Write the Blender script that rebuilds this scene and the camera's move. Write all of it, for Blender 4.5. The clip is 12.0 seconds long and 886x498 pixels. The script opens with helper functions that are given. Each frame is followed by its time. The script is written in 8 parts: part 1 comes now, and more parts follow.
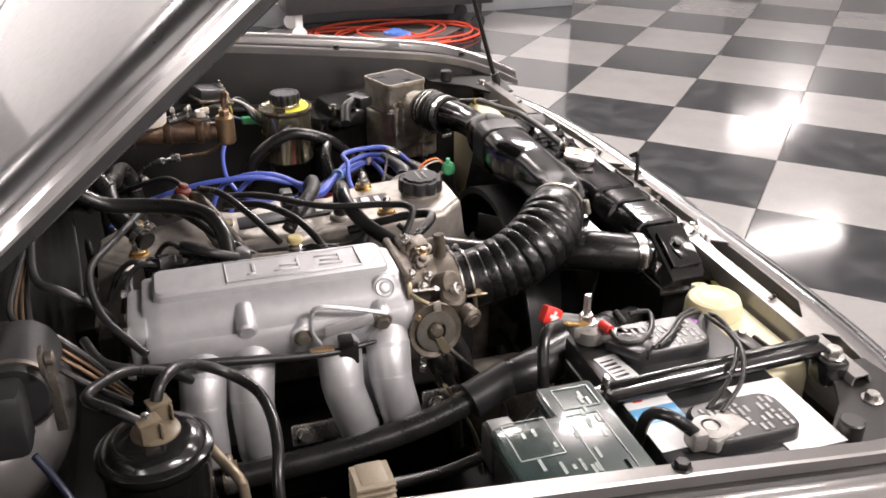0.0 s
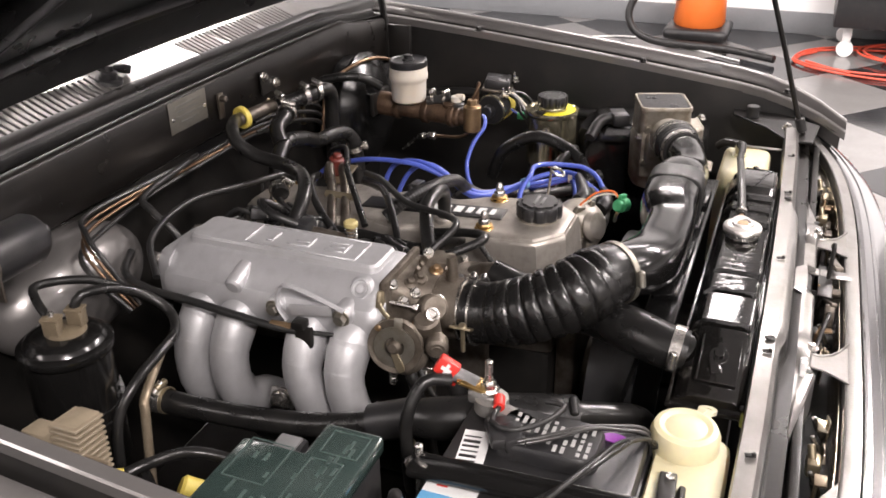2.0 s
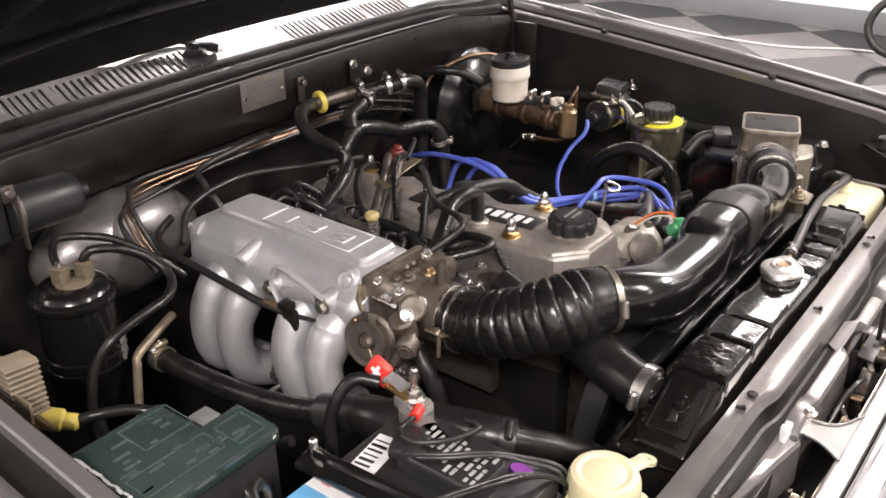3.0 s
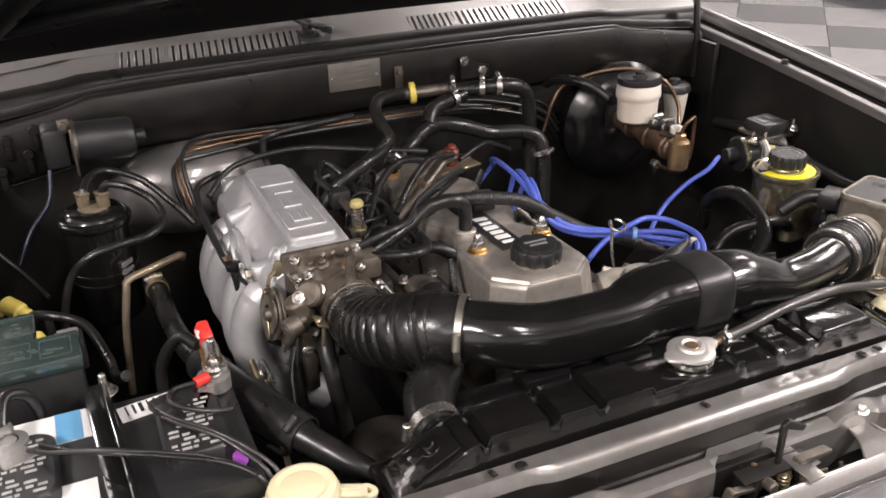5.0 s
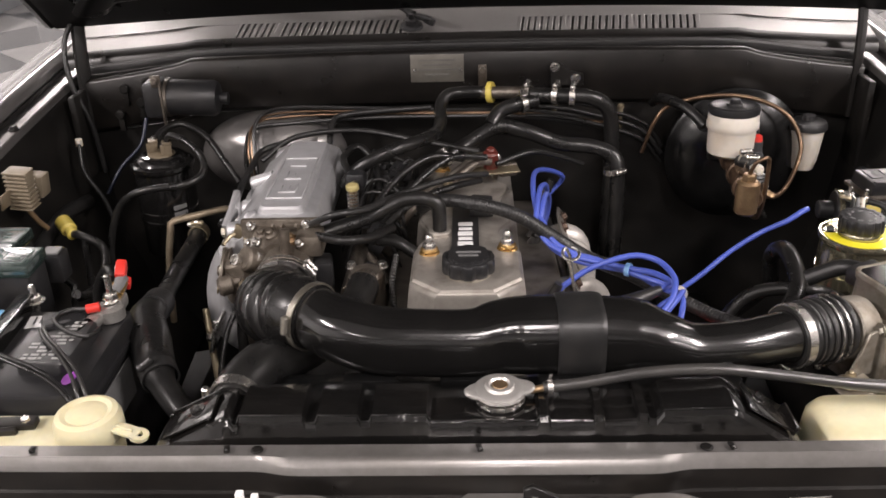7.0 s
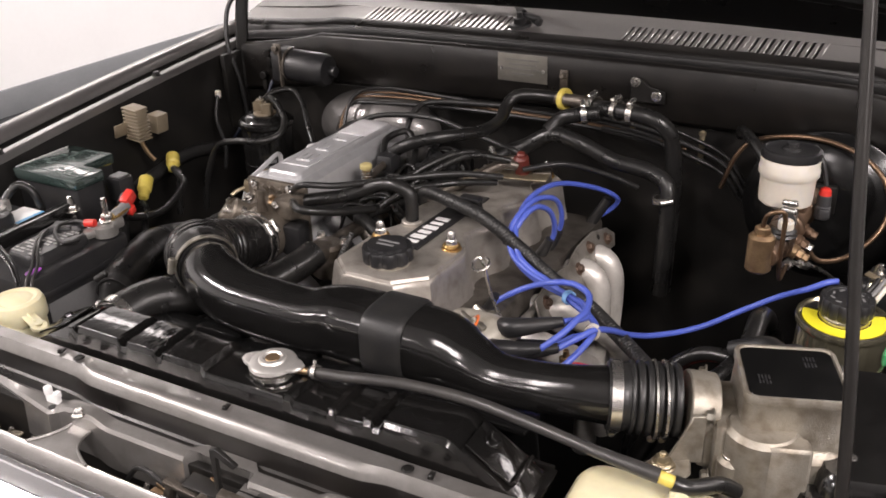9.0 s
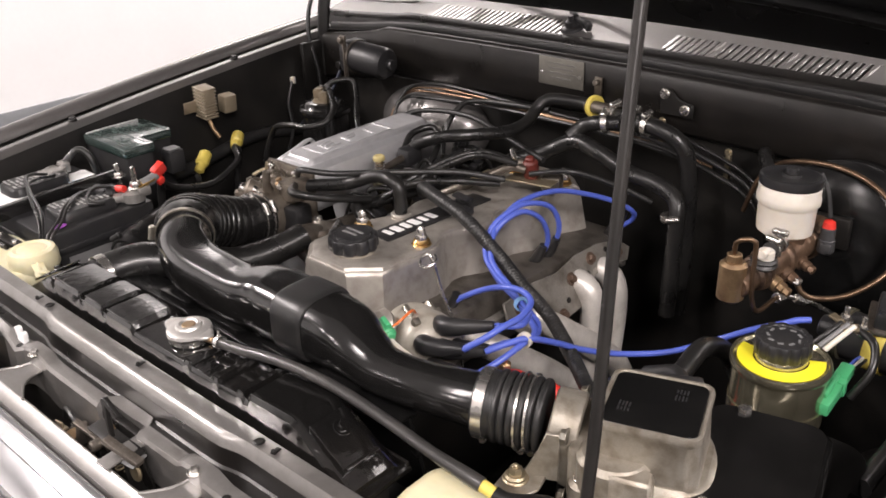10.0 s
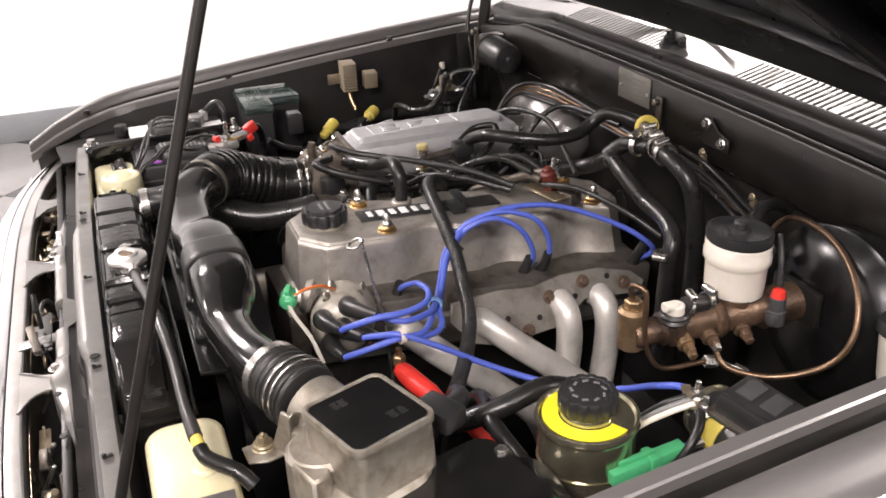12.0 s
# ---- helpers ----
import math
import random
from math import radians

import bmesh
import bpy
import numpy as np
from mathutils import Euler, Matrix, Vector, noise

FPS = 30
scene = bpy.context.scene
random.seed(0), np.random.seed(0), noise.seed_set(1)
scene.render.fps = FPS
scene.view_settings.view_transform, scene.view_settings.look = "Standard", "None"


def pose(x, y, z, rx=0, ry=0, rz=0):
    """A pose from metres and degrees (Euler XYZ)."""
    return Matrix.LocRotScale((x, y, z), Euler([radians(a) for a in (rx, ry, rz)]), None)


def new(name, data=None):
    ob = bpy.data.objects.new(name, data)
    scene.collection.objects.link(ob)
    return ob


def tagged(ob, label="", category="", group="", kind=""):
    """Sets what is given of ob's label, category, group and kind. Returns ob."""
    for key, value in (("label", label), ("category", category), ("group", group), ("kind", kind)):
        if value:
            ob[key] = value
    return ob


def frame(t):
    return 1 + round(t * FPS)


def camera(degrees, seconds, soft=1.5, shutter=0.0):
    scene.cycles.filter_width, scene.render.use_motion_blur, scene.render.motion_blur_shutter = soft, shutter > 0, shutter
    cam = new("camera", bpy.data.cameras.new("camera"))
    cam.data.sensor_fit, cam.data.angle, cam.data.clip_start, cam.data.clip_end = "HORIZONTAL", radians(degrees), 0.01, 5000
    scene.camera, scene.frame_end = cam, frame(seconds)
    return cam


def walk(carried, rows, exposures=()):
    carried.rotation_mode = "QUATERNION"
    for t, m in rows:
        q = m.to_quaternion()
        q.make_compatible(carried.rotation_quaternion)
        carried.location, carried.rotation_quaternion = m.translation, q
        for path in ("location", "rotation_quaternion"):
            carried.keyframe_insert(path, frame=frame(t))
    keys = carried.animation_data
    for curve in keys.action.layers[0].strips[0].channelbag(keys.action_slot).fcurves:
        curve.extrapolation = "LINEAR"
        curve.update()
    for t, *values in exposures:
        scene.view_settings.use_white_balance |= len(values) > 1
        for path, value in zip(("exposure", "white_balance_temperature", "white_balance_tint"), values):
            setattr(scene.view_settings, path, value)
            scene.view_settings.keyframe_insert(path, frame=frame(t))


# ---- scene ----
cam = camera(52.5, 12.0, soft=1.7)
METRES, EYE, TILT, LEAN, TURN = 3.4, 1.5, -26.6, 0.0, -107.3
EAST, NORTH = -1.162, 0.6
ROWS = [
    (0.0, 0.0, 0.0, 0.0, -0.0, 0.0, -0.0),
    (0.5, 0.0451, 0.0101, 0.0067, 9.64, -0.44, -4.59),
    (1.0, 0.0967, 0.0259, 0.0161, 18.38, -1.61, -8.64),
    (1.5, 0.1354, 0.0427, 0.0252, 27.08, -3.28, -12.31),
    (2.0, 0.1693, 0.0639, 0.0362, 35.97, -5.63, -15.74),
    (2.5, 0.1981, 0.0904, 0.0493, 43.41, -8.06, -18.31),
    (3.0, 0.2199, 0.1192, 0.0638, 52.03, -11.13, -20.75),
    (5.0, 0.277, 0.2584, 0.1335, 82.59, -23.64, -25.15),
    (5.5, 0.2812, 0.2981, 0.1526, 89.29, -26.55, -25.16),
    (6.0, 0.2798, 0.3285, 0.1669, 95.23, -29.1, -25.0),
    (6.5, 0.2724, 0.3607, 0.1818, 102.68, -32.24, -24.46),
    (7.0, 0.2602, 0.3946, 0.1977, 110.39, -35.46, -23.54),
    (9.0, 0.1793, 0.521, 0.2585, 138.09, -45.58, -16.87),
    (9.5, 0.1483, 0.5484, 0.2721, 144.75, -47.51, -14.43),
    (10.0, 0.1145, 0.5723, 0.2847, 151.27, -49.1, -11.64),
    (10.5, 0.0785, 0.5921, 0.295, 158.07, -50.48, -8.69),
    (11.0, 0.0429, 0.6068, 0.3026, 163.53, -51.36, -6.07),
    (11.5, 0.0041, 0.6174, 0.3086, 169.35, -52.07, -3.18),
    (12.0, -0.0377, 0.6226, 0.3117, 175.25, -52.43, -0.18),
]
EXPOSURES = [(0.0, 0.44), (2.5, 0.38), (5.0, 0.23), (7.0, 0.02), (9.5, 0.16), (12.0, 0.37)]
walk(cam, [(t, pose(EAST, NORTH, EYE, TILT, LEAN, TURN) @ pose(METRES * x, METRES * y, METRES * z, 90 + pitch, roll, yaw)) for t, x, y, z, yaw, pitch, roll in ROWS], EXPOSURES)

# ---- light: a closed workshop under rows of ceiling fixtures ----
world = bpy.data.worlds.new("world")
scene.world = world
world.use_nodes = True
world.node_tree.nodes["Background"].inputs[0].default_value = (0.9, 0.95, 1.0, 1)
world.node_tree.nodes["Background"].inputs[1].default_value = 0.02
CEILING = 3.05
# x, y, power, turn, width
LAMPS = [(2.3, -1.3, 140, 0, 0.28), (3.2, 0.35, 56, 0, 0.5), (1.75, 2.4, 36, 90, 0.56), (3.05, 2.4, 36, 90, 0.56), (0.2, -1.7, 32, 0, 0.28), (-2.3, -1.3, 128, 0, 0.28), (-1.9, 2.4, 20, 90, 0.56), (-3.2, 2.4, 21, 90, 0.56), (-2.3, 4.6, 105, 0, 0.28), (2.3, 4.6, 110, 0, 0.28), (0.2, -4.4, 40, 0, 0.28), (-2.3, -4.4, 80, 0, 0.28), (3.6, -3.6, 45, 0, 0.28), (6.46, -5.97, 35, 0, 0.28), (9.95, -8.06, 35, 0, 0.28)]


# ---- materials ----
def mat(name, rgb, rough=0.5, metal=0.0, var=0.18, scale=60.0, bump=0.08, coat=0.0, spec=0.5, rvar=0.12, dirt=None, amount=0.3, emit=0.0, trans=0.0, sub=0.0, lumps=0.0, lump_size=90.0):
    """A surface with fine grain, broad wear and a little relief; dirt is a second colour in patches."""
    m = bpy.data.materials.new(name)
    m.use_nodes = True
    nt = m.node_tree
    n, l = nt.nodes, nt.links
    b = n["Principled BSDF"]
    co = n.new("ShaderNodeTexCoord")
    fine, broad = n.new("ShaderNodeTexNoise"), n.new("ShaderNodeTexNoise")
    fine.inputs["Scale"].default_value, fine.inputs["Detail"].default_value = scale * 6, 4
    broad.inputs["Scale"].default_value, broad.inputs["Detail"].default_value = scale * 0.5, 5
    for t in (fine, broad):
        l.new(co.outputs["Object"], t.inputs["Vector"])
    mix = n.new("ShaderNodeMix")
    mix.data_type, mix.blend_type = "RGBA", "MIX"
    dark = [c * (1 - var) for c in rgb]
    light = [min(1, c * (1 + var)) for c in rgb]
    mix.inputs["A"].default_value, mix.inputs["B"].default_value = (*dark, 1), (*light, 1)
    l.new(fine.outputs["Fac"], mix.inputs["Factor"])
    out = mix.outputs["Result"]
    ramp = n.new("ShaderNodeMapRange")
    ramp.inputs["From Min"].default_value, ramp.inputs["From Max"].default_value = 0.45, 0.7
    ramp.inputs["To Max"].default_value = amount
    l.new(broad.outputs["Fac"], ramp.inputs["Value"])
    wear = n.new("ShaderNodeMix")
    wear.data_type = "RGBA"
    wear.inputs["B"].default_value = (*(dirt or [c * 0.65 for c in rgb]), 1)
    l.new(ramp.outputs["Result"], wear.inputs["Factor"])
    l.new(out, wear.inputs["A"])
    l.new(wear.outputs["Result"], b.inputs["Base Color"])
    rr = n.new("ShaderNodeMapRange")
    rr.inputs["To Min"].default_value, rr.inputs["To Max"].default_value = max(0.02, rough - rvar), min(1, rough + rvar)
    l.new(broad.outputs["Fac"], rr.inputs["Value"])
    l.new(rr.outputs["Result"], b.inputs["Roughness"])
    if bump:
        bp = n.new("ShaderNodeBump")
        bp.inputs["Strength"].default_value, bp.inputs["Distance"].default_value = bump, 0.002
        l.new(fine.outputs["Fac"], bp.inputs["Height"])
        l.new(bp.outputs["Normal"], b.inputs["Normal"])
        if lumps:
            lump, lb = n.new("ShaderNodeTexNoise"), n.new("ShaderNodeBump")
            lump.inputs["Scale"].default_value, lump.inputs["Detail"].default_value = lump_size, 2
            l.new(co.outputs["Object"], lump.inputs["Vector"])
            lb.inputs["Strength"].default_value, lb.inputs["Distance"].default_value = lumps, 0.004
            l.new(lump.outputs["Fac"], lb.inputs["Height"])
            l.new(lb.outputs["Normal"], bp.inputs["Normal"])
    b.inputs["Metallic"].default_value = metal
    b.inputs["Specular IOR Level"].default_value = spec
    b.inputs["Coat Weight"].default_value, b.inputs["Coat Roughness"].default_value = coat, 0.06
    if sub:
        b.inputs["Subsurface Weight"].default_value, b.inputs["Subsurface Radius"].default_value, b.inputs["Subsurface Scale"].default_value = sub, (1, 0.8, 0.5), 0.01
    if trans:
        b.inputs["Transmission Weight"].default_value = trans
    if emit:
        b.inputs["Emission Color"].default_value, b.inputs["Emission Strength"].default_value = (*rgb, 1), emit
    return m


PAINT = mat("grey_metallic_paint", (0.195, 0.186, 0.180), 0.30, 0.5, 0.08, 300, 0.01, coat=1.0, rvar=0.05, amount=0.1)
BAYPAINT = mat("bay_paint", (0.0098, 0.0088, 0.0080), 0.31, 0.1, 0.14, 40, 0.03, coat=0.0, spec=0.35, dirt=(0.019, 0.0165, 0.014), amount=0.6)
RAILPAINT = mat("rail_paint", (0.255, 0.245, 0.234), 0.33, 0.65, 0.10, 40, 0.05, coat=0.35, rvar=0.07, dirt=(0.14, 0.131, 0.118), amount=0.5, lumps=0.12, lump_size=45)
INNER = mat("inner_black_paint", (0.0095, 0.0090, 0.0084), 0.38, 0.0, 0.25, 30, 0.06, spec=0.35, dirt=(0.026, 0.023, 0.020), amount=0.4)
LINER = mat("hood_underside", (0.006, 0.006, 0.006), 0.3, 0.0, 0.2, 25, 0.05, coat=0.15)
BLACKGLOSS = mat("gloss_black_enamel", (0.0070, 0.0068, 0.0066), 0.18, 0.0, 0.2, 40, 0.04, coat=0.4, rvar=0.06, dirt=(0.014, 0.0135, 0.013), amount=0.35, lumps=0.07, lump_size=55)
BLACK = mat("black_plastic", (0.017, 0.017, 0.018), 0.36, 0.0, 0.2, 60, 0.08, dirt=(0.035, 0.033, 0.03), amount=0.35)
RUBBER = mat("black_rubber", (0.016, 0.016, 0.016), 0.36, 0.0, 0.25, 70, 0.1, dirt=(0.04, 0.037, 0.034), amount=0.3)
HOSE = mat("hose_rubber", (0.0105, 0.0103, 0.0101), 0.30, 0.0, 0.2, 80, 0.06, coat=0.08, spec=0.4, dirt=(0.024, 0.023, 0.021), amount=0.35, lumps=0.10, lump_size=90)
OVERHOSE = mat("dull_grey_hose", (0.030, 0.029, 0.028), 0.32, 0.0, 0.2, 80, 0.05, coat=0.1, dirt=(0.06, 0.056, 0.05), amount=0.4)
SILVER = mat("silver_painted_casting", (0.52, 0.52, 0.53), 0.42, 0.55, 0.08, 120, 0.18, dirt=(0.36, 0.36, 0.36), amount=0.3, rvar=0.06)
ALU = mat("bare_cast_aluminium", (0.42, 0.392, 0.352), 0.38, 0.6, 0.12, 110, 0.2, dirt=(0.24, 0.21, 0.175), amount=0.6, rvar=0.09)
ALUDIRTY = mat("stained_aluminium", (0.17, 0.15, 0.128), 0.38, 0.75, 0.35, 70, 0.35, dirt=(0.055, 0.040, 0.027), amount=0.85)
STEEL = mat("bright_steel", (0.62, 0.60, 0.57), 0.26, 0.95, 0.12, 120, 0.06, dirt=(0.35, 0.32, 0.28), amount=0.4)
HEADER = mat("coated_header_pipe", (0.66, 0.63, 0.585), 0.38, 0.42, 0.12, 60, 0.10, dirt=(0.25, 0.225, 0.195), amount=0.45)
DULLZINC = mat("dull_zinc_plate", (0.34, 0.29, 0.20), 0.38, 0.8, 0.15, 100, 0.06, dirt=(0.2, 0.15, 0.09), amount=0.5)
HEADGREY = mat("grey_iron_casting", (0.15, 0.136, 0.118), 0.42, 0.6, 0.25, 70, 0.25, dirt=(0.045, 0.036, 0.028), amount=0.7)
SHIELDGREY = mat("stained_shield_plate", (0.265, 0.248, 0.222), 0.38, 0.5, 0.25, 60, 0.12, dirt=(0.085, 0.070, 0.055), amount=0.75, lumps=0.1, lump_size=50)
RUSTBOLT = mat("rusted_bolt", (0.13, 0.088, 0.065), 0.5, 0.5, 0.3, 90, 0.2, dirt=(0.06, 0.035, 0.025), amount=0.6)
# warm reflected light is put into this chrome's colour, with browner patches
WARMCHROME = mat("warm_tinted_chrome", (0.58, 0.52, 0.41), 0.22, 0.95, 0.2, 30, 0.04, dirt=(0.22, 0.17, 0.11), amount=0.7)
FOAM = mat("yellow_green_foam", (0.42, 0.44, 0.10), 0.8, 0.0, 0.2, 200, 0.2)
PALEBLUE = mat("pale_blue_plastic", (0.22, 0.42, 0.72), 0.4, 0.0, 0.1, 60, 0.03)
METERCAST = mat("dull_meter_casting", (0.31, 0.285, 0.24), 0.42, 0.6, 0.16, 110, 0.22, dirt=(0.15, 0.120, 0.085), amount=0.75, rvar=0.08)
DARKRED = mat("dark_red_plastic", (0.115, 0.020, 0.014), 0.42, 0.0, 0.2, 60, 0.05, dirt=(0.05, 0.02, 0.015), amount=0.5)
ZINC = mat("gold_zinc_plate", (0.55, 0.36, 0.14), 0.3, 0.9, 0.15, 100, 0.06, dirt=(0.35, 0.2, 0.08), amount=0.5)
OLIVE = mat("olive_plated_steel", (0.48, 0.445, 0.32), 0.18, 0.9, 0.15, 60, 0.05, dirt=(0.14, 0.12, 0.07), amount=0.5)
BRASS = mat("dull_brass", (0.34, 0.235, 0.135), 0.36, 0.8, 0.25, 90, 0.12, dirt=(0.14, 0.085, 0.05), amount=0.7)
COPPERY = mat("rusted_brown_casting", (0.150, 0.096, 0.062), 0.40, 0.6, 0.45, 45, 0.4, dirt=(0.035, 0.022, 0.015), amount=1.0, lumps=0.15, lump_size=60)
PIPE = mat("copper_coloured_pipe", (0.21, 0.138, 0.088), 0.36, 0.85, 0.25, 90, 0.03, dirt=(0.085, 0.055, 0.038), amount=0.6)
CHROME = mat("chrome_trim", (0.72, 0.72, 0.73), 0.14, 1.0, 0.05, 60, 0.01, rvar=0.05, amount=0.1)
BLUE = mat("blue_silicone_cable", (0.075, 0.115, 0.48), 0.38, 0.0, 0.12, 60, 0.03, coat=0.15, amount=0.15)
RED = mat("red_plastic", (0.62, 0.035, 0.025), 0.4, 0.0, 0.12, 60, 0.05, amount=0.2)
YELLOW = mat("yellow_plastic", (0.62, 0.5, 0.10), 0.42, 0.0, 0.12, 60, 0.05, dirt=(0.4, 0.3, 0.1), amount=0.3)
LABELYEL = mat("yellow_label", (0.80, 0.72, 0.03), 0.45, 0.0, 0.06, 60, 0.02, amount=0.15)
GREEN = mat("green_plastic", (0.08, 0.44, 0.19), 0.4, 0.0, 0.12, 60, 0.05, amount=0.2)
BOTTLE = mat("aged_cream_plastic", (0.64, 0.60, 0.41), 0.40, 0.0, 0.08, 25, 0.05, dirt=(0.56, 0.46, 0.24), amount=0.45, sub=0.3)
WHITEPL = mat("white_reservoir_plastic", (0.62, 0.58, 0.515), 0.42, 0.0, 0.06, 25, 0.04, dirt=(0.6, 0.5, 0.36), amount=0.4, sub=0.25)
FUSELID = mat("smoked_green_lid", (0.026, 0.042, 0.038), 0.22, 0.0, 0.2, 40, 0.02, coat=0.8, spec=1.0, rvar=0.08, dirt=(0.055, 0.070, 0.065), amount=0.5, lumps=0.08, lump_size=35)
TANK = mat("wavy_black_enamel", (0.0055, 0.0053, 0.0051), 0.13, 0.0, 0.2, 14, 0.08, coat=0.3, spec=0.55, rvar=0.06, dirt=(0.015, 0.013, 0.0115), amount=0.5, lumps=0.16, lump_size=100)
CAPSTEEL = mat("dull_pressed_steel", (0.62, 0.60, 0.57), 0.38, 0.75, 0.08, 100, 0.05, amount=0.2)
TANCER = mat("tan_ceramic", (0.20, 0.165, 0.115), 0.5, 0.0, 0.15, 70, 0.1, dirt=(0.27, 0.22, 0.155), amount=0.5)
DARKBLUE = mat("dull_blue_cable", (0.010, 0.014, 0.030), 0.4, 0.0, 0.15, 60, 0.03)
WHITE = mat("white_print", (0.75, 0.75, 0.74), 0.5, 0.0, 0.05, 60, 0.02, amount=0.15)
FUSEPRINT = mat("faint_print", (0.055, 0.080, 0.072), 0.3, 0.0, 0.1, 60, 0.02)
PALEPRINT = mat("pale_worn_print", (0.36, 0.36, 0.35), 0.5, 0.0, 0.3, 150, 0.02, dirt=(0.12, 0.12, 0.12), amount=0.6)
LABELBLUE = mat("blue_print", (0.12, 0.33, 0.55), 0.45, 0.0, 0.08, 60, 0.02, amount=0.15)
PURPLE = mat("purple_sticker", (0.32, 0.08, 0.42), 0.4, 0.0, 0.1, 60, 0.02)
LEADGREY = mat("lead_terminal", (0.36, 0.35, 0.33), 0.45, 0.7, 0.25, 90, 0.3, dirt=(0.2, 0.19, 0.18), amount=0.5)
BELLOWS = mat("gloss_bellows_rubber", (0.0085, 0.0082, 0.0080), 0.27, 0.0, 0.2, 60, 0.05, spec=0.5, dirt=(0.012, 0.0115, 0.011), amount=0.3, lumps=0.08, lump_size=80)
FADEDYEL = mat("faded_yellow_plastic", (0.46, 0.39, 0.17), 0.45, 0.0, 0.15, 60, 0.05, dirt=(0.25, 0.19, 0.08), amount=0.5)
DIRTYCAST = mat("oily_throttle_casting", (0.16, 0.138, 0.112), 0.46, 0.55, 0.35, 80, 0.35, dirt=(0.045, 0.034, 0.024), amount=0.9)
CLAMPSTEEL = mat("dull_clamp_steel", (0.34, 0.32, 0.275), 0.34, 0.85, 0.2, 120, 0.1, dirt=(0.16, 0.135, 0.095), amount=0.6)
DEEPBLACK = mat("deep_black_enamel", (0.005, 0.005, 0.005), 0.22, 0.0, 0.2, 40, 0.03, spec=0.45, dirt=(0.010, 0.0095, 0.009), amount=0.3)
PALECAP = mat("pale_weathered_plastic", (0.36, 0.335, 0.285), 0.36, 0.15, 0.12, 90, 0.08, dirt=(0.17, 0.145, 0.11), amount=0.7)
FITTING = mat("brown_stained_plastic", (0.135, 0.108, 0.072), 0.36, 0.0, 0.2, 70, 0.08, dirt=(0.22, 0.18, 0.12), amount=0.4)
DARKPLATE = mat("dark_tinted_plastic", (0.05, 0.05, 0.052), 0.35, 0.0, 0.12, 60, 0.05)
PLATEPRINT = mat("worn_plate_print", (0.17, 0.165, 0.15), 0.45, 0.4, 0.1, 90, 0.04)
TANPIPE = mat("tan_stained_steel", (0.34, 0.28, 0.20), 0.42, 0.6, 0.2, 90, 0.08, dirt=(0.16, 0.115, 0.075), amount=0.6)
PLATE = mat("grey_data_plate", (0.21, 0.20, 0.175), 0.38, 0.6, 0.15, 60, 0.05, dirt=(0.13, 0.12, 0.10), amount=0.5)
TILEDARK = mat("dark_floor_tile", (0.021, 0.022, 0.024), 0.11, 0.0, 0.35, 14, 0.012, coat=0.1, dirt=(0.060, 0.060, 0.062), amount=0.7, rvar=0.04)
TILELIGHT = mat("light_floor_tile", (0.205, 0.200, 0.195), 0.12, 0.0, 0.07, 10, 0.010, coat=0.1, dirt=(0.165, 0.160, 0.155), amount=0.5, rvar=0.04)
GROUT = mat("grout", (0.12, 0.12, 0.12), 0.7, 0.0, 0.2, 20, 0.1)
WALLPAINT = mat("white_wall_paint", (0.88, 0.88, 0.88), 0.55, 0.0, 0.02, 6, 0.06, dirt=(0.83, 0.83, 0.83), amount=0.4)
BASEGREY = mat("grey_baseboard", (0.22, 0.23, 0.24), 0.45, 0.0, 0.08, 10, 0.04)
CEILPAINT = mat("ceiling_paint", (0.70, 0.70, 0.70), 0.7, 0.0, 0.03, 8, 0.05)
ORANGE = mat("orange_plastic", (0.75, 0.17, 0.03), 0.35, 0.0, 0.06, 20, 0.03, amount=0.1)
REDCORD = mat("red_orange_cord", (0.65, 0.08, 0.04), 0.45, 0.0, 0.1, 60, 0.03)
GLOVE = mat("blue_nitrile_glove", (0.10, 0.22, 0.62), 0.45, 0.0, 0.1, 50, 0.1)
GLASS = mat("dark_glass", (0.02, 0.025, 0.025), 0.05, 0.0, 0.0, 10, 0, coat=0.5)
LENS = mat("clear_lens", (0.6, 0.6, 0.58), 0.12, 0.3, 0.05, 40, 0.02, coat=0.6)
GREYPL = mat("grey_plastic", (0.16, 0.16, 0.16), 0.42, 0.0, 0.12, 60, 0.06)


# ---- mesh helpers ----
def thing(name, label, category, at=(0, 0, 0), group="", kind=""):
    ob = new(name)
    ob.empty_display_size = 0.02
    ob.location = at
    return tagged(ob, label, category, group, kind)


def part(name, bm, material, parent=None, label="", sharp=40):
    """Links a bmesh in world coordinates as one mesh object under a thing or a part."""
    me = bpy.data.meshes.new(name)
    bmesh.ops.recalc_face_normals(bm, faces=bm.faces[:])
    bm.to_mesh(me)
    bm.free()
    me.polygons.foreach_set("use_smooth", [True] * len(me.polygons))
    me.set_sharp_from_angle(angle=radians(sharp))
    me.materials.append(material)
    ob = new(name, me)
    if parent is not None:
        ob.parent = parent
        if parent.data is None:
            ob.matrix_parent_inverse = Matrix.Translation(-Vector(parent.location))
    if label:
        ob["label"] = label
    return ob


def single(name, bm, material, label, category, kind="", group="", sharp=40):
    return tagged(part(name, bm, material, None, "", sharp), label, category, group, kind)


def join(*bms):
    out = bms[0]
    for b in bms[1:]:
        me = bpy.data.meshes.new("tmp")
        b.to_mesh(me)
        b.free()
        out.from_mesh(me)
        bpy.data.meshes.remove(me)
    return out


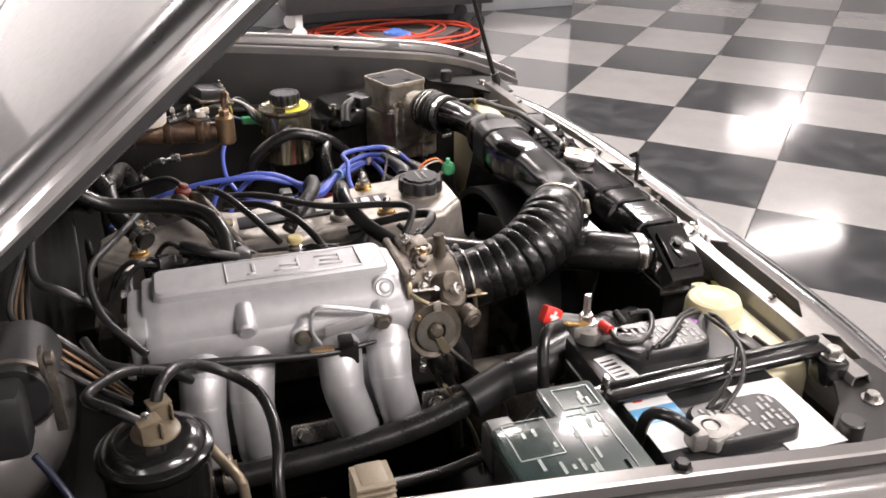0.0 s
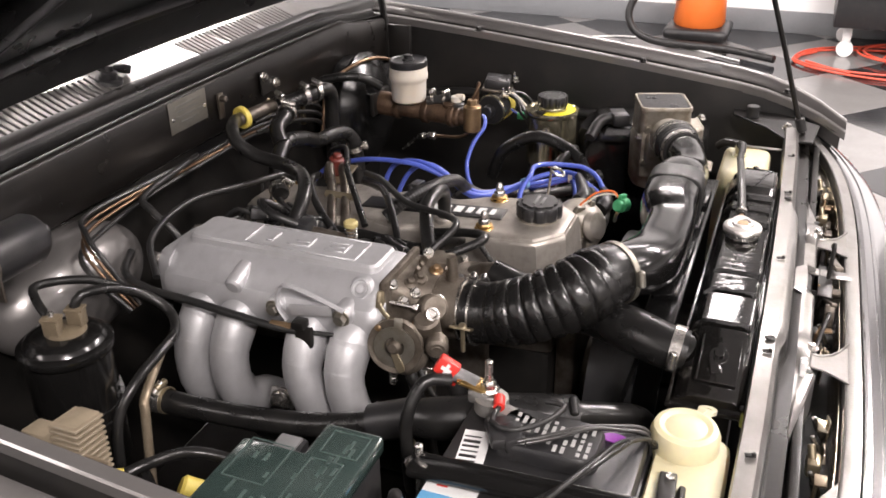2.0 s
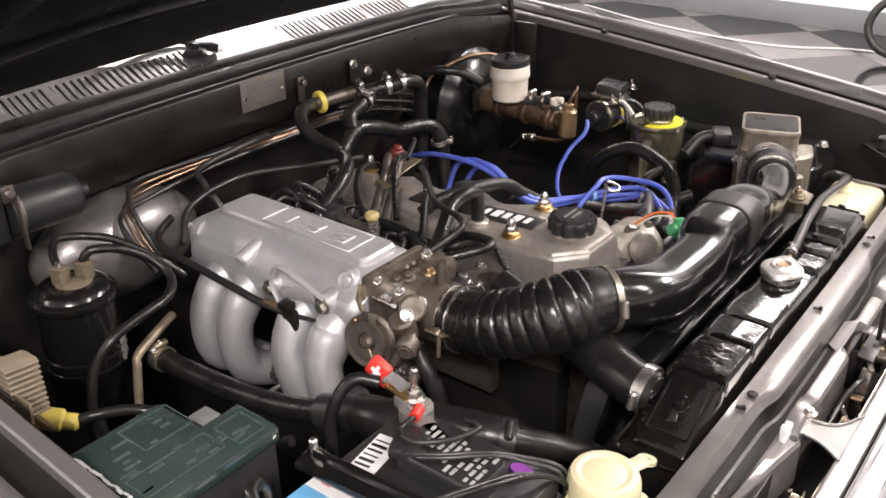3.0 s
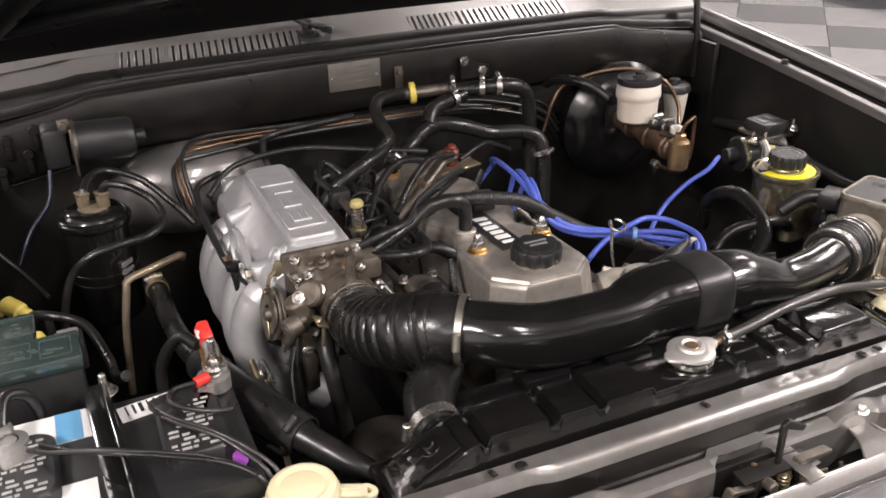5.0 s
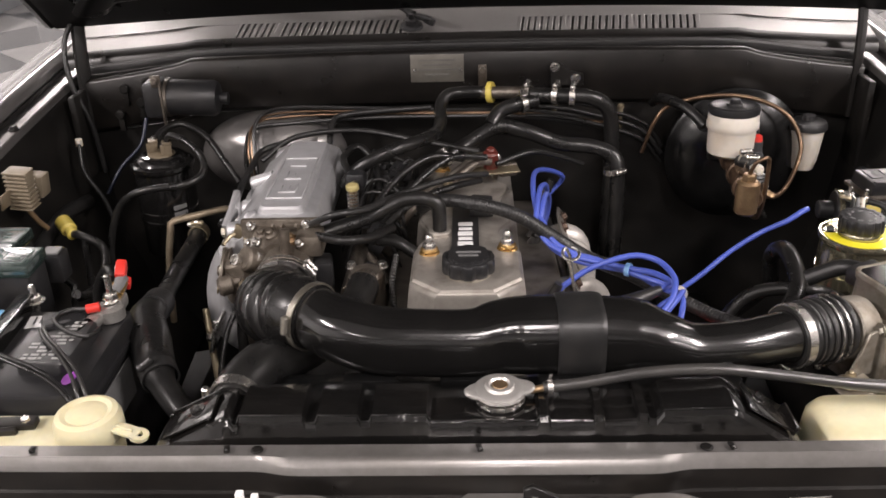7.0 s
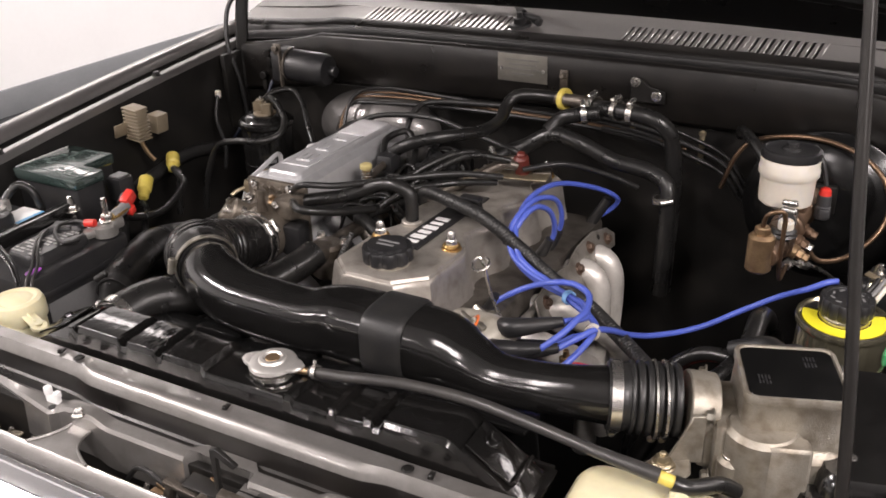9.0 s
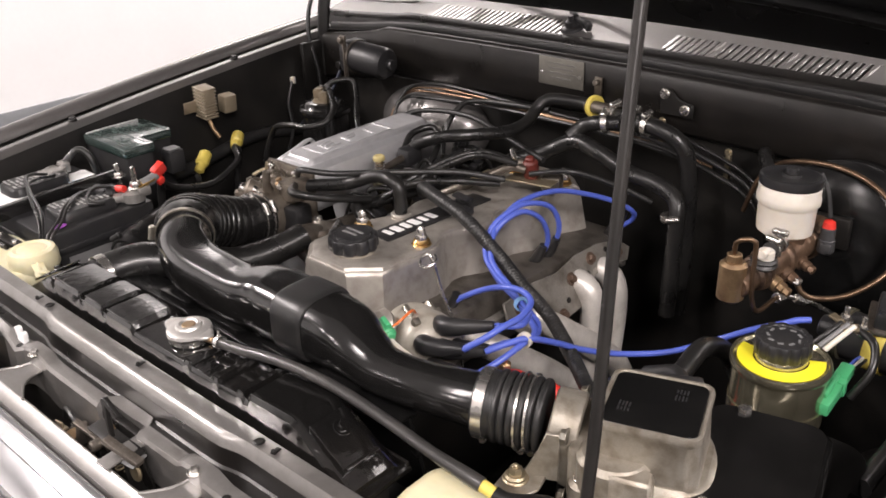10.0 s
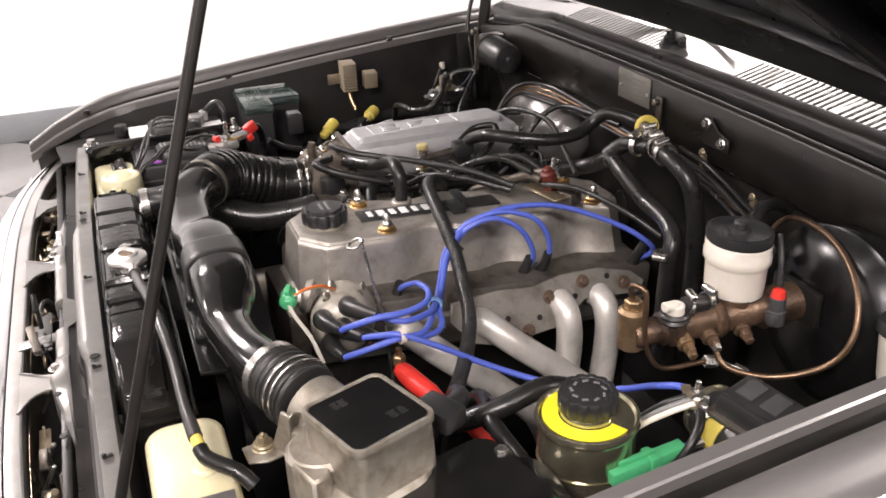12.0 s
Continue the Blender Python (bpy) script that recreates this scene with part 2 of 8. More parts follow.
def box(sx, sy, sz, m=Matrix(), bev=0.003, seg=2):
    bm = bmesh.new()
    bmesh.ops.create_cube(bm, size=1.0)
    bmesh.ops.scale(bm, vec=(sx, sy, sz), verts=bm.verts[:])
    if bev:
        bmesh.ops.bevel(bm, geom=bm.edges[:], offset=min(bev, 0.45 * min(sx, sy, sz)), segments=seg, profile=0.5, affect="EDGES")
    bmesh.ops.transform(bm, matrix=m, verts=bm.verts[:])
    return bm


def at(x, y, z, rx=0, ry=0, rz=0):
    return pose(x, y, z, rx, ry, rz)


def axis(a, b):
    """The pose at a whose z axis points to b."""
    a, b = Vector(a), Vector(b)
    return Matrix.Translation(a) @ (b - a).to_track_quat("Z", "Y").to_matrix().to_4x4()


def lathe(profile, m=Matrix(), seg=28):
    bm = bmesh.new()
    rings = []
    for r, z in profile:
        if r < 1e-6:
            rings.append([bm.verts.new((0, 0, z))])
        else:
            rings.append([bm.verts.new((r * math.cos(2 * math.pi * i / seg), r * math.sin(2 * math.pi * i / seg), z)) for i in range(seg)])
    for p, q in zip(rings, rings[1:]):
        for i in range(seg):
            j = (i + 1) % seg
            if len(p) == 1 and len(q) > 1:
                bm.faces.new((p[0], q[i], q[j]))
            elif len(q) == 1 and len(p) > 1:
                bm.faces.new((p[i], q[0], p[j]))
            elif len(p) > 1:
                bm.faces.new((p[i], q[i], q[j], p[j]))
    bmesh.ops.transform(bm, matrix=m, verts=bm.verts[:])
    return bm


def cyl(r, h, m=Matrix(), seg=24, bev=0.0015):
    b = min(bev, 0.4 * r, 0.4 * h)
    return lathe([(0, 0), (r - b, 0), (r, b), (r, h - b), (r - b, h), (0, h)], m, seg)


def rod(a, b, r, seg=16, bev=0.001):
    return cyl(r, (Vector(b) - Vector(a)).length, axis(a, b), seg, bev)


def hexbolt(m, r=0.006, h=0.006, washer=0.0):
    bm = lathe([(0, 0), (r, 0), (r, h * 0.8), (r * 0.85, h), (0, h)], m, 6)
    if washer:
        bm = join(bm, cyl(washer, 0.0015, m, 16, 0.0004))
    return bm


def smooth(pts, step=0.008):
    """Points along a smooth curve through pts."""
    p = [Vector(q) for q in pts]
    p = [p[0] * 2 - p[1]] + p + [p[-1] * 2 - p[-2]]
    out = []
    for i in range(1, len(p) - 2):
        a, b, c, d = p[i - 1:i + 3]
        n = max(2, int((c - b).length / step))
        for k in range(n):
            t = k / n
            out.append(0.5 * ((2 * b) + (c - a) * t + (2 * a - 5 * b + 4 * c - d) * t * t + (3 * b - a - 3 * c + d) * t ** 3))
    return out + [p[-2]]


def tube(pts, r, seg=10, step=0.008, rib=None, squash=1.0, curve=True, caps=True, sq=2.0, env=None):
    """A pipe along pts; r is one radius or one for each point; rib = (pitch, depth) makes it corrugated; sq above 2 squares its section."""
    c = smooth(pts, step if not rib else min(step, rib[0] / 9)) if curve else [Vector(p) for p in pts]
    n = len(c)
    if isinstance(r, (list, tuple)):
        d = [0.0]
        for a, b in zip(pts, pts[1:]):
            d.append(d[-1] + (Vector(b) - Vector(a)).length)
        e = [0.0]
        for a, b in zip(c, c[1:]):
            e.append(e[-1] + (b - a).length)
        rad = [float(np.interp(x / e[-1], [v / d[-1] for v in d], r)) for x in e]
    else:
        rad = [r] * n
    bm = bmesh.new()
    rings, side, run = [], None, 0.0
    for i in range(n):
        way = (c[min(i + 1, n - 1)] - c[max(i - 1, 0)]).normalized()
        if side is None:
            side = way.orthogonal().normalized() if abs(way.z) > 0.95 else way.cross(Vector((0, 0, 1))).normalized()
        side = (side - way * side.dot(way)).normalized()
        up = side.cross(way)
        if i:
            run += (c[i] - c[i - 1]).length
        q = rad[i] + (rib[1] * (env(i / (n - 1)) if env else 1.0) * (1 - 2 * (1 - abs(math.sin(math.pi * run / rib[0]))) ** 2.5) if rib else 0)
        ring = []
        for k in range(seg):
            u, v = math.cos(2 * math.pi * k / seg), math.sin(2 * math.pi * k / seg)
            f = q / (abs(u) ** sq + abs(v) ** sq) ** (1 / sq)
            ring.append(bm.verts.new(c[i] + f * (side * u + up * squash * v)))
        rings.append(ring)
    for p, q in zip(rings, rings[1:]):
        for k in range(seg):
            bm.faces.new((p[k], p[(k + 1) % seg], q[(k + 1) % seg], q[k]))
    if caps:
        bm.faces.new(rings[0])
        bm.faces.new(rings[-1])
    return bm


def duct(stations, seg=44, n=10):
    """A moulded pipe through stations of x, y, z, half width, half height and squareness of its section."""
    st = np.array(stations, float)
    p = np.vstack([2 * st[0] - st[1], st, 2 * st[-1] - st[-2]])
    p[0, 3:], p[-1, 3:] = st[0, 3:], st[-1, 3:]
    rows = []
    for i in range(1, len(p) - 2):
        a, b, c, d = p[i - 1:i + 3]
        for k in range(n):
            t = k / n
            rows.append(0.5 * (2 * b + (c - a) * t + (2 * a - 5 * b + 4 * c - d) * t * t + (3 * b - a - 3 * c + d) * t ** 3))
    rows.append(st[-1])
    rings = []
    for i, q in enumerate(rows):
        way = Vector(rows[min(i + 1, len(rows) - 1)][:3] - rows[max(i - 1, 0)][:3]).normalized()
        side = way.cross(Vector((0, 0, 1))).normalized()
        up_ = side.cross(way)
        ring = []
        for k in range(seg):
            u, v = math.cos(2 * math.pi * k / seg), math.sin(2 * math.pi * k / seg)
            f = 1 / (abs(u) ** q[5] + abs(v) ** q[5]) ** (1 / q[5])
            ring.append(Vector(q[:3]) + side * (f * u * q[3]) + up_ * (f * v * q[4]))
        rings.append(ring)
    return loft(rings)


def loft(rings, caps=True, closed=True):
    bm = bmesh.new()
    rr = [[bm.verts.new(p) for p in ring] for ring in rings]
    k = len(rr[0])
    for p, q in zip(rr, rr[1:]):
        for i in range(k if closed else k - 1):
            bm.faces.new((p[i], p[(i + 1) % k], q[(i + 1) % k], q[i]))
    if caps:
        bm.faces.new(rr[0])
        bm.faces.new(rr[-1])
    return bm


def prism(poly, z0, z1, m=Matrix(), bev=0.002, seg=2):
    bm = bmesh.new()
    lo = [bm.verts.new((x, y, z0)) for x, y in poly]
    hi = [bm.verts.new((x, y, z1)) for x, y in poly]
    n = len(poly)
    bm.faces.new(lo)
    bm.faces.new(hi)
    for i in range(n):
        bm.faces.new((lo[i], lo[(i + 1) % n], hi[(i + 1) % n], hi[i]))
    bmesh.ops.recalc_face_normals(bm, faces=bm.faces[:])
    if bev:
        bmesh.ops.bevel(bm, geom=bm.edges[:], offset=bev, segments=seg, profile=0.5, affect="EDGES")
    bmesh.ops.transform(bm, matrix=m, verts=bm.verts[:])
    return bm


def rounded(w, h, r, n=5, cx=0.0, cy=0.0):
    """A rounded rectangle as a ring of points."""
    out = []
    for qx, qy, a in ((1, 1, 0), (-1, 1, 90), (-1, -1, 180), (1, -1, 270)):
        for k in range(n + 1):
            g = radians(a + 90 * k / n)
            out.append((cx + qx * (w / 2 - r) + r * math.cos(g), cy + qy * (h / 2 - r) + r * math.sin(g)))
    return out


def sheet(profile, y0, y1, rows=2, shift=None, thick=0.0):
    """A profile of (x, z) points swept along y; shift(y) lifts it."""
    ys = [y0 + (y1 - y0) * i / rows for i in range(rows + 1)]
    return loft([[(x, y, z + (shift(y) if shift else 0)) for x, z in profile] for y in ys], caps=False, closed=False)


def solid(bm, t):
    """Gives a sheet its thickness."""
    bmesh.ops.recalc_face_normals(bm, faces=bm.faces[:])
    bmesh.ops.solidify(bm, geom=bm.faces[:], thickness=t)
    return bm


def band(a, b, r, w=0.012, screw=(0, 0, 1)):
    """A hose clamp round the axis from a towards b, with its screw housing."""
    m = axis(a, b)
    bm = lathe([(r, 0), (r + 0.0018, 0), (r + 0.0018, w), (r, w), (r, 0)], m, 28)
    way = (Vector(b) - Vector(a)).normalized()
    s = Vector(screw)
    s = (s - way * s.dot(way)).normalized()
    mid = Vector(a) + way * (w / 2) + s * (r + 0.005)
    side = way.cross(s)
    return join(bm, cyl(0.0045, 0.02, axis(mid - side * 0.01, mid + side * 0.01), 10))


def hose(name, pts, r, material, label, category="hose", **kw):
    return single(name, tube(pts, r, **kw), material, label, category)


# ---- the workshop ----
WEST, EAST_WALL, SOUTH, NORTH_WALL, FAR_EAST = -3.95, 5.6, -8.5, 7.5, 12.0


def wall(name, sx, sy, x, y, label):
    return single(name, box(sx, sy, CEILING, at(x, y, CEILING / 2), 0.0), WALLPAINT, label, "wall", "structure")


wall("wall_west", 0.15, NORTH_WALL - SOUTH, WEST - 0.075, (NORTH_WALL + SOUTH) / 2, "smooth white painted workshop wall")
wall("wall_north", EAST_WALL - WEST + 0.3, 0.15, (EAST_WALL + WEST) / 2, NORTH_WALL + 0.075, "smooth white painted workshop wall")
wall("wall_east", 0.15, NORTH_WALL + 2.6, EAST_WALL + 0.075, (NORTH_WALL - 2.6) / 2, "white painted wall above a grey baseboard")
wall("wall_return", FAR_EAST - EAST_WALL, 0.15, (FAR_EAST + EAST_WALL) / 2 + 0.15, -2.525, "white painted wall of the side bay")
wall("wall_far_east", 0.15, 6.2, FAR_EAST + 0.075, SOUTH + 3.0, "white painted wall of the side bay")
wall("wall_south", FAR_EAST - WEST + 0.3, 0.15, (FAR_EAST + WEST) / 2, SOUTH - 0.075, "smooth white painted workshop wall")
for name, sx, sy, x, y in (("baseboard_west", 0.016, NORTH_WALL - SOUTH, WEST + 0.008, (NORTH_WALL + SOUTH) / 2), ("baseboard_east", 0.016, NORTH_WALL + 2.6, EAST_WALL - 0.008, (NORTH_WALL - 2.6) / 2),
                           ("baseboard_north", EAST_WALL - WEST - 0.04, 0.016, (EAST_WALL + WEST) / 2, NORTH_WALL - 0.008)):
    single(name, box(sx, sy, 0.15, at(x, y, 0.075 + 0.004), 0.004), BASEGREY, "grey rubber baseboard along the wall", "baseboard", "structure")
single("ceiling", box(FAR_EAST - WEST + 0.4, NORTH_WALL - SOUTH + 0.4, 0.12, at((FAR_EAST + WEST) / 2, (NORTH_WALL + SOUTH) / 2, CEILING + 0.062), 0), CEILPAINT, "plain white workshop ceiling", "ceiling", "structure")


def ceiling_light(x, y, power, turn, width):
    lamp = thing("ceiling_light", "white surface-mounted fluorescent ceiling light", "ceiling light", (x, y, CEILING), "ceiling lights")
    part("housing", box(width + 0.08, 1.28, 0.05, at(x, y, CEILING - 0.026, 0, 0, turn), 0.01), WHITE, lamp)
    light = bpy.data.lights.new("tube_light", "AREA")
    light.shape, light.size, light.size_y, light.energy, light.color = "RECTANGLE", width, 1.2, power, (1.0, 0.905, 0.885)
    ob = new("tube_light", light)
    ob.matrix_basis = at(0, 0, -0.056, 0, 0, turn)
    ob.parent = lamp


for x, y, power, turn, width in LAMPS:
    ceiling_light(x, y, power, turn, width)

# floor of square tiles laid on the diagonal; the tiles come last in the file
floor = single("floor", box(FAR_EAST - WEST + 0.3, NORTH_WALL - SOUTH + 0.3, 0.1, at((FAR_EAST + WEST) / 2, (NORTH_WALL + SOUTH) / 2, -0.0545), 0), GROUT, "glossy black and white checkerboard tile floor", "floor", "structure")


# ---- the car's body round the engine bay ----
car = thing("car", "dark grey metallic off-road car with its hood propped open", "car", (0, 0.9, 0))


def rise(y):
    """Height of the fender's inner flange along the bay."""
    return 1.0 + 0.135 * y - 0.035 * y * y


def fender(s):
    def strip(prof, flip=1.0):
        rows = []
        for i in range(41):
            y = -0.13 + 2.0 * i / 40
            pull = 0.09 * max(0.0, (0.09 - y) / 0.22) ** 2
            drop = 0.03 * max(0.0, (0.05 - y) / 0.18) ** 2
            rows.append([(s * (x - pull * (0.6 if x < 0.71 else 1.0)), y, z + rise(y) - drop) for x, z in prof])
        return solid(loft(rows, caps=False, closed=False), 0.0012)

    outer = [(0.732, -0.006), (0.733, 0.006), (0.737, 0.012), (0.742, 0.0145), (0.752, 0.0142), (0.763, 0.010), (0.769, 0.004), (0.776, 0.001), (0.786, 0.0), (0.789, -0.003), (0.812, -0.009), (0.830, -0.018), (0.841, -0.036), (0.844, -0.07), (0.847, -0.16), (0.845, -0.30), (0.838, -0.45)]
    f = part("fender", strip(outer), PAINT, car, "", 30)
    part("fender_flange", strip([(0.683, -0.016), (0.683, -0.002), (0.685, 0.0), (0.698, 0.0), (0.700, -0.002), (0.7005, -0.012)]), PAINT, f, "", 30)
    # the channel between flange and crown is near black
    part("fender_channel", strip([(0.699, -0.012), (0.704, -0.0135), (0.728, -0.0135), (0.7315, -0.009)]), INNER, f, "near-black drain channel", 30)
    for y in (0.2575, 0.604, -0.02):
        part("fender_bolt", join(cyl(0.0085, 0.003, at(s * 0.691, y, rise(y) - 0.001), 14), hexbolt(at(s * 0.691, y, rise(y) + 0.001), 0.0065, 0.006)), INNER, f)
    # apron below the flange
    prof = [(0.6835, -0.014), (0.676, -0.05), (0.658, -0.16), (0.64, -0.30), (0.60, -0.42), (0.52, -0.50)]
    bm = solid(sheet([(s * x, z) for x, z in prof], -0.04, 0.82, 12, rise), 0.0015)
    part("inner_fender", bm, INNER, car, "black painted inner fender")


fender(1)
fender(-1)
part("fender_plate", box(0.0015, 0.07, 0.014, at(0.7335, 0.145, 1.0215, 0, 8, 0), 0.0004), GREYPL, car)

# firewall with its fold, gutter and cowl
FW = 0.80
TOP = 1.128


def dip(x):
    """The firewall's upper edge drops towards both corners."""
    a = max(0.0, (abs(x) - 0.47) / 0.19)
    return -0.028 * min(1.0, a) ** 0.6 - 0.010 * (abs(x) / 0.6) ** 2


xs = [-0.665 + 1.33 * i / 60 for i in range(61)]
prof = [(FW + 0.018, -0.098), (FW + 0.004, -0.090), (FW, -0.086), (FW, -0.006), (FW + 0.004, -0.001), (FW + 0.012, 0.0)]
part("firewall", solid(loft([[(x, y, TOP + dip(x) + z) for y, z in prof] for x in xs], caps=False, closed=False), 0.0015), BAYPAINT, car, "dark grey firewall panel", 50)
# below the seam the firewall is near black
part("lower_firewall", solid(loft([[(x, y, TOP + dip(x) + z) for y, z in ((FW + 0.024, -0.58), (FW + 0.022, -0.20), (FW + 0.019, -0.099))] for x in xs], caps=False, closed=False), 0.0015), INNER, car, "near-black lower firewall", 50)
prof = [(FW + 0.012, -0.001), (FW + 0.024, -0.010), (FW + 0.036, -0.012)]
part("gutter", solid(loft([[(x, y, TOP + dip(x) * 0.8 + z) for y, z in prof] for x in xs], caps=False, closed=False), 0.0015), BAYPAINT, car)
seal = [(x, FW + 0.043, TOP + dip(x) * 0.75 - 0.004) for x in xs[::4]]
part("hood_seal", tube(seal, 0.0075, 8, 0.03, squash=1.3), RUBBER, car, "black rubber seal along the cowl")
prof2 = [(FW + 0.050, -0.010), (FW + 0.053, 0.003), (FW + 0.058, 0.009), (FW + 0.073, 0.014)]


def cowl_z(y):
    return TOP + 0.014 + (y - FW - 0.073) * 0.27


SLOT0, SLOT1 = FW + 0.073, FW + 0.120
# the step takes the darker bay colour, unlike the louvred panels
cowl = part("cowl", solid(loft([[(x, y, TOP + dip(x) * 0.5 + z) for y, z in prof2] for x in [1.06 * v for v in xs]], caps=False, closed=False), 0.0015), BAYPAINT, car, "dark step in front of the louvred cowl")
groups = ((-0.405, -0.338), (-0.325, -0.105), (0.095, 0.172), (0.182, 0.288), (0.298, 0.405))
edges = [-0.705]
for a, b in groups:
    edges += [a, b]
edges.append(0.705)
for a, b in zip(edges[::2], edges[1::2]):
    n = max(2, int((b - a) / 0.03))
    part("cowl_panel", solid(loft([[(a + (b - a) * i / n, y, cowl_z(y) + dip(a + (b - a) * i / n) * 0.5) for y in (SLOT0, SLOT1)] for i in range(n + 1)], caps=False, closed=False), 0.0015), PAINT, cowl)
part("cowl_rear", solid(loft([[(x * 1.06, y, cowl_z(y) + dip(x) * 0.5) for y in (SLOT1, 1.02, 1.10)] for x in xs], caps=False, closed=False), 0.0015), PAINT, cowl)
slot = None
for a, b in groups:
    n = int(round((b - a) / 0.0115))
    for i in range(n + 1):
        x = a + (b - a) * i / n
        if slot is None:
            slot = part("slat", box(0.0076, SLOT1 - SLOT0 + 0.004, 0.004, at(0, 0, 0, 18, 0, 0), 0.0012, 1), PAINT, None)
            slot.parent, keep = cowl, slot
        else:
            keep = slot.copy()
            scene.collection.objects.link(keep)
        keep.matrix_basis = at(x, (SLOT0 + SLOT1) / 2, cowl_z((SLOT0 + SLOT1) / 2) + dip(x) * 0.5 - 0.001, 0, 0, -8)
# solid black block in place of the shaded hollow under the slots
part("slot_shade_block", box(0.9, 0.07, 0.05, at(0, (SLOT0 + SLOT1) / 2 + 0.005, TOP - 0.03), 0.004), INNER, cowl)
# windscreen and body behind the hood
part("windscreen", box(1.30, 0.006, 0.62, at(0, 1.32, 1.40, -52, 0, 0), 0.002), GLASS, car)
part("roof", box(1.30, 1.9, 0.06, at(0, 2.5, 1.62), 0.02), PAINT, car)
part("rear_body", box(1.66, 2.6, 0.55, at(0, 2.45, 0.86), 0.06, 3), PAINT, car)
# pan added so gaps round the engine look dark, not lit floor
part("bay_closing_pan", box(1.26, 1.0, 0.012, at(0, 0.36, 0.50), 0.003), INNER, car, "added dark pan that closes the bay from below")
for s in (-1, 1):
    part("frame_rail", box(0.10, 1.3, 0.13, at(s * 0.40, 0.3, 0.58), 0.01), INNER, car)
    w = part("wheel", lathe([(0, -0.1), (0.20, -0.1), (0.21, -0.12), (0.34, -0.12), (0.37, -0.09), (0.37, 0.09), (0.34, 0.12), (0.21, 0.12), (0.20, 0.1), (0, 0.1)], at(s * 0.70, 0.42, 0.374, 0, 90, 0), 36), RUBBER, car)
    part("rim", lathe([(0, 0.05), (0.06, 0.06), (0.17, 0.05), (0.19, 0.11), (0.2, 0.11)], at(s * 0.70, 0.42, 0.374, 0, 90 * s, 0), 30), STEEL, w)

# radiator support across the front
prof = [(-0.034, 0.925), (-0.034, 0.968), (-0.036, 0.972), (-0.052, 0.9735), (-0.056, 0.9735), (-0.0605, 0.971), (-0.0635, 0.966), (-0.0650, 0.960)]
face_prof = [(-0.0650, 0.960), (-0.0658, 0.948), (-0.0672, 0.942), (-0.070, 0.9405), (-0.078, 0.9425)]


def bow(x):
    return 0.012 * (abs(x) / 0.5) ** 2




def pressed(x, y, z):
    """The middle of the support carries a fuller front edge than its ends."""
    k = 1 / (1 + math.exp(-(x + 0.175) / 0.006)) * 1 / (1 + math.exp((x - 0.185) / 0.006))
    f = max(0.0, min(1.0, (-0.052 - y) / 0.008)) * (1.0 if y > -0.076 else 0.0)
    return y + f * 0.0065 * (1 - k), z


rail_x = [-0.56 + 1.12 * i / 140 for i in range(141)]
rail = part("radiator_support", solid(loft([[(x, pressed(x, y, z)[0] + bow(x) * 0.5, pressed(x, y, z)[1] + 0.003 * math.cos(x * 3)) for y, z in prof] for x in rail_x], caps=False, closed=False), 0.0018), RAILPAINT, car, "grey metallic radiator support panel", 30)
# the face below the fold takes the darker bay colour
part("rail_face", solid(loft([[(x, pressed(x, y, z)[0] + bow(x) * 0.5, pressed(x, y, z)[1] + 0.003 * math.cos(x * 3) * min(1.0, (z - 0.940) / 0.02)) for y, z in face_prof] for x in rail_x], caps=False, closed=False), 0.0018), BAYPAINT, rail, "dark channel below the fold", 30)
for x in (-0.40, -0.219, 0.011, 0.237, 0.40):
    part("rail_slot", box(0.0055, 0.010, 0.0016, at(x, -0.046 + bow(x) * 0.5, 0.9755 + 0.003 * math.cos(x * 3), 0, 0, 12), 0.0006), INNER, rail)
    part("rail_stud", cyl(0.0022, 0.004, at(x, -0.049 + bow(x) * 0.5, 0.975 + 0.003 * math.cos(x * 3)), 8), INNER, rail)
for x in (-0.191, 0.214):
    part("rail_hole", join(cyl(0.0042, 0.0012, at(x, -0.047 + bow(x) * 0.5, 0.9745 + 0.003 * math.cos(x * 3)), 14), lathe([(0.0042, 0), (0.0060, 0.0004), (0.0042, 0.0014)], at(x, -0.047 + bow(x) * 0.5, 0.975 + 0.003 * math.cos(x * 3)), 16)), INNER, rail)
part("rail_clip", join(box(0.018, 0.006, 0.014, at(-0.195, -0.084, 0.946), 0.001), box(0.007, 0.007, 0.010, at(-0.201, -0.084, 0.957), 0.001), box(0.006, 0.007, 0.007, at(-0.188, -0.084, 0.955), 0.001)), WHITE, rail, "small white plastic clip")
# corner gussets that tie the support to the fenders
for s in (-1, 1):
    poly = [(0.52, -0.075), (0.52, -0.03), (0.58, 0.005), (0.640, 0.07), (0.672, 0.07), (0.665, -0.02), (0.62, -0.085)]
    part("corner_gusset", prism([(s * x, y) for x, y in poly], 0.958, 0.962, Matrix(), 0.0008, 1), INNER, car)
    part("gusset_bolt", hexbolt(at(s * 0.585, -0.03, 0.962), 0.0075, 0.008, 0.011), STEEL, car)
    part("hood_bumper", cyl(0.012, 0.022, at(s * 0.63, 0.035, 0.962), 14), RUBBER, car)
# stepped flange in front of the support, with two raised saddles and dark openings before it


def flange_z(x):
    return 0.943 + 0.008 * sum(max(0.0, 1 - ((x - c) / 0.032) ** 4) for c in (-0.150, 0.172)) - 0.004 * (abs(x) / 0.5) ** 2


def flange_front(x):
    if -0.006 < x < 0.062:
        return -0.073
    if abs(x) < 0.19:
        return -0.090
    return -0.096 + 0.038 * min(1.0, (abs(x) - 0.19) / 0.22)


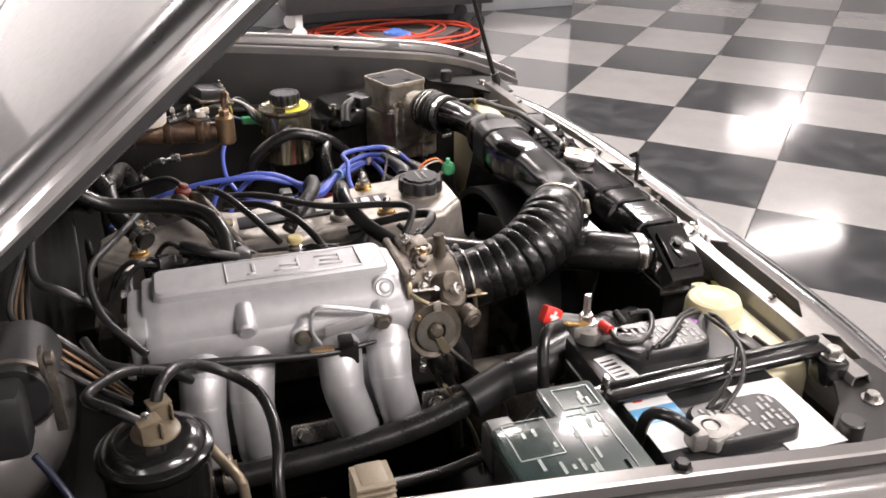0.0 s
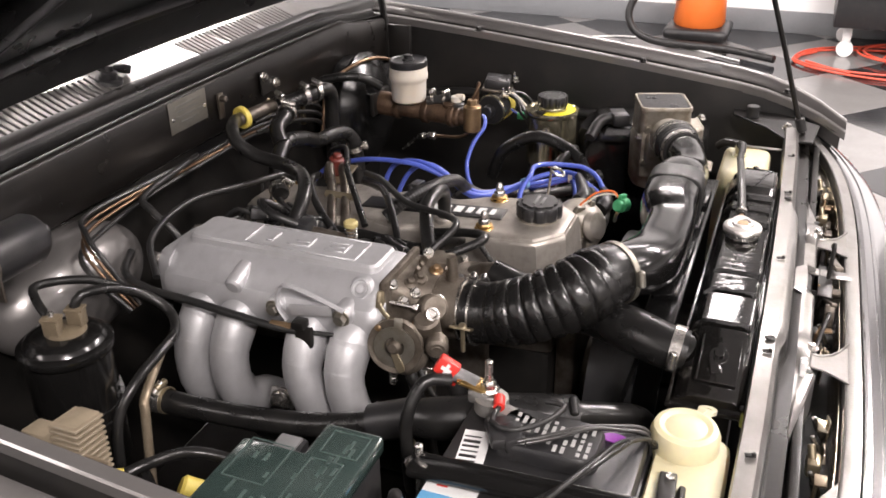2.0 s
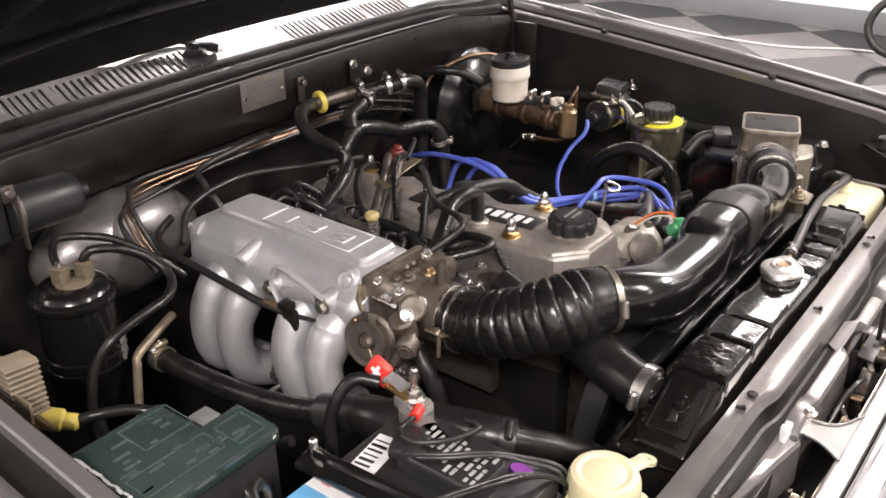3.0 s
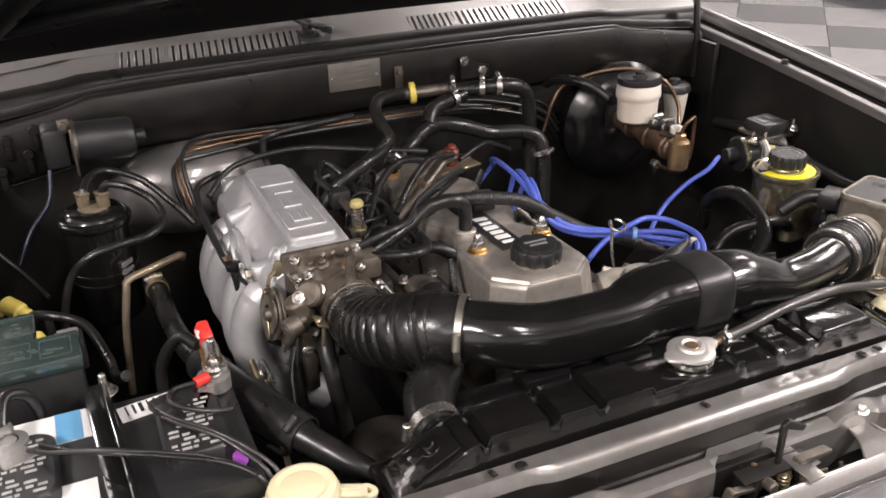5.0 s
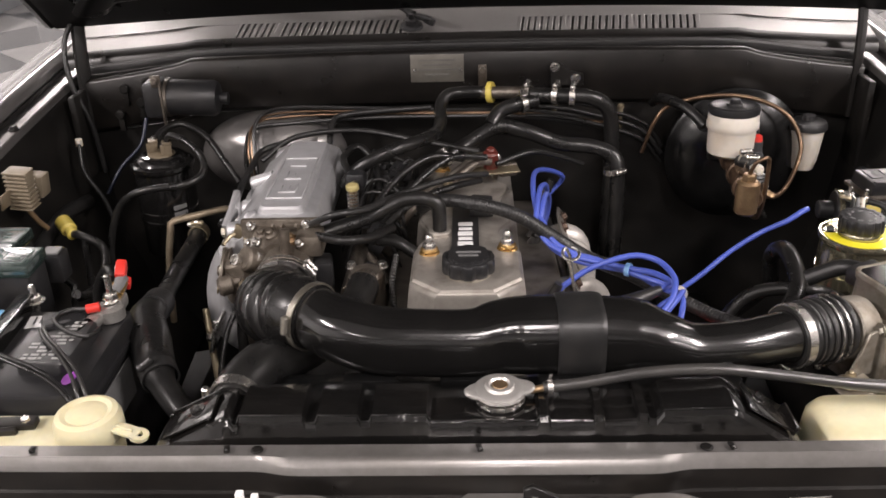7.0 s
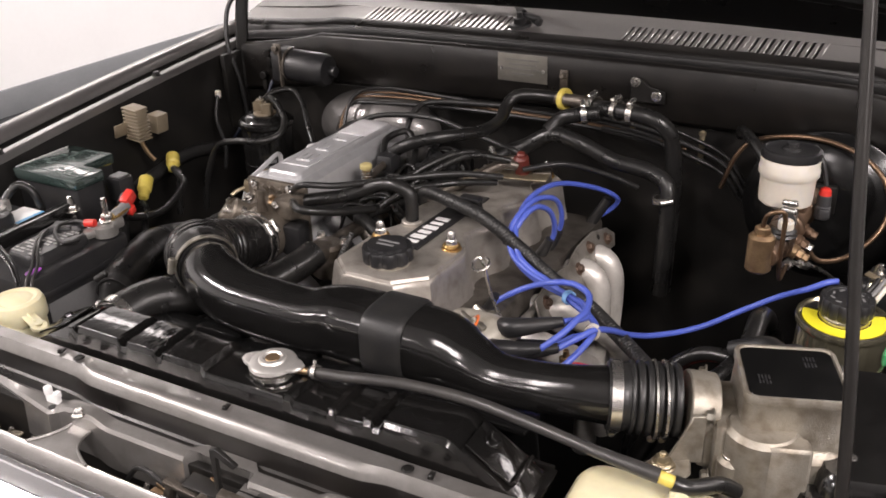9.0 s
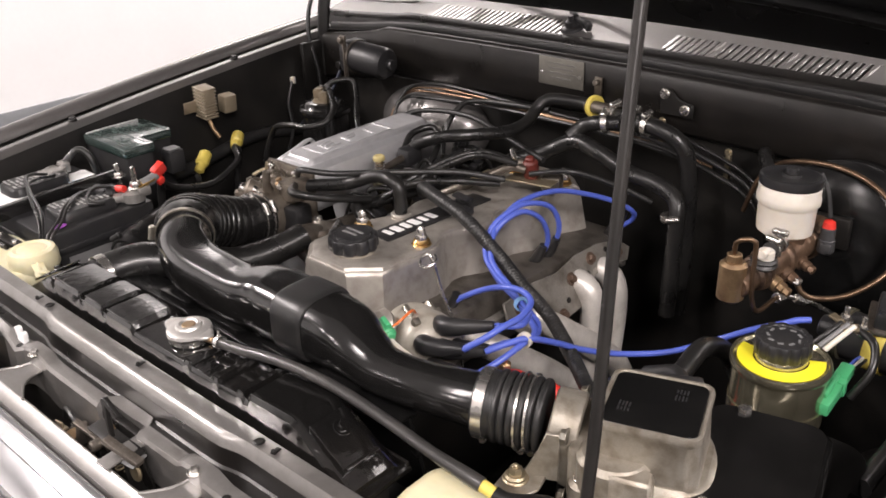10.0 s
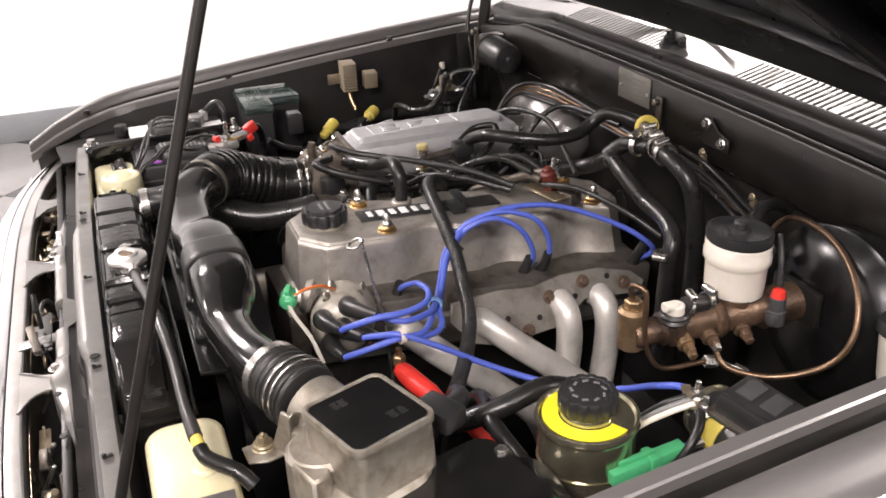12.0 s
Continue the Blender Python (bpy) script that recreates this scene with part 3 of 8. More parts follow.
fx = [-0.56 + 1.12 * i / 112 for i in range(113)]
part("support_flange", solid(loft([[(x, -0.078 + bow(x) * 0.5 + 0.010 * (-0.006 < x < 0.062), flange_z(x)), (x, 0.35 * flange_front(x) - 0.65 * 0.078 + bow(x) * 0.5, flange_z(x) + 0.001), (x, flange_front(x) + bow(x) * 0.5, flange_z(x) - 0.001), (x, flange_front(x) - 0.002 + bow(x) * 0.5, flange_z(x) - 0.004), (x, flange_front(x) - 0.003 + bow(x) * 0.5, flange_z(x) - 0.05)] for x in fx], caps=False, closed=False), 0.0016), RAILPAINT, car, "grey stepped front flange", 30)
for x, y in ((0.218, -0.092), (-0.19, -0.092), (0.30, -0.088)):
    part("flange_hole", cyl(0.0045, 0.0015, at(x, y + bow(x) * 0.5, flange_z(x) + 0.0005), 12), INNER, car)
for x in (-0.148, 0.172):
    part("saddle_bolt", hexbolt(at(x, -0.092, flange_z(x) - 0.002), 0.005, 0.006, 0.008), STEEL, car)
    poly = [(-0.013, -0.092), (0.013, -0.092), (0.015, -0.108), (0.026, -0.122), (0.050, -0.134), (-0.034, -0.134), (-0.022, -0.118), (-0.016, -0.106)]
    stay = part("grille_stay", prism([(x + a, b) for a, b in poly], 0.9300, 0.9320, Matrix(), 0.0006, 1), RAILPAINT, car, "folded grey bracket to the grille panel")
    part("stay_edge", tube([(x + a * 1.02, b, 0.9325) for a, b in poly[1:5]], 0.0016, 6, 0.01), RAILPAINT, stay)
    part("stay_edge", tube([(x + a * 1.02, b, 0.9325) for a, b in (poly[0], poly[7], poly[6], poly[5])], 0.0016, 6, 0.01), RAILPAINT, stay)
# two black panels added: they hide the floor and stand in for deep shade
part("front_gap_panel", box(1.16, 0.075, 0.012, at(0, -0.125, 0.835), 0.003), INNER, car, "added near-black panel in place of the shade behind the grille")
part("front_gap_back", box(1.16, 0.010, 0.10, at(0, -0.085, 0.885), 0.002), INNER, car)
for x in (-0.44, -0.30, 0.33, 0.45):
    part("lamp_screw", join(rod((x, -0.115 + bow(x), 0.88), (x + 0.02, -0.105 + bow(x), 0.915), 0.004), box(0.022, 0.014, 0.018, at(x + 0.012, -0.11 + bow(x), 0.895), 0.003)), DULLZINC, car)
random.seed(31)
for x in (-0.40, -0.33, -0.27, -0.235, -0.07, -0.03, 0.125, 0.235, 0.275, 0.325, 0.38, 0.43):
    part("lamp_bracket", join(box(random.uniform(0.006, 0.02), 0.0025, random.uniform(0.04, 0.07), at(x, -0.118 + bow(x) * 0.5 + random.uniform(0, 0.018), 0.880, random.uniform(-10, 10), random.uniform(-15, 15), random.uniform(-25, 25)), 0.0008), box(random.uniform(0.015, 0.035), 0.012, 0.0025, at(x, -0.114 + bow(x) * 0.5, random.uniform(0.89, 0.912), random.uniform(-12, 12), random.uniform(-12, 12), 0), 0.0008)), random.choice((ALUDIRTY, WARMCHROME, TANPIPE, BRASS)), car)
    part("lamp_screw", rod((x + 0.015, -0.120 + bow(x) * 0.5, 0.875), (x + 0.018, -0.104 + bow(x) * 0.5, 0.905), 0.0028, 8), STEEL, car)
for a, b in ((-0.317, -0.231), (0.240, 0.256)):
    part("foam_seal", tube([(a, -0.034 + bow(a) * 0.5, 0.946), (b, -0.034 + bow(b) * 0.5, 0.946)], 0.0032, 8, 0.01), FOAM, car, "yellow-green foam strip at the support")
GX = [-0.72 + 1.44 * i / 40 for i in range(41)]


def across(profile, thick):
    """A pressing that runs across the nose and curves back at its ends."""
    return solid(loft([[(x, y + 0.10 * (abs(x) / 0.72) ** 4, z) for y, z in profile] for x in GX], caps=False, closed=False), thick)


part("grille_panel", across([(-0.1300, 0.880), (-0.1302, 0.926), (-0.1310, 0.9305), (-0.1330, 0.9315), (-0.1350, 0.9300), (-0.1490, 0.9275), (-0.1500, 0.9215)], 0.0016), RAILPAINT, car, "grey painted grille support panel", 30)
part("grille_back", across([(-0.1265, 0.845), (-0.1255, 0.885), (-0.1275, 0.916)], 0.0012), WARMCHROME, car, "warm-tinted bright back of the grille", 30)
part("latch_guard", box(0.020, 0.050, 0.0025, at(0.074, -0.112, 0.9345, 3, 0, 4), 0.0008), RAILPAINT, car, "folded grey guard plate by the latch")
part("grille_stay", prism([(-0.425, -0.082), (-0.398, -0.084), (-0.385, -0.105), (-0.352, -0.124), (-0.440, -0.120), (-0.426, -0.104)], 0.9295, 0.9315, Matrix(), 0.0006, 1), RAILPAINT, car, "folded grey bracket to the grille panel")
grille = part("grille", across([(-0.1515, 0.915), (-0.1520, 0.9235), (-0.1545, 0.9250), (-0.159, 0.9245), (-0.160, 0.9225), (-0.170, 0.9190), (-0.171, 0.9205), (-0.175, 0.9190), (-0.176, 0.9165), (-0.192, 0.9085), (-0.201, 0.900), (-0.205, 0.885), (-0.208, 0.80), (-0.198, 0.70)], 0.0025), CHROME, car, "bright chromed grille surround", 30)
for s in (-1, 1):
    hl = part("headlight", lathe([(0, -0.05), (0.05, -0.045), (0.078, 0.0), (0.080, 0.010), (0.06, 0.018), (0, 0.022)], at(s * 0.55, -0.145, 0.80, 90, 0, 0), 28), LENS, car)
    part("headlight_bucket", box(0.20, 0.09, 0.018, at(s * 0.55, -0.10, 0.893), 0.004), RAILPAINT, hl)
part("bumper", box(1.62, 0.12, 0.14, at(0, -0.27, 0.60), 0.03, 4), CHROME, car)

# hood latch on the support
latch = thing("hood_latch", "dark steel hood latch hook on the radiator support", "latch", (0.03, -0.10, 0.935))
part("latch_plate", join(box(0.085, 0.018, 0.003, at(0.050, -0.106, 0.934, 8, 0, 0), 0.001), box(0.030, 0.003, 0.040, at(0.030, -0.101, 0.915, 10, 0, 0), 0.001), box(0.026, 0.003, 0.046, at(0.085, -0.103, 0.912, 10, 0, 6), 0.001)), INNER, latch)
part("latch_arm", join(box(0.052, 0.008, 0.005, at(0.012, -0.112, 0.925, 10, 22, 14), 0.0015), box(0.008, 0.012, 0.030, at(-0.010, -0.114, 0.918, 0, 18, 0), 0.002), cyl(0.006, 0.014, at(0.034, -0.112, 0.928, 90, 0, 0), 12)), ALUDIRTY, latch)
part("release_cable", tube([(-0.012, -0.114, 0.922), (-0.035, -0.112, 0.930), (-0.060, -0.106, 0.922), (-0.085, -0.100, 0.895)], 0.0028, 8), RUBBER, latch)
part("latch_pivot", join(hexbolt(axis((0.062, -0.108, 0.922), (0.062, -0.2, 0.93)), 0.006, 0.007, 0.009), cyl(0.010, 0.004, axis((0.088, -0.108, 0.915), (0.088, -0.2, 0.925)), 16)), DULLZINC, latch)
part("latch_hook", prism([(0, 0), (0.006, 0), (0.007, 0.04), (0.026, 0.032), (0.030, 0.037), (0.008, 0.050), (0, 0.046)], -0.0025, 0.0025, at(0.047, -0.109, 0.940, 90, 0, 0), 0.0008, 1), INNER, latch)
part("latch_spring", tube([(0.06 + 0.005 * math.cos(a), -0.112 + 0.005 * math.sin(a), 0.905 + 0.0007 * a) for a in [i * 0.6 for i in range(50)]], 0.0011, 6, curve=False), DULLZINC, latch)
part("latch_side", box(0.003, 0.030, 0.050, at(0.022, -0.100, 0.908, 0, 8, 10), 0.001), INNER, latch)
part("latch_side", box(0.003, 0.030, 0.054, at(0.078, -0.100, 0.906, 0, -6, -8), 0.001), INNER, latch)
part("latch_tongue", box(0.024, 0.020, 0.002, at(0.085, -0.110, 0.932, 10, 6, 12), 0.0008), GREYPL, latch)
part("pull_wire", tube([(0.030, -0.098, 0.938), (0.045, -0.100, 0.930), (0.060, -0.104, 0.918), (0.068, -0.110, 0.905)], 0.0016, 6), BRASS, latch)
part("latch_lever", box(0.05, 0.01, 0.006, at(0.085, -0.117, 0.944, 0, 12, 10), 0.001), ALUDIRTY, latch)

# hood, hinged at the cowl
HY, HZ, HA = 0.880, 1.134, 40.0
ca, sa = math.cos(radians(HA)), math.sin(radians(HA))


def on_hood(x, u, v):
    """x across, u from the hinge towards the hood's front edge, v above its plane."""
    return (x, HY - u * ca + v * sa, HZ + u * sa + v * ca)


def hood_row(u, under):
    half = 0.715 - 0.02 * (u / 1.1)
    ring = []
    for i in range(33):
        k = -1 + 2 * i / 32
        x = k * half
        crown = 0.048 * (1 - k * k) + 0.010 * (1 - abs(k) ** 12) + 0.004 * abs(k) ** 16
        front = -0.02 * max(0.0, (u - 0.95) / 0.13) ** 2
        crown *= min(1.0, 0.50 + 0.50 * max(0.0, (u - 0.06) / 0.19)) if u < 0.25 else 1.0
        back = -0.012 * (1 - k * k) if u < 0.065 else 0.0
        ring.append(on_hood(x, u + back, (crown + front) if not under else -0.004 + 0.2 * (crown + front)))
    return ring


us = [0.06, 0.075, 0.12, 0.18, 0.25, 0.4, 0.55, 0.7, 0.85, 0.95, 1.02, 1.08]
hood = part("hood", solid(loft([hood_row(u, False) for u in us], caps=False, closed=False), 0.002), PAINT, car, "open grey metallic hood with black underside", 50)
for s in (-1, 1):
    part("hood_edge", loft([[on_hood(s * (0.7125 - 0.02 * u / 1.1 + a), u, b) for a, b in ((0.0, 0.003), (0.0, -0.004), (-0.010, -0.007), (-0.018, -0.002), (-0.014, 0.008))] for u in (0.07, 0.3, 0.6, 0.85, 1.0)]), LINER, hood, "black folded inner edge")
inner = [(-0.69, 0.05), (-0.36, 0.03), (0.36, 0.03), (0.69, 0.05)]
part("hood_inner_panel", solid(loft([[on_hood(x * (0.99 - 0.02 * u), u, -0.006 + 0.052 * (1 - (x / 0.7) ** 2) * min(1.0, 0.42 + 0.58 * max(0.0, (u - 0.06) / 0.19))) for x in [-0.70 + 1.4 * i / 28 for i in range(29)]] for u in [0.072] + us[2:-1] + [1.06]], caps=False, closed=False), 0.002), LINER, hood, "satin black inner hood panel", 50)
for s in (-1, 1):
    part("hood_rib", tube([on_hood(s * 0.655, 0.09, 0.010), on_hood(s * 0.650, 0.5, 0.010), on_hood(s * 0.635, 1.0, 0.010)], 0.026, 10, 0.05, squash=0.5), LINER, hood)
    part("hood_brace", tube([on_hood(s * 0.60, 0.14, -0.012), on_hood(s * 0.30, 0.55, 0.014), on_hood(s * 0.05, 0.95, 0.02)], 0.035, 10, 0.05, squash=0.4), LINER, hood)
part("hood_rib", tube([on_hood(-0.62, 0.15, 0.0), on_hood(-0.3, 0.17, 0.024), on_hood(0.0, 0.17, 0.030), on_hood(0.3, 0.17, 0.024), on_hood(0.62, 0.15, 0.0)], 0.022, 10, 0.05, squash=0.5), LINER, hood)
part("hood_rib", tube([on_hood(-0.62, 1.01, -0.01), on_hood(0.0, 1.02, 0.02), on_hood(0.62, 1.01, -0.01)], 0.03, 10, 0.05, squash=0.5), LINER, hood)
for s in (-1, 1):
    part("hood_hinge", tube([(s * 0.655, 0.805, 1.00), (s * 0.655, 0.806, 1.075), (s * 0.656, 0.815, 1.14), (s * 0.657, 0.83, 1.19)], 0.0125, 8, 0.02, squash=0.55), INNER, car, "black steel hood hinge")
    part("hinge_plate", box(0.012, 0.055, 0.15, at(s * 0.66, 0.775, 1.0), 0.003), INNER, car)

prop = thing("hood_prop", "thin dark steel hood prop rod held up from the front corner", "prop rod", (0.559, -0.056, 0.965))
part("prop_rod", tube([(0.560, -0.058, 0.962), (0.556, -0.044, 0.995), (0.5445, -0.006, 1.110), (0.527, 0.034, 1.227), (0.507, 0.083, 1.371), (0.461, 0.197, 1.700)], 0.0046, 12, 0.03), BAYPAINT, prop)
part("rubber_foot", cyl(0.009, 0.025, axis((0.559, -0.055, 0.968), (0.549, -0.02, 1.07)), 14), RUBBER, prop)


# ---- radiator and front of the bay ----
rad = thing("radiator", "gloss black brass-tank radiator behind the front panel", "radiator", (0.015, 0.02, 0.56))
TX0, TX1 = -0.298, 0.312


def tank_ring(x, h):
    return [(x, -0.031, 0.945), (x, -0.0305, min(0.960, h - 0.006)), (x, -0.027, h - 0.007), (x, -0.0235, h - 0.0015), (x, -0.019, h), (x, 0.020, h), (x, 0.0265, h - 0.002), (x, 0.034, max(0.95, h - 0.010)), (x, 0.040, max(0.948, h - 0.024)), (x, 0.043, 0.945)]


levels = [(TX0, 0.957), (TX0 + 0.004, 0.961), (-0.228, 0.996), (-0.221, 0.997), (-0.217, 0.990), (-0.213, 0.990), (-0.210, 1.0005), (-0.152, 1.0015), (-0.149, 0.993), (-0.140, 0.993), (-0.137, 1.0010), (-0.101, 1.0010), (-0.098, 0.994), (-0.090, 0.994), (-0.087, 1.0005), (-0.037, 1.0000), (-0.033, 0.993),
          (0.064, 0.993), (0.067, 0.9985), (0.074, 0.9985), (0.077, 0.993), (0.116, 0.993), (0.118, 0.9985), (0.124, 0.9985), (0.126, 0.993), (0.155, 0.993), (0.157, 0.9990), (0.164, 0.9990), (0.166, 0.994), (0.173, 0.994), (0.179, 1.0040), (0.240, 1.0050), (0.246, 1.0030), (TX1 - 0.006, 0.962), (TX1, 0.956)]
part("top_tank", loft([tank_ring(x, h) for x, h in levels]), TANK, rad, "", 25)
part("edge_bead", tube([(x, -0.0240 + 0.0006 * math.sin(90 * x), h - 0.0012 + 0.0006 * math.sin(140 * x)) for x, h in levels[2:-2]], 0.0013, 6, 0.012, curve=False), TANK, rad, "uneven crimped edge")
part("seam_lip", join(box(TX1 - TX0 + 0.008, 0.004, 0.007, at((TX0 + TX1) / 2, -0.0325, 0.947), 0.001), box(TX1 - TX0 + 0.008, 0.004, 0.007, at((TX0 + TX1) / 2, 0.0445, 0.947), 0.001), box(TX1 - TX0 + 0.012, 0.082, 0.005, at((TX0 + TX1) / 2, 0.006, 0.9425), 0.001)), TANK, rad)
part("core", box(TX1 - TX0 - 0.02, 0.05, 0.38, at((TX0 + TX1) / 2, 0.006, 0.75), 0.002), INNER, rad)
part("filler_neck", lathe([(0, 0), (0.021, 0), (0.021, 0.008), (0.024, 0.010), (0.024, 0.014), (0, 0.014)], at(0.031, 0.006, 0.986)), STEEL, rad)
cap = part("radiator_cap", join(lathe([(0, 0.0100), (0.008, 0.0100), (0.010, 0.0120), (0.013, 0.0115), (0.0145, 0.0090), (0.0205, 0.0085), (0.0238, 0.0065), (0.0245, 0.0030), (0, 0.0030)], at(0.031, 0.006, 1.0), 36),
                                  *[prism([(0.014, -0.015), (0.027, -0.010), (0.0335, -0.004), (0.0335, 0.004), (0.027, 0.010), (0.014, 0.015)], 0.0025, 0.0070, at(0.031, 0.006, 1.0, 0, 0, a), 0.002) for a in (8, 188)]), CAPSTEEL, rad, "bright pressed-steel pressure cap")
part("cap_centre", cyl(0.0075, 0.002, at(0.031, 0.006, 1.0092), 20, 0.0006), BRASS, cap)
part("overflow_nipple", rod((0.052, 0.009, 1.000), (0.074, 0.011, 1.003), 0.0035), BRASS, rad)
part("tank_bracket", join(box(0.052, 0.040, 0.003, at(0.279, 0.000, 0.986, 0, 33, 0), 0.001), box(0.004, 0.040, 0.010, at(0.302, 0.000, 0.973, 0, 33, 0), 0.001)), TANK, rad, "lumpy enamelled bracket at the tank's end")
part("tank_bolt", hexbolt(at(0.272, 0.006, 0.992, 0, 33, 0), 0.0055, 0.006, 0.009), TANK, rad)
part("end_plate", join(box(0.056, 0.040, 0.003, at(-0.262, 0.000, 0.982, 0, -27, 0), 0.001), box(0.056, 0.003, 0.008, at(-0.262, 0.0205, 0.981, 0, -27, 0), 0.001)), TANK, rad, "wrinkled black bracket at the tank's end")
part("end_bolt", join(hexbolt(at(-0.258, 0.002, 0.985, 0, -27, 0), 0.0055, 0.006, 0.010), box(0.018, 0.012, 0.002, at(-0.270, 0.004, 0.980, 0, -27, 20), 0.0008)), TANK, rad)
part("outlet_pipe", rod((-0.234, 0.026, 0.966), (-0.234, 0.056, 0.968), 0.021, 20), BLACKGLOSS, rad)

shroud = thing("fan_shroud", "black plastic radiator fan shroud", "fan shroud", (0.02, 0.09, 0.62))
part("shroud_top", box(0.50, 0.040, 0.006, at(0.03, 0.077, 0.962, -8, 0, 0), 0.002), DEEPBLACK, shroud)
part("shroud_face", box(0.50, 0.006, 0.13, at(0.03, 0.098, 0.90, 12, 0, 0), 0.002), DEEPBLACK, shroud)
for x in (-0.10, 0.0, 0.10, 0.19):
    part("shroud_step", box(0.055, 0.03, 0.010, at(x, 0.077, 0.969, -8, 0, 0), 0.002), DEEPBLACK, shroud)
part("shroud_ring", lathe([(0.19, 0), (0.20, 0), (0.20, 0.06), (0.19, 0.06), (0.19, 0)], axis((0.02, 0.10, 0.76), (0.02, 0.2, 0.76)), 40), BLACK, shroud)
fan = thing("engine_fan", "black engine cooling fan at rest", "fan", (0.0, 0.16, 0.76))
part("fan_hub", cyl(0.05, 0.06, axis((0, 0.13, 0.76), (0, 0.2, 0.76))), ALUDIRTY, fan)
for k in range(6):
    part("fan_blade", box(0.055, 0.006, 0.12, at(0, 0.15, 0.76) @ pose(0, 0, 0, 0, k * 60 + 10, 0) @ pose(0, 0, 0.105, 0, 0, 28), 0.002), BLACK, fan)

bottle = thing("washer_bottle", "aged cream plastic washer bottle with a round lid", "bottle", (-0.39, 0.03, 0.78))
def blob(cx, cy, w, h, r, levels):
    return loft([[(cx + dx + x, cy + dy + y, z) for x, y in rounded(w * k, h * k, min(r, 0.49 * min(w, h) * k))] for z, k, dx, dy in levels])
part("body", blob(-0.428, 0.009, 0.160, 0.070, 0.018, [(0.79, 0.92, 0, 0), (0.80, 1, 0, 0), (0.936, 1, 0, 0), (0.948, 0.97, 0, 0), (0.953, 0.90, 0, 0)]), BOTTLE, bottle)
part("neck", lathe([(0, 0.92), (0.030, 0.92), (0.030, 0.952), (0, 0.952)], at(-0.374, 0.018, 0)), BOTTLE, bottle)
lid = part("lid", lathe([(0, 0.976), (0.012, 0.9765), (0.020, 0.973), (0.025, 0.975), (0.030, 0.973), (0.033, 0.966), (0.0335, 0.950), (0.031, 0.946), (0, 0.946)], at(-0.374, 0.018, 0), 36), BOTTLE, bottle, "cream snap-on lid")
part("lid_tab", join(box(0.034, 0.016, 0.004, at(-0.336, 0.007, 0.961, 0, 10, -14), 0.0015), lathe([(0.004, 0), (0.0095, 0), (0.0095, 0.004), (0.004, 0.004), (0.004, 0)], at(-0.320, 0.003, 0.955, 0, 14, 0), 18), box(0.026, 0.003, 0.0025, at(-0.338, 0.007, 0.964, 0, 10, -14), 0.0008)), BOTTLE, lid)
part("bracket", join(box(0.066, 0.016, 0.008, at(-0.462, 0.022, 0.957, 0, 0, 4), 0.002), box(0.040, 0.006, 0.014, at(-0.464, 0.010, 0.955, 20, 0, 4), 0.002)), INNER, bottle, "black steel mounting bracket")
for x in (-0.486, -0.439):
    part("bracket_bolt", hexbolt(at(x, 0.022, 0.960), 0.005, 0.005), STEEL, bottle)

over = thing("coolant_bottle", "yellowed cream coolant overflow bottle with a hose on top", "bottle", (0.40, 0.03, 0.78))
part("body", blob(0.412, 0.028, 0.155, 0.080, 0.022, [(0.78, 0.9, 0, 0), (0.79, 1, 0, 0), (0.925, 1, 0, 0), (0.945, 0.97, 0, 0), (0.953, 0.90, 0, 0), (0.956, 0.80, 0, 0)]), BOTTLE, over)
part("spout", lathe([(0, 0.950), (0.012, 0.950), (0.012, 0.958), (0.0085, 0.961), (0.0085, 0.972), (0.006, 0.975), (0, 0.975)], at(0.430, 0.040, 0)), BOTTLE, over, "moulded cream outlet neck")
part("joint", tube([(0.408, 0.0365, 0.9815), (0.418, 0.038, 0.979), (0.426, 0.039, 0.9765)], 0.0058, 12), YELLOW, over, "yellowed plastic hose joint")
part("outlet", tube([(0.424, 0.0387, 0.977), (0.434, 0.041, 0.974), (0.444, 0.050, 0.971), (0.458, 0.066, 0.967), (0.470, 0.078, 0.955)], 0.0074, 12), HOSE, over, "black rubber elbow")
part("strap", box(0.012, 0.09, 0.004, at(0.478, 0.015, 0.957, 0, 20, 0), 0.001), RAILPAINT, over)
flow = hose("overflow_hose", [(0.072, 0.011, 1.003), (0.11, 0.014, 1.006), (0.17, 0.021, 1.012), (0.236, 0.027, 1.011), (0.30, 0.032, 1.000), (0.36, 0.033, 0.990), (0.402, 0.036, 0.983), (0.412, 0.037, 0.981)], [0.0056] * 6 + [0.0070, 0.0070], OVERHOSE, "thin dark grey overflow hose from the radiator neck")

part("spring_clip", join(lathe([(0.0066, 0), (0.0078, 0), (0.0078, 0.005), (0.0066, 0.005), (0.0066, 0)], axis((0.076, 0.0112, 1.0035), (0.11, 0.014, 1.006)), 14), box(0.003, 0.002, 0.010, at(0.078, 0.0115, 1.013, 0, 15, 0), 0.0005)), STEEL, flow, "small spring clip")
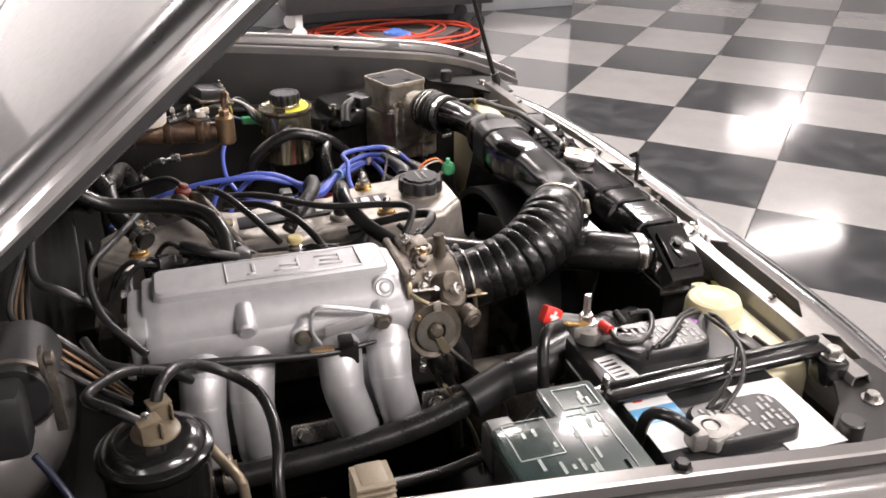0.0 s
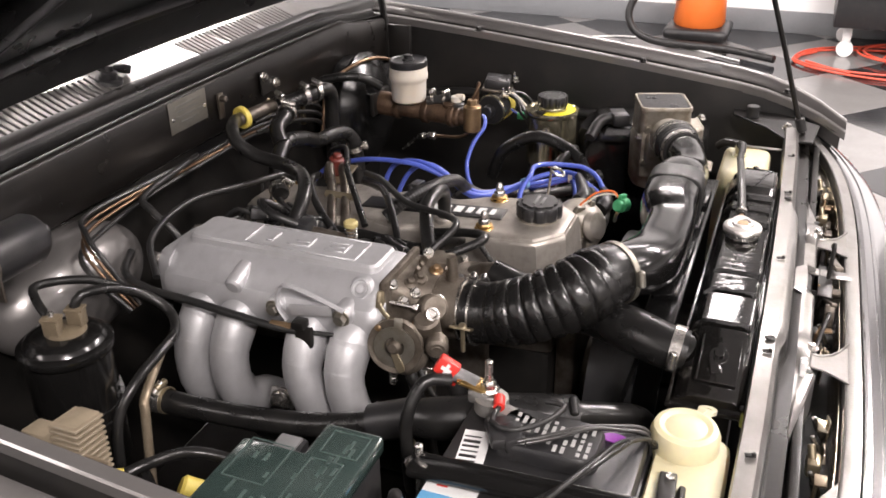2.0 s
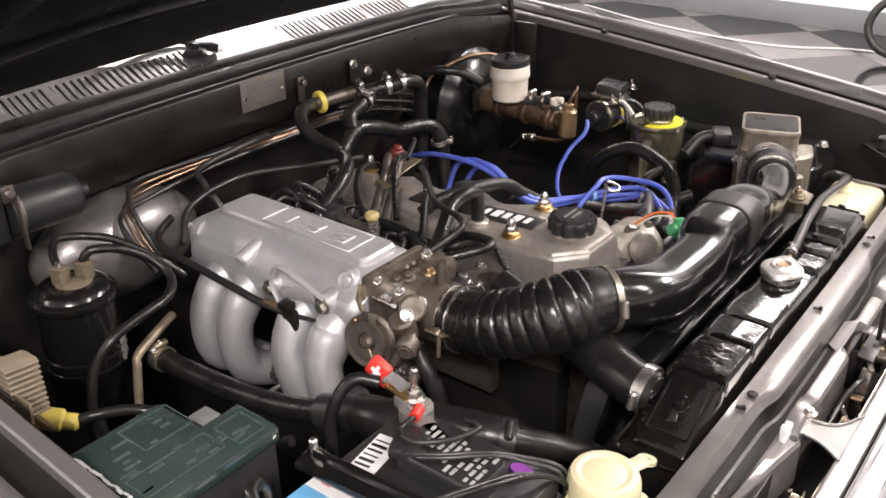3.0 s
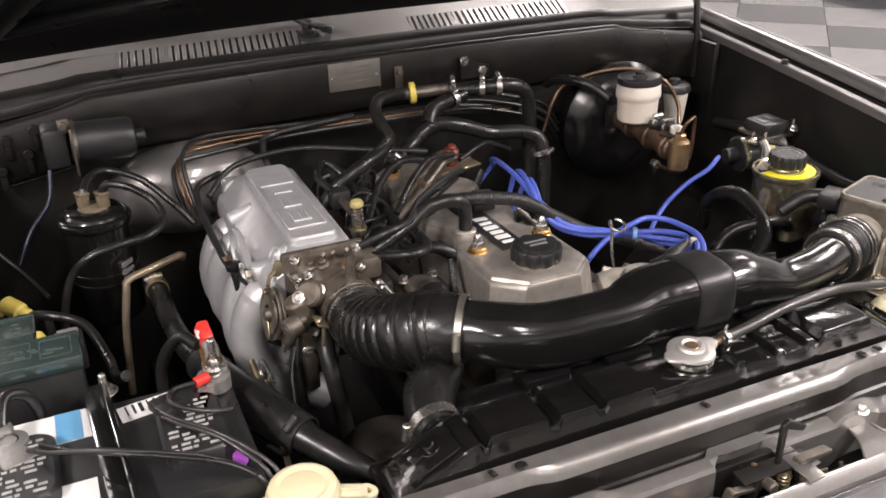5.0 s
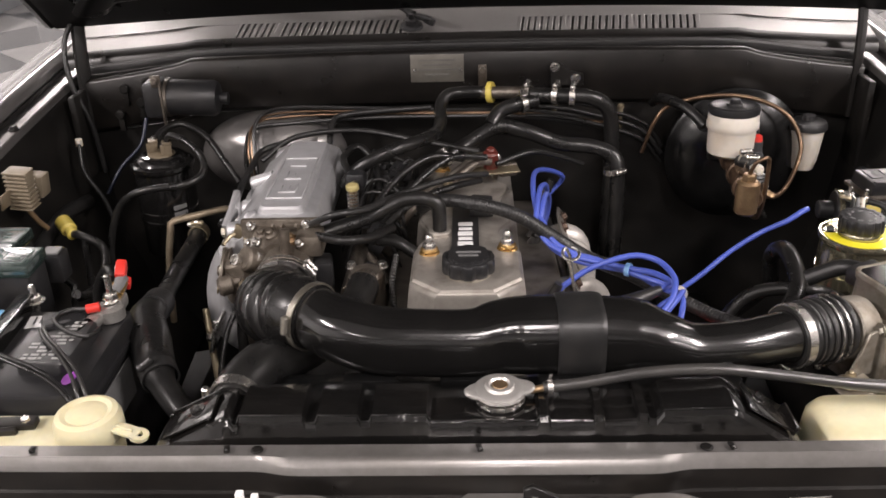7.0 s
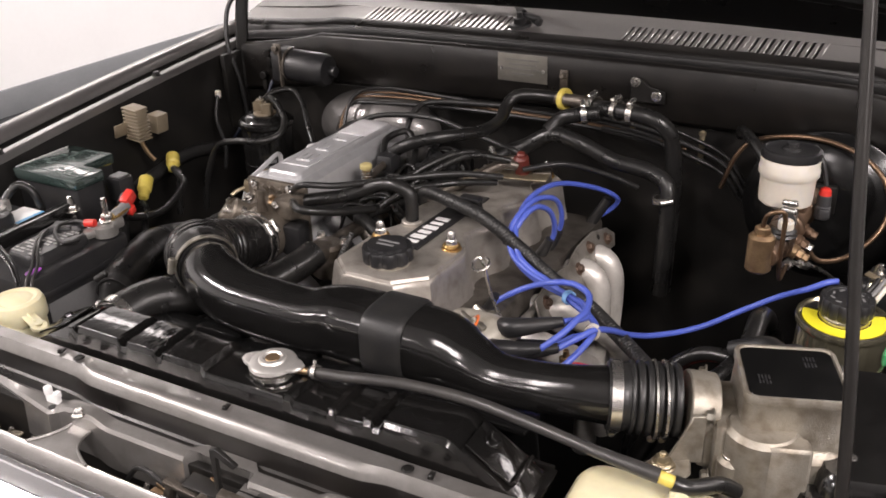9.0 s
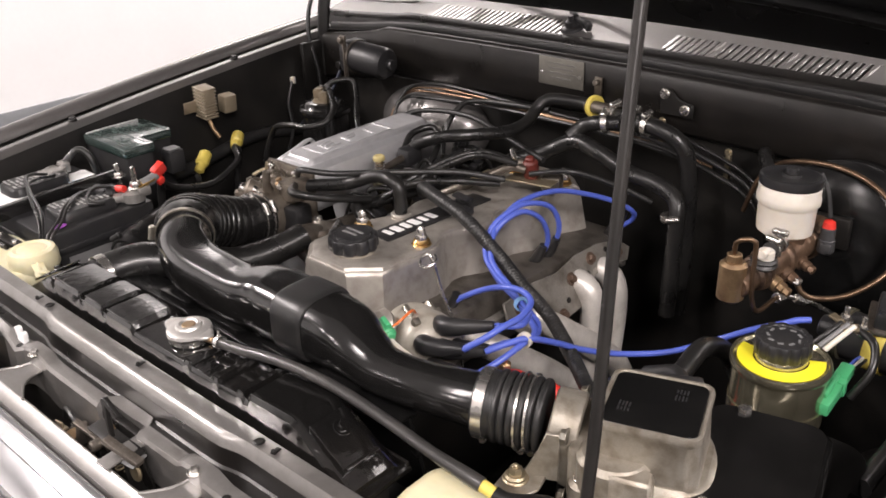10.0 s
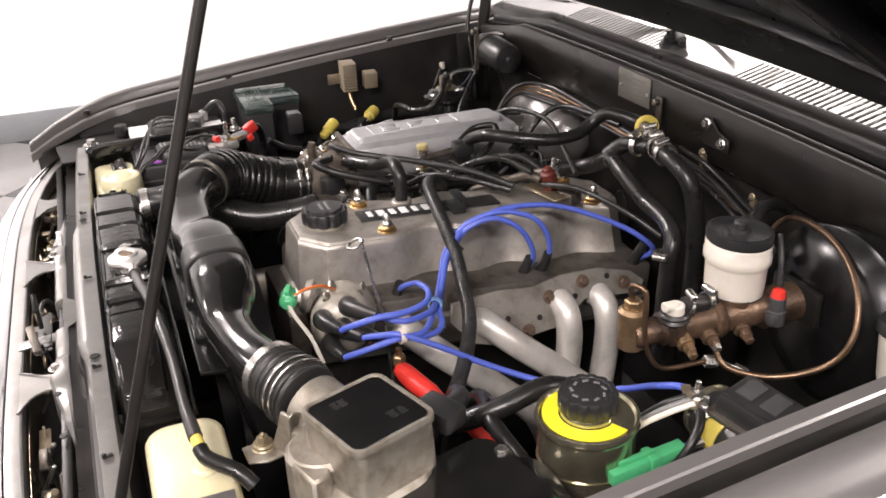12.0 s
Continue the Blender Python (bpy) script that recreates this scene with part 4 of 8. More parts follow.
# ---- intake pipe from the air flow meter to the throttle body ----
pipe = thing("intake_pipe", "gloss black moulded intake pipe over the radiator", "intake pipe", (0.1, 0.1, 0.95))
part("pipe", duct([(-0.162, 0.131, 1.012, 0.033, 0.033, 2.0), (-0.132, 0.110, 1.009, 0.033, 0.032, 2.6), (-0.090, 0.098, 1.003, 0.031, 0.031, 3.4), (-0.040, 0.095, 1.001, 0.030, 0.031, 3.6), (0.008, 0.095, 1.001, 0.030, 0.031, 3.6), (0.036, 0.102, 1.003, 0.034, 0.034, 3.4), (0.062, 0.106, 1.003, 0.0375, 0.036, 3.2), (0.120, 0.106, 1.003, 0.0375, 0.036, 3.0), (0.170, 0.105, 1.002, 0.0365, 0.035, 2.6),
                    (0.198, 0.100, 0.998, 0.0315, 0.030, 2.2), (0.232, 0.098, 0.990, 0.0265, 0.0255, 2.0), (0.280, 0.104, 0.989, 0.0250, 0.0248, 2.0), (0.315, 0.114, 0.988, 0.0265, 0.0265, 2.0), (0.346, 0.127, 0.985, 0.029, 0.029, 2.0)]), BLACKGLOSS, pipe, "", 60)
part("sleeve", duct([(0.092, 0.106, 1.003, 0.0378, 0.0362, 3.6), (0.096, 0.106, 1.003, 0.0392, 0.0376, 3.6), (0.128, 0.106, 1.003, 0.0394, 0.0378, 3.6), (0.136, 0.106, 1.003, 0.0390, 0.0374, 3.6), (0.140, 0.106, 1.003, 0.0376, 0.0360, 3.6)], 44, 4), RUBBER, pipe, "matt black rubber sleeve")
part("bellows", tube([(-0.228, 0.302, 0.962), (-0.231, 0.262, 0.967), (-0.230, 0.215, 0.982), (-0.212, 0.170, 1.001), (-0.184, 0.146, 1.011), (-0.160, 0.1295, 1.012)], [0.0370, 0.0365, 0.0385, 0.0410, 0.0395, 0.0352], 36, 0.003, rib=(0.0150, 0.0017), env=lambda f: 1.0 if 0.30 < f < 0.84 else (0.35 if 0.20 < f <= 0.30 else 0.06)), BELLOWS, pipe, "gloss black corrugated rubber bellows")
part("clamp", band((-0.168, 0.134, 1.0122), (-0.154, 0.1245, 1.0120), 0.0362, 0.0072, (-0.7, -0.6, 0.2)), CLAMPSTEEL, pipe, "worm-drive hose clamp")
for y in (0.292, 0.279):
    part("clamp", band((-0.2285, y, 0.9633), (-0.2285, y + 0.01, 0.9623), 0.0385, 0.0022, (0.8, 0, 0.6)), STEEL, pipe, "thin wire clamp")
part("clamp_screw", join(box(0.014, 0.026, 0.003, at(-0.276, 0.283, 0.968, 0, 25, 0), 0.001), cyl(0.005, 0.006, at(-0.277, 0.281, 0.969, 0, -25, 0), 12), rod((-0.272, 0.283, 0.966), (-0.276, 0.281, 0.936), 0.0028, 8)), DULLZINC, pipe, "wire clamp plate and screw")
boot = part("boot", tube([(0.336, 0.1235, 0.9852), (0.362, 0.1342, 0.9840), (0.398, 0.1485, 0.982)], 0.0328, 32, 0.002, rib=(0.0085, 0.0028), env=lambda f: 1.0 if f > 0.30 else 0.1), RUBBER, pipe, "ribbed rubber boot at the air flow meter")
part("clamp", band((0.338, 0.1243, 0.9850), (0.350, 0.1292, 0.9845), 0.0334, 0.010, (0, 0, -1)), STEEL, pipe, "bright worm-drive clamp")
for k in range(2):
    part("clamp", band((0.376 + 0.009 * k, 0.1398 + 0.0035 * k, 0.983), (0.386 + 0.009 * k, 0.1437 + 0.0035 * k, 0.983), 0.0362, 0.0022, (0, 0, -1)), STEEL, pipe, "thin wire clamp")

# ---- air flow meter and air cleaner ----
AF = at(0.490, 0.184, 0, 0, 0, 19)
afm = thing("air_flow_meter", "cast aluminium air flow meter with a black lid label", "air flow meter", (0.49, 0.184, 0.86))
def around(w, h, r, z, dx=0.0, dy=0.0):
    return [AF @ Vector((x + dx, y + dy, z)) for x, y in rounded(w, h, r)]
part("body", loft([around(0.108, 0.100, 0.040, 0.868, 0.006, -0.004), around(0.114, 0.106, 0.044, 0.874, 0.006, -0.004), around(0.116, 0.108, 0.044, 0.952, 0.006, -0.004), around(0.113, 0.105, 0.043, 0.959, 0.006, -0.004), around(0.106, 0.098, 0.038, 0.962, 0.004, -0.003), around(0.100, 0.094, 0.026, 0.967, 0.002, 0)]), METERCAST, afm)
cover = part("cover", loft([around(0.094, 0.091, 0.013, 0.960), around(0.092, 0.090, 0.013, 0.985), around(0.0895, 0.0875, 0.012, 1.010), around(0.0925, 0.0905, 0.012, 1.0120), around(0.0930, 0.0910, 0.012, 1.0170), around(0.0915, 0.0895, 0.0115, 1.0200), around(0.0860, 0.0840, 0.010, 1.0203), around(0.0845, 0.0825, 0.010, 1.0185)]), METERCAST, afm)
part("lid_label", prism(rounded(0.083, 0.081, 0.009), 1.0175, 1.0193, AF, 0.0004, 1), DEEPBLACK, cover, "black plastic lid panel")
random.seed(12)
for r in range(4):
    for c, w in ((-0.018, 0.006), (-0.010, 0.007), (0.014, 0.008), (0.024, 0.006)):
        part("print_bar", box(0.0016, w * random.uniform(0.7, 1.3), 0.0005, AF @ at(-0.030 + 0.0030 * r + (0.045 if c > 0 else 0), c, 1.0196), 0), BLACK, cover)
part("inlet_flange", join(box(0.012, 0.090, 0.086, AF @ at(-0.062, 0.0, 0.942), 0.008), cyl(0.034, 0.028, axis(AF @ Vector((-0.066, 0, 0.974)), AF @ Vector((-0.11, -0.004, 0.980))), 32), box(0.050, 0.072, 0.060, AF @ at(-0.058, 0.002, 0.955), 0.010)), METERCAST, afm)
for y, z in ((0.036, 0.990), (-0.036, 0.990), (0.038, 0.930), (-0.040, 0.925)):
    p = AF @ Vector((-0.069, y, z))
    part("flange_screw", hexbolt(axis(p, AF @ Vector((-0.2, y, z))), 0.0058, 0.007, 0.008), CLAMPSTEEL, afm)
for k in range(5):
    part("body_rib", box(0.005, 0.010, 0.070, AF @ at(-0.040 + 0.012 * k, -0.056, 0.906), 0.002), METERCAST, afm)
part("side_boss", cyl(0.014, 0.085, AF @ at(-0.050, -0.046, 0.870), 24, 0.004), METERCAST, afm)
part("side_boss", cyl(0.011, 0.080, AF @ at(0.052, -0.044, 0.870), 20, 0.004), METERCAST, afm)
for dx, dy in ((-0.060, 0.047), (-0.060, 0.030), (-0.052, -0.047), (0.052, -0.044)):
    part("bolt", hexbolt(AF @ at(dx, dy, 0.956 if dy < 0 else 0.971), 0.0055, 0.007, 0.008), STEEL, afm)
br = part("side_plate", join(prism([(-0.020, -0.016), (0.012, -0.020), (0.022, -0.004), (0.020, 0.018), (-0.004, 0.022), (-0.020, 0.010)], 0, 0.003, at(0.405, 0.098, 0.938, 0, -8, 10), 0.001, 1), prism([(0, 0), (0.034, 0), (0.034, 0.052), (0.022, 0.052), (0.014, 0.030)], -0.002, 0.002, at(0.400, 0.108, 0.940, 90, 0, 26), 0.0008, 1)), METERCAST, afm, "stained steel bracket with a folded tab")
part("bracket_bolt", join(cyl(0.0125, 0.0035, at(0.400, 0.099, 0.9405), 20), cyl(0.0105, 0.003, at(0.400, 0.099, 0.944), 20), hexbolt(at(0.400, 0.099, 0.9465), 0.0065, 0.008, 0.0095), rod((0.400, 0.099, 0.952), (0.400, 0.099, 0.958), 0.003, 8)), DULLZINC, br)
part("bulge", join(cyl(0.034, 0.118, AF @ at(-0.026, -0.036, 0.868), 36, 0.005), prism([(-0.060, -0.036), (-0.060, -0.02), (0.012, -0.05), (0.012, -0.070), (-0.026, -0.070)], 0.868, 0.984, AF, 0.003, 1)), METERCAST, afm, "rounded casting with a flat chamfered top")
conn = part("connector", box(0.045, 0.030, 0.022, AF @ at(0.010, 0.075, 0.985, 0, 0, 8), 0.004), BLACK, afm, "black wiring connector")
part("boot", tube([AF @ Vector((0.01, 0.088, 0.985)), AF @ Vector((0.0, 0.11, 0.98)), AF @ Vector((-0.03, 0.13, 0.96))], 0.010, 10), RUBBER, conn)
airbox = thing("air_cleaner", "black steel air cleaner box beside the fender", "air cleaner", (0.58, 0.20, 0.70))
part("housing", blob(0.575, 0.225, 0.130, 0.240, 0.03, [(0.70, 0.95, 0, 0), (0.715, 1, 0, 0), (0.925, 1, 0, 0), (0.940, 0.97, 0, 0)]), BLACKGLOSS, airbox)
part("lid", join(loft([[at(0.568, 0.222, 0, 0, 0, 14) @ Vector((x, y, z)) for x, y in rounded(w, h, 0.02)] for z, w, h in ((0.93, 0.122, 0.2), (0.955, 0.118, 0.19), (0.962, 0.108, 0.18))])), BLACKGLOSS, airbox)
for x, y in ((0.525, 0.30), (0.60, 0.125)):
    part("wing_bolt", hexbolt(at(x, y, 0.958), 0.007, 0.008, 0.010), STEEL, airbox)

# ---- power steering reservoir ----
PX, PY = 0.519, 0.394
ps = thing("power_steering_reservoir", "olive plated steering fluid can with black cap and yellow label", "fluid reservoir", (PX, PY, 0.86))
part("can", lathe([(0, 0.862), (0.040, 0.862), (0.0475, 0.87), (0.0475, 0.963), (0.0505, 0.966), (0.0515, 0.970), (0.0505, 0.974), (0.0475, 0.974), (0.045, 0.971), (0, 0.971)], at(PX, PY, 0), 40), OLIVE, ps)
def ring_sector(r0, r1, a0, a1, z, m, n=36):
    rings = []
    for i in range(n + 1):
        a = a0 + (a1 - a0) * i / n
        rings.append([m @ Vector((r * math.cos(a), r * math.sin(a), h)) for r, h in ((r0, z), (r1, z), (r1, z + 0.001), (r0, z + 0.001))])
    return loft(rings)
part("label", ring_sector(0.028, 0.044, radians(172), radians(388), 0.9725, at(PX, PY, 0)), LABELYEL, ps, "bright yellow ring label")
part("label_print", ring_sector(0.031, 0.041, radians(140), radians(166), 0.9735, at(PX, PY, 0), 8), BLACK, ps)
part("neck", lathe([(0.026, 0.970), (0.027, 0.976), (0.025, 0.980), (0.022, 0.984), (0, 0.984)], at(PX, PY, 0), 32), OLIVE, ps)
def scalloped(r, n, depth, z0, z1, m, top):
    ring = [(r - depth * (0.5 + 0.5 * math.cos(n * a)) ** 3) for a in [2 * math.pi * i / (n * 8) for i in range(n * 8)]]
    def lay(k, z):
        return [m @ Vector((q * k * math.cos(2 * math.pi * i / len(ring)), q * k * math.sin(2 * math.pi * i / len(ring)), z)) for i, q in enumerate(ring)]
    return loft([lay(0.97, z0), lay(1, z0 + 0.0015), lay(1, z1 - 0.003), lay(0.95, z1), lay(0.78, z1), lay(0.76, z1 + top), lay(0.3, z1 + top)])
pscap = part("cap", scalloped(0.0290, 14, 0.0022, 0.981, 1.000, at(PX, PY, 0), -0.001), BLACK, ps, "black scalloped filler cap", 30)
for k in range(9):
    part("cap_mark", box(0.0025, 0.006, 0.001, at(PX, PY, 0.9993) @ pose(0, 0, 0, 0, 0, 40 * k) @ pose(0.016, 0, 0, 0, 0, 20), 0), GREYPL, pscap)
part("strap", lathe([(0.0475, 0.905), (0.049, 0.905), (0.049, 0.925), (0.0475, 0.925), (0.0475, 0.905)], at(PX, PY, 0), 40), OLIVE, ps)
hose("steering_hose", [(0.448, 0.490, 0.850), (0.434, 0.462, 0.910), (0.430, 0.402, 0.946), (0.428, 0.346, 0.934), (0.41, 0.309, 0.915), (0.37, 0.285, 0.88), (0.33, 0.27, 0.80)], 0.0115, HOSE, "thick black power steering return hose")
hose("pressure_hose", [(0.49, 0.345, 0.90), (0.44, 0.33, 0.925), (0.37, 0.345, 0.91), (0.32, 0.33, 0.84), (0.30, 0.32, 0.70)], 0.009, HOSE, "black braided pressure hose")

# ---- ignition coil and igniter on the fender ----
coil = thing("ignition_coil", "black igniter and ignition coil on the inner fender", "ignition coil", (0.58, 0.52, 0.90))
IG = at(0.600, 0.530, 0.990, 6, 4, 14)
part("igniter", join(box(0.064, 0.050, 0.020, IG, 0.003), box(0.058, 0.008, 0.024, IG @ at(0, -0.020, 0), 0.002)), BLACK, coil)
for dx in (-0.015, 0.012):
    part("igniter_window", box(0.018, 0.026, 0.002, IG @ at(dx, 0.006, 0.0102), 0.0006), DARKPLATE, coil)
part("igniter_base", box(0.078, 0.060, 0.006, IG @ at(0, 0, -0.012), 0.002), ALUDIRTY, coil)
part("coil_body", cyl(0.028, 0.085, axis((0.535, 0.525, 0.950), (0.63, 0.515, 0.950)), 28), BLACK, coil)
part("coil_strap", lathe([(0.0285, 0), (0.030, 0), (0.030, 0.020), (0.0285, 0.020), (0.0285, 0)], axis((0.572, 0.521, 0.950), (0.64, 0.513, 0.950)), 28), YELLOW, coil, "yellow plated strap")
part("coil_rim", lathe([(0.027, 0), (0.0305, 0.002), (0.0305, 0.007), (0.027, 0.009)], axis((0.537, 0.5248, 0.950), (0.63, 0.515, 0.950)), 28), OLIVE, coil)
part("coil_tower", cyl(0.013, 0.022, axis((0.535, 0.525, 0.950), (0.50, 0.528, 0.950)), 20), BLACK, coil)
for x, y, z in ((0.545, 0.500, 0.978), (0.566, 0.494, 0.975), (0.634, 0.505, 0.985)):
    part("bolt", join(hexbolt(at(x, y, z, 10, 0, 0), 0.006, 0.008, 0.009), rod((x, y, z), (x, y + 0.002, z + 0.018), 0.003, 8)), STEEL, coil)
part("terminal_lug", join(box(0.020, 0.012, 0.003, at(0.556, 0.486, 0.980, 10, 0, 40), 0.001), box(0.016, 0.010, 0.003, at(0.538, 0.494, 0.982, 0, 10, -20), 0.001)), DULLZINC, coil)
plug = thing("wiring_connector", "green plastic wiring connector with thin cables", "connector", (0.565, 0.43, 0.93))
GC = axis((0.5665, 0.392, 0.932), (0.5635, 0.480, 0.938))
part("shell", join(box(0.017, 0.015, 0.046, GC @ at(0, 0, 0.022), 0.002), box(0.021, 0.018, 0.010, GC @ at(0, 0, 0.046), 0.002), box(0.015, 0.013, 0.036, GC @ at(0, 0, 0.066), 0.002), box(0.004, 0.006, 0.040, GC @ at(0, 0.0095, 0.030), 0.001)), GREEN, plug)
for k, m in enumerate((BLUE, WHITEPL, BLACK)):
    part("cable", tube([(0.5625 + 0.004 * k, 0.473, 0.938), (0.568 + 0.004 * k, 0.490, 0.945), (0.580, 0.505 + 0.004 * k, 0.955), (0.60, 0.52, 0.96)], 0.0018, 6), m, plug)
for k, (dx, m) in enumerate(((0.0, GREYPL), (0.007, WHITEPL), (-0.007, RUBBER))):
    hose("igniter_cable", [(0.552 + dx, 0.488, 0.982), (0.545 + dx, 0.470, 0.975), (0.530 + dx, 0.450 - dx, 0.955), (0.520 + dx, 0.435, 0.935), (0.512 + dx, 0.43, 0.90), (0.50, 0.43, 0.84)], 0.0030, m, "thin braided cable hanging from the igniter", "cable")
hose("igniter_cable", [(0.566, 0.490, 0.978), (0.585, 0.475, 0.975), (0.592, 0.455, 0.955), (0.58, 0.44, 0.925)], 0.0045, HOSE, "black cable looping beside the coil", "cable")

# ---- brake booster and master cylinder ----
BX, BY, BZ = 0.452, 0.735, 0.950
boost = thing("brake_booster", "large black brake booster drum on the firewall", "brake booster", (BX, 0.8, BZ - 0.12))
part("drum", lathe([(0, 0.0), (0.05, 0.0), (0.080, 0.008), (0.102, 0.022), (0.110, 0.034), (0.115, 0.038), (0.115, 0.044), (0.111, 0.047), (0.107, 0.075), (0.09, 0.09), (0, 0.09)], axis((BX, BY - 0.012, BZ), (BX, BY + 0.1, BZ)), 48), DEEPBLACK, boost)
part("check_valve", join(cyl(0.012, 0.02, axis((0.385, 0.715, 1.02), (0.38, 0.69, 1.028)), 16)), BLACK, boost)
mc = thing("brake_master_cylinder", "rusty brown brake master cylinder with white fluid reservoir", "master cylinder", (0.42, 0.62, 0.95))
part("cylinder", lathe([(0, 0), (0.013, 0), (0.0155, 0.004), (0.0155, 0.03), (0.019, 0.034), (0.019, 0.165), (0.023, 0.17), (0.023, 0.22), (0, 0.22)], axis((0.413, 0.512, 0.972), (0.436, 0.75, 0.978)), 24), COPPERY, mc, "brown stained cast cylinder")
part("valve_body", join(cyl(0.0165, 0.052, at(0.405, 0.516, 0.950), 20, 0.004), cyl(0.010, 0.012, at(0.405, 0.516, 1.000), 6)), BRASS, mc, "brass proportioning valve")
part("flange", box(0.075, 0.010, 0.045, at(0.434, 0.718, 0.980), 0.006), INNER, mc)
for y, m, sides in ((0.565, BRASS, 6), (0.597, STEEL, 6), (0.64, COPPERY, 14)):
    union = part("fitting", join(rod((0.428, y, 0.968), (0.445, y - 0.003, 0.962), 0.0098, 14), rod((0.440, y, 0.964), (0.453, y - 0.003, 0.959), 0.0070, sides)), COPPERY if m is not BRASS else m, mc)
    part("line_nut", rod((0.452, y - 0.003, 0.9592), (0.460, y - 0.004, 0.9570), 0.0056, 6), m, union)
for y in (0.552, 0.606, 0.668):
    part("cast_collar", lathe([(0.0188, 0), (0.0222, 0.003), (0.0228, 0.010), (0.0205, 0.014), (0.0188, 0.016)], axis((0.4165 + (y - 0.545) * 0.0966, y, 0.973), (0.436, 0.75, 0.978)), 24), COPPERY, mc)
for x, y in ((0.420, 0.565), (0.425, 0.640)):
    part("port_boss", cyl(0.0150, 0.020, at(x, y, 0.978), 20, 0.003), COPPERY, mc)
part("grommet", lathe([(0, 0), (0.0155, 0), (0.0175, 0.003), (0.0155, 0.0065), (0.0165, 0.009), (0.0140, 0.012), (0, 0.012)], at(0.425, 0.556, 0.985), 22), RUBBER, mc, "black rubber grommet")
RX, RY = 0.411, 0.645
OVAL = at(RX, RY, 0) @ Matrix.Diagonal((1, 0.90, 1, 1))
res = part("reservoir", lathe([(0, 0.994), (0.028, 0.994), (0.0345, 0.999), (0.0355, 1.008), (0.0362, 1.034), (0.0370, 1.036), (0.0395, 1.039), (0.0397, 1.047), (0.0385, 1.050), (0.0385, 1.060), (0.034, 1.065), (0, 1.065)], OVAL, 44), WHITEPL, mc, "yellowed white plastic fluid reservoir")
part("cap", lathe([(0, 1.076), (0.012, 1.076), (0.0125, 1.0725), (0.030, 1.072), (0.035, 1.0745), (0.0385, 1.073), (0.0392, 1.068), (0.0385, 1.062), (0, 1.062)], OVAL, 44), BLACK, res, "black screw cap")
part("cap_knob", cyl(0.008, 0.009, at(RX, RY, 1.074), 18), BLACK, res)
part("outlet_hose", tube([(0.418, 0.612, 0.995), (0.424, 0.59, 0.998), (0.427, 0.567, 1.004)], 0.0095, 12), RUBBER, mc)
for y in (0.603, 0.577):
    part("clip", band((0.4235 + (0.603 - y) * 0.12, y, 0.9985), (0.424, y - 0.01, 1.0), 0.0098, 0.006, (0, 0, 1)), STEEL, mc)
part("nipple", join(cyl(0.010, 0.018, at(0.427, 0.556, 0.990), 14), rod((0.427, 0.556, 1.006), (0.427, 0.54, 1.007), 0.006)), WHITEPL, mc)
red = thing("fluid_level_plug", "small grey sensor with a red cap beside the booster", "sensor plug", (0.46, 0.667, 0.97))
part("body", join(cyl(0.0105, 0.020, at(0.459, 0.667, 0.972), 18, 0.002), cyl(0.0092, 0.034, at(0.459, 0.667, 0.974), 18, 0.002), box(0.014, 0.010, 0.012, at(0.462, 0.660, 0.982), 0.002)), DARKPLATE, red)
part("cap", lathe([(0, 0.010), (0.004, 0.010), (0.0072, 0.0075), (0.0085, 0), (0, 0)], at(0.459, 0.667, 1.007), 18), RED, red, "red sensor cap")
part("lead", tube([(0.459, 0.667, 1.02), (0.450, 0.672, 1.05), (0.435, 0.68, 1.07)], 0.003, 8), BLACK, red)
clutch = thing("clutch_reservoir", "small translucent clutch fluid reservoir with black cap", "fluid reservoir", (0.565, 0.745, 0.93))
part("cup", lathe([(0, 0.93), (0.018, 0.93), (0.022, 0.945), (0.027, 0.995), (0.027, 1.003), (0, 1.003)], at(0.565, 0.745, 0), 30), WHITEPL, clutch)
part("cap", lathe([(0, 1.022), (0.010, 1.022), (0.011, 1.014), (0.028, 1.012), (0.031, 1.006), (0.031, 1.0), (0, 1.0)], at(0.565, 0.745, 0), 30), BLACK, clutch)
for i, pts in enumerate(([(0.452, 0.592, 0.962), (0.468, 0.598, 0.940), (0.500, 0.635, 0.935), (0.530, 0.678, 0.955), (0.540, 0.698, 0.990), (0.520, 0.715, 1.030), (0.474, 0.734, 1.053), (0.413, 0.752, 1.056), (0.345, 0.775, 1.035), (0.318, 0.775, 1.005), (0.300, 0.775, 0.95)],
                         [(0.405, 0.516, 1.010), (0.408, 0.508, 1.030), (0.420, 0.508, 1.038), (0.429, 0.514, 1.034), (0.430, 0.515, 1.015), (0.430, 0.515, 0.994)],
                         [(0.430, 0.515, 0.994), (0.430, 0.517, 0.975), (0.430, 0.522, 0.956), (0.430, 0.534, 0.936), (0.430, 0.552, 0.927), (0.430, 0.575, 0.925), (0.430, 0.609, 0.923)],
                         [(0.430, 0.609, 0.923), (0.445, 0.632, 0.915), (0.470, 0.655, 0.900), (0.50, 0.70, 0.86)])):
    hose("brake_line", pts, 0.0030 if i else 0.0036, PIPE if i < 3 else STEEL, "copper coloured brake line round the booster" if i == 0 else "thin bent metal brake line", "brake line")
part("line_fitting", join(rod((0.430, 0.600, 0.923), (0.433, 0.616, 0.921), 0.0075, 6), rod((0.444, 0.630, 0.9155), (0.455, 0.642, 0.909), 0.0065, 6)), STEEL, mc)
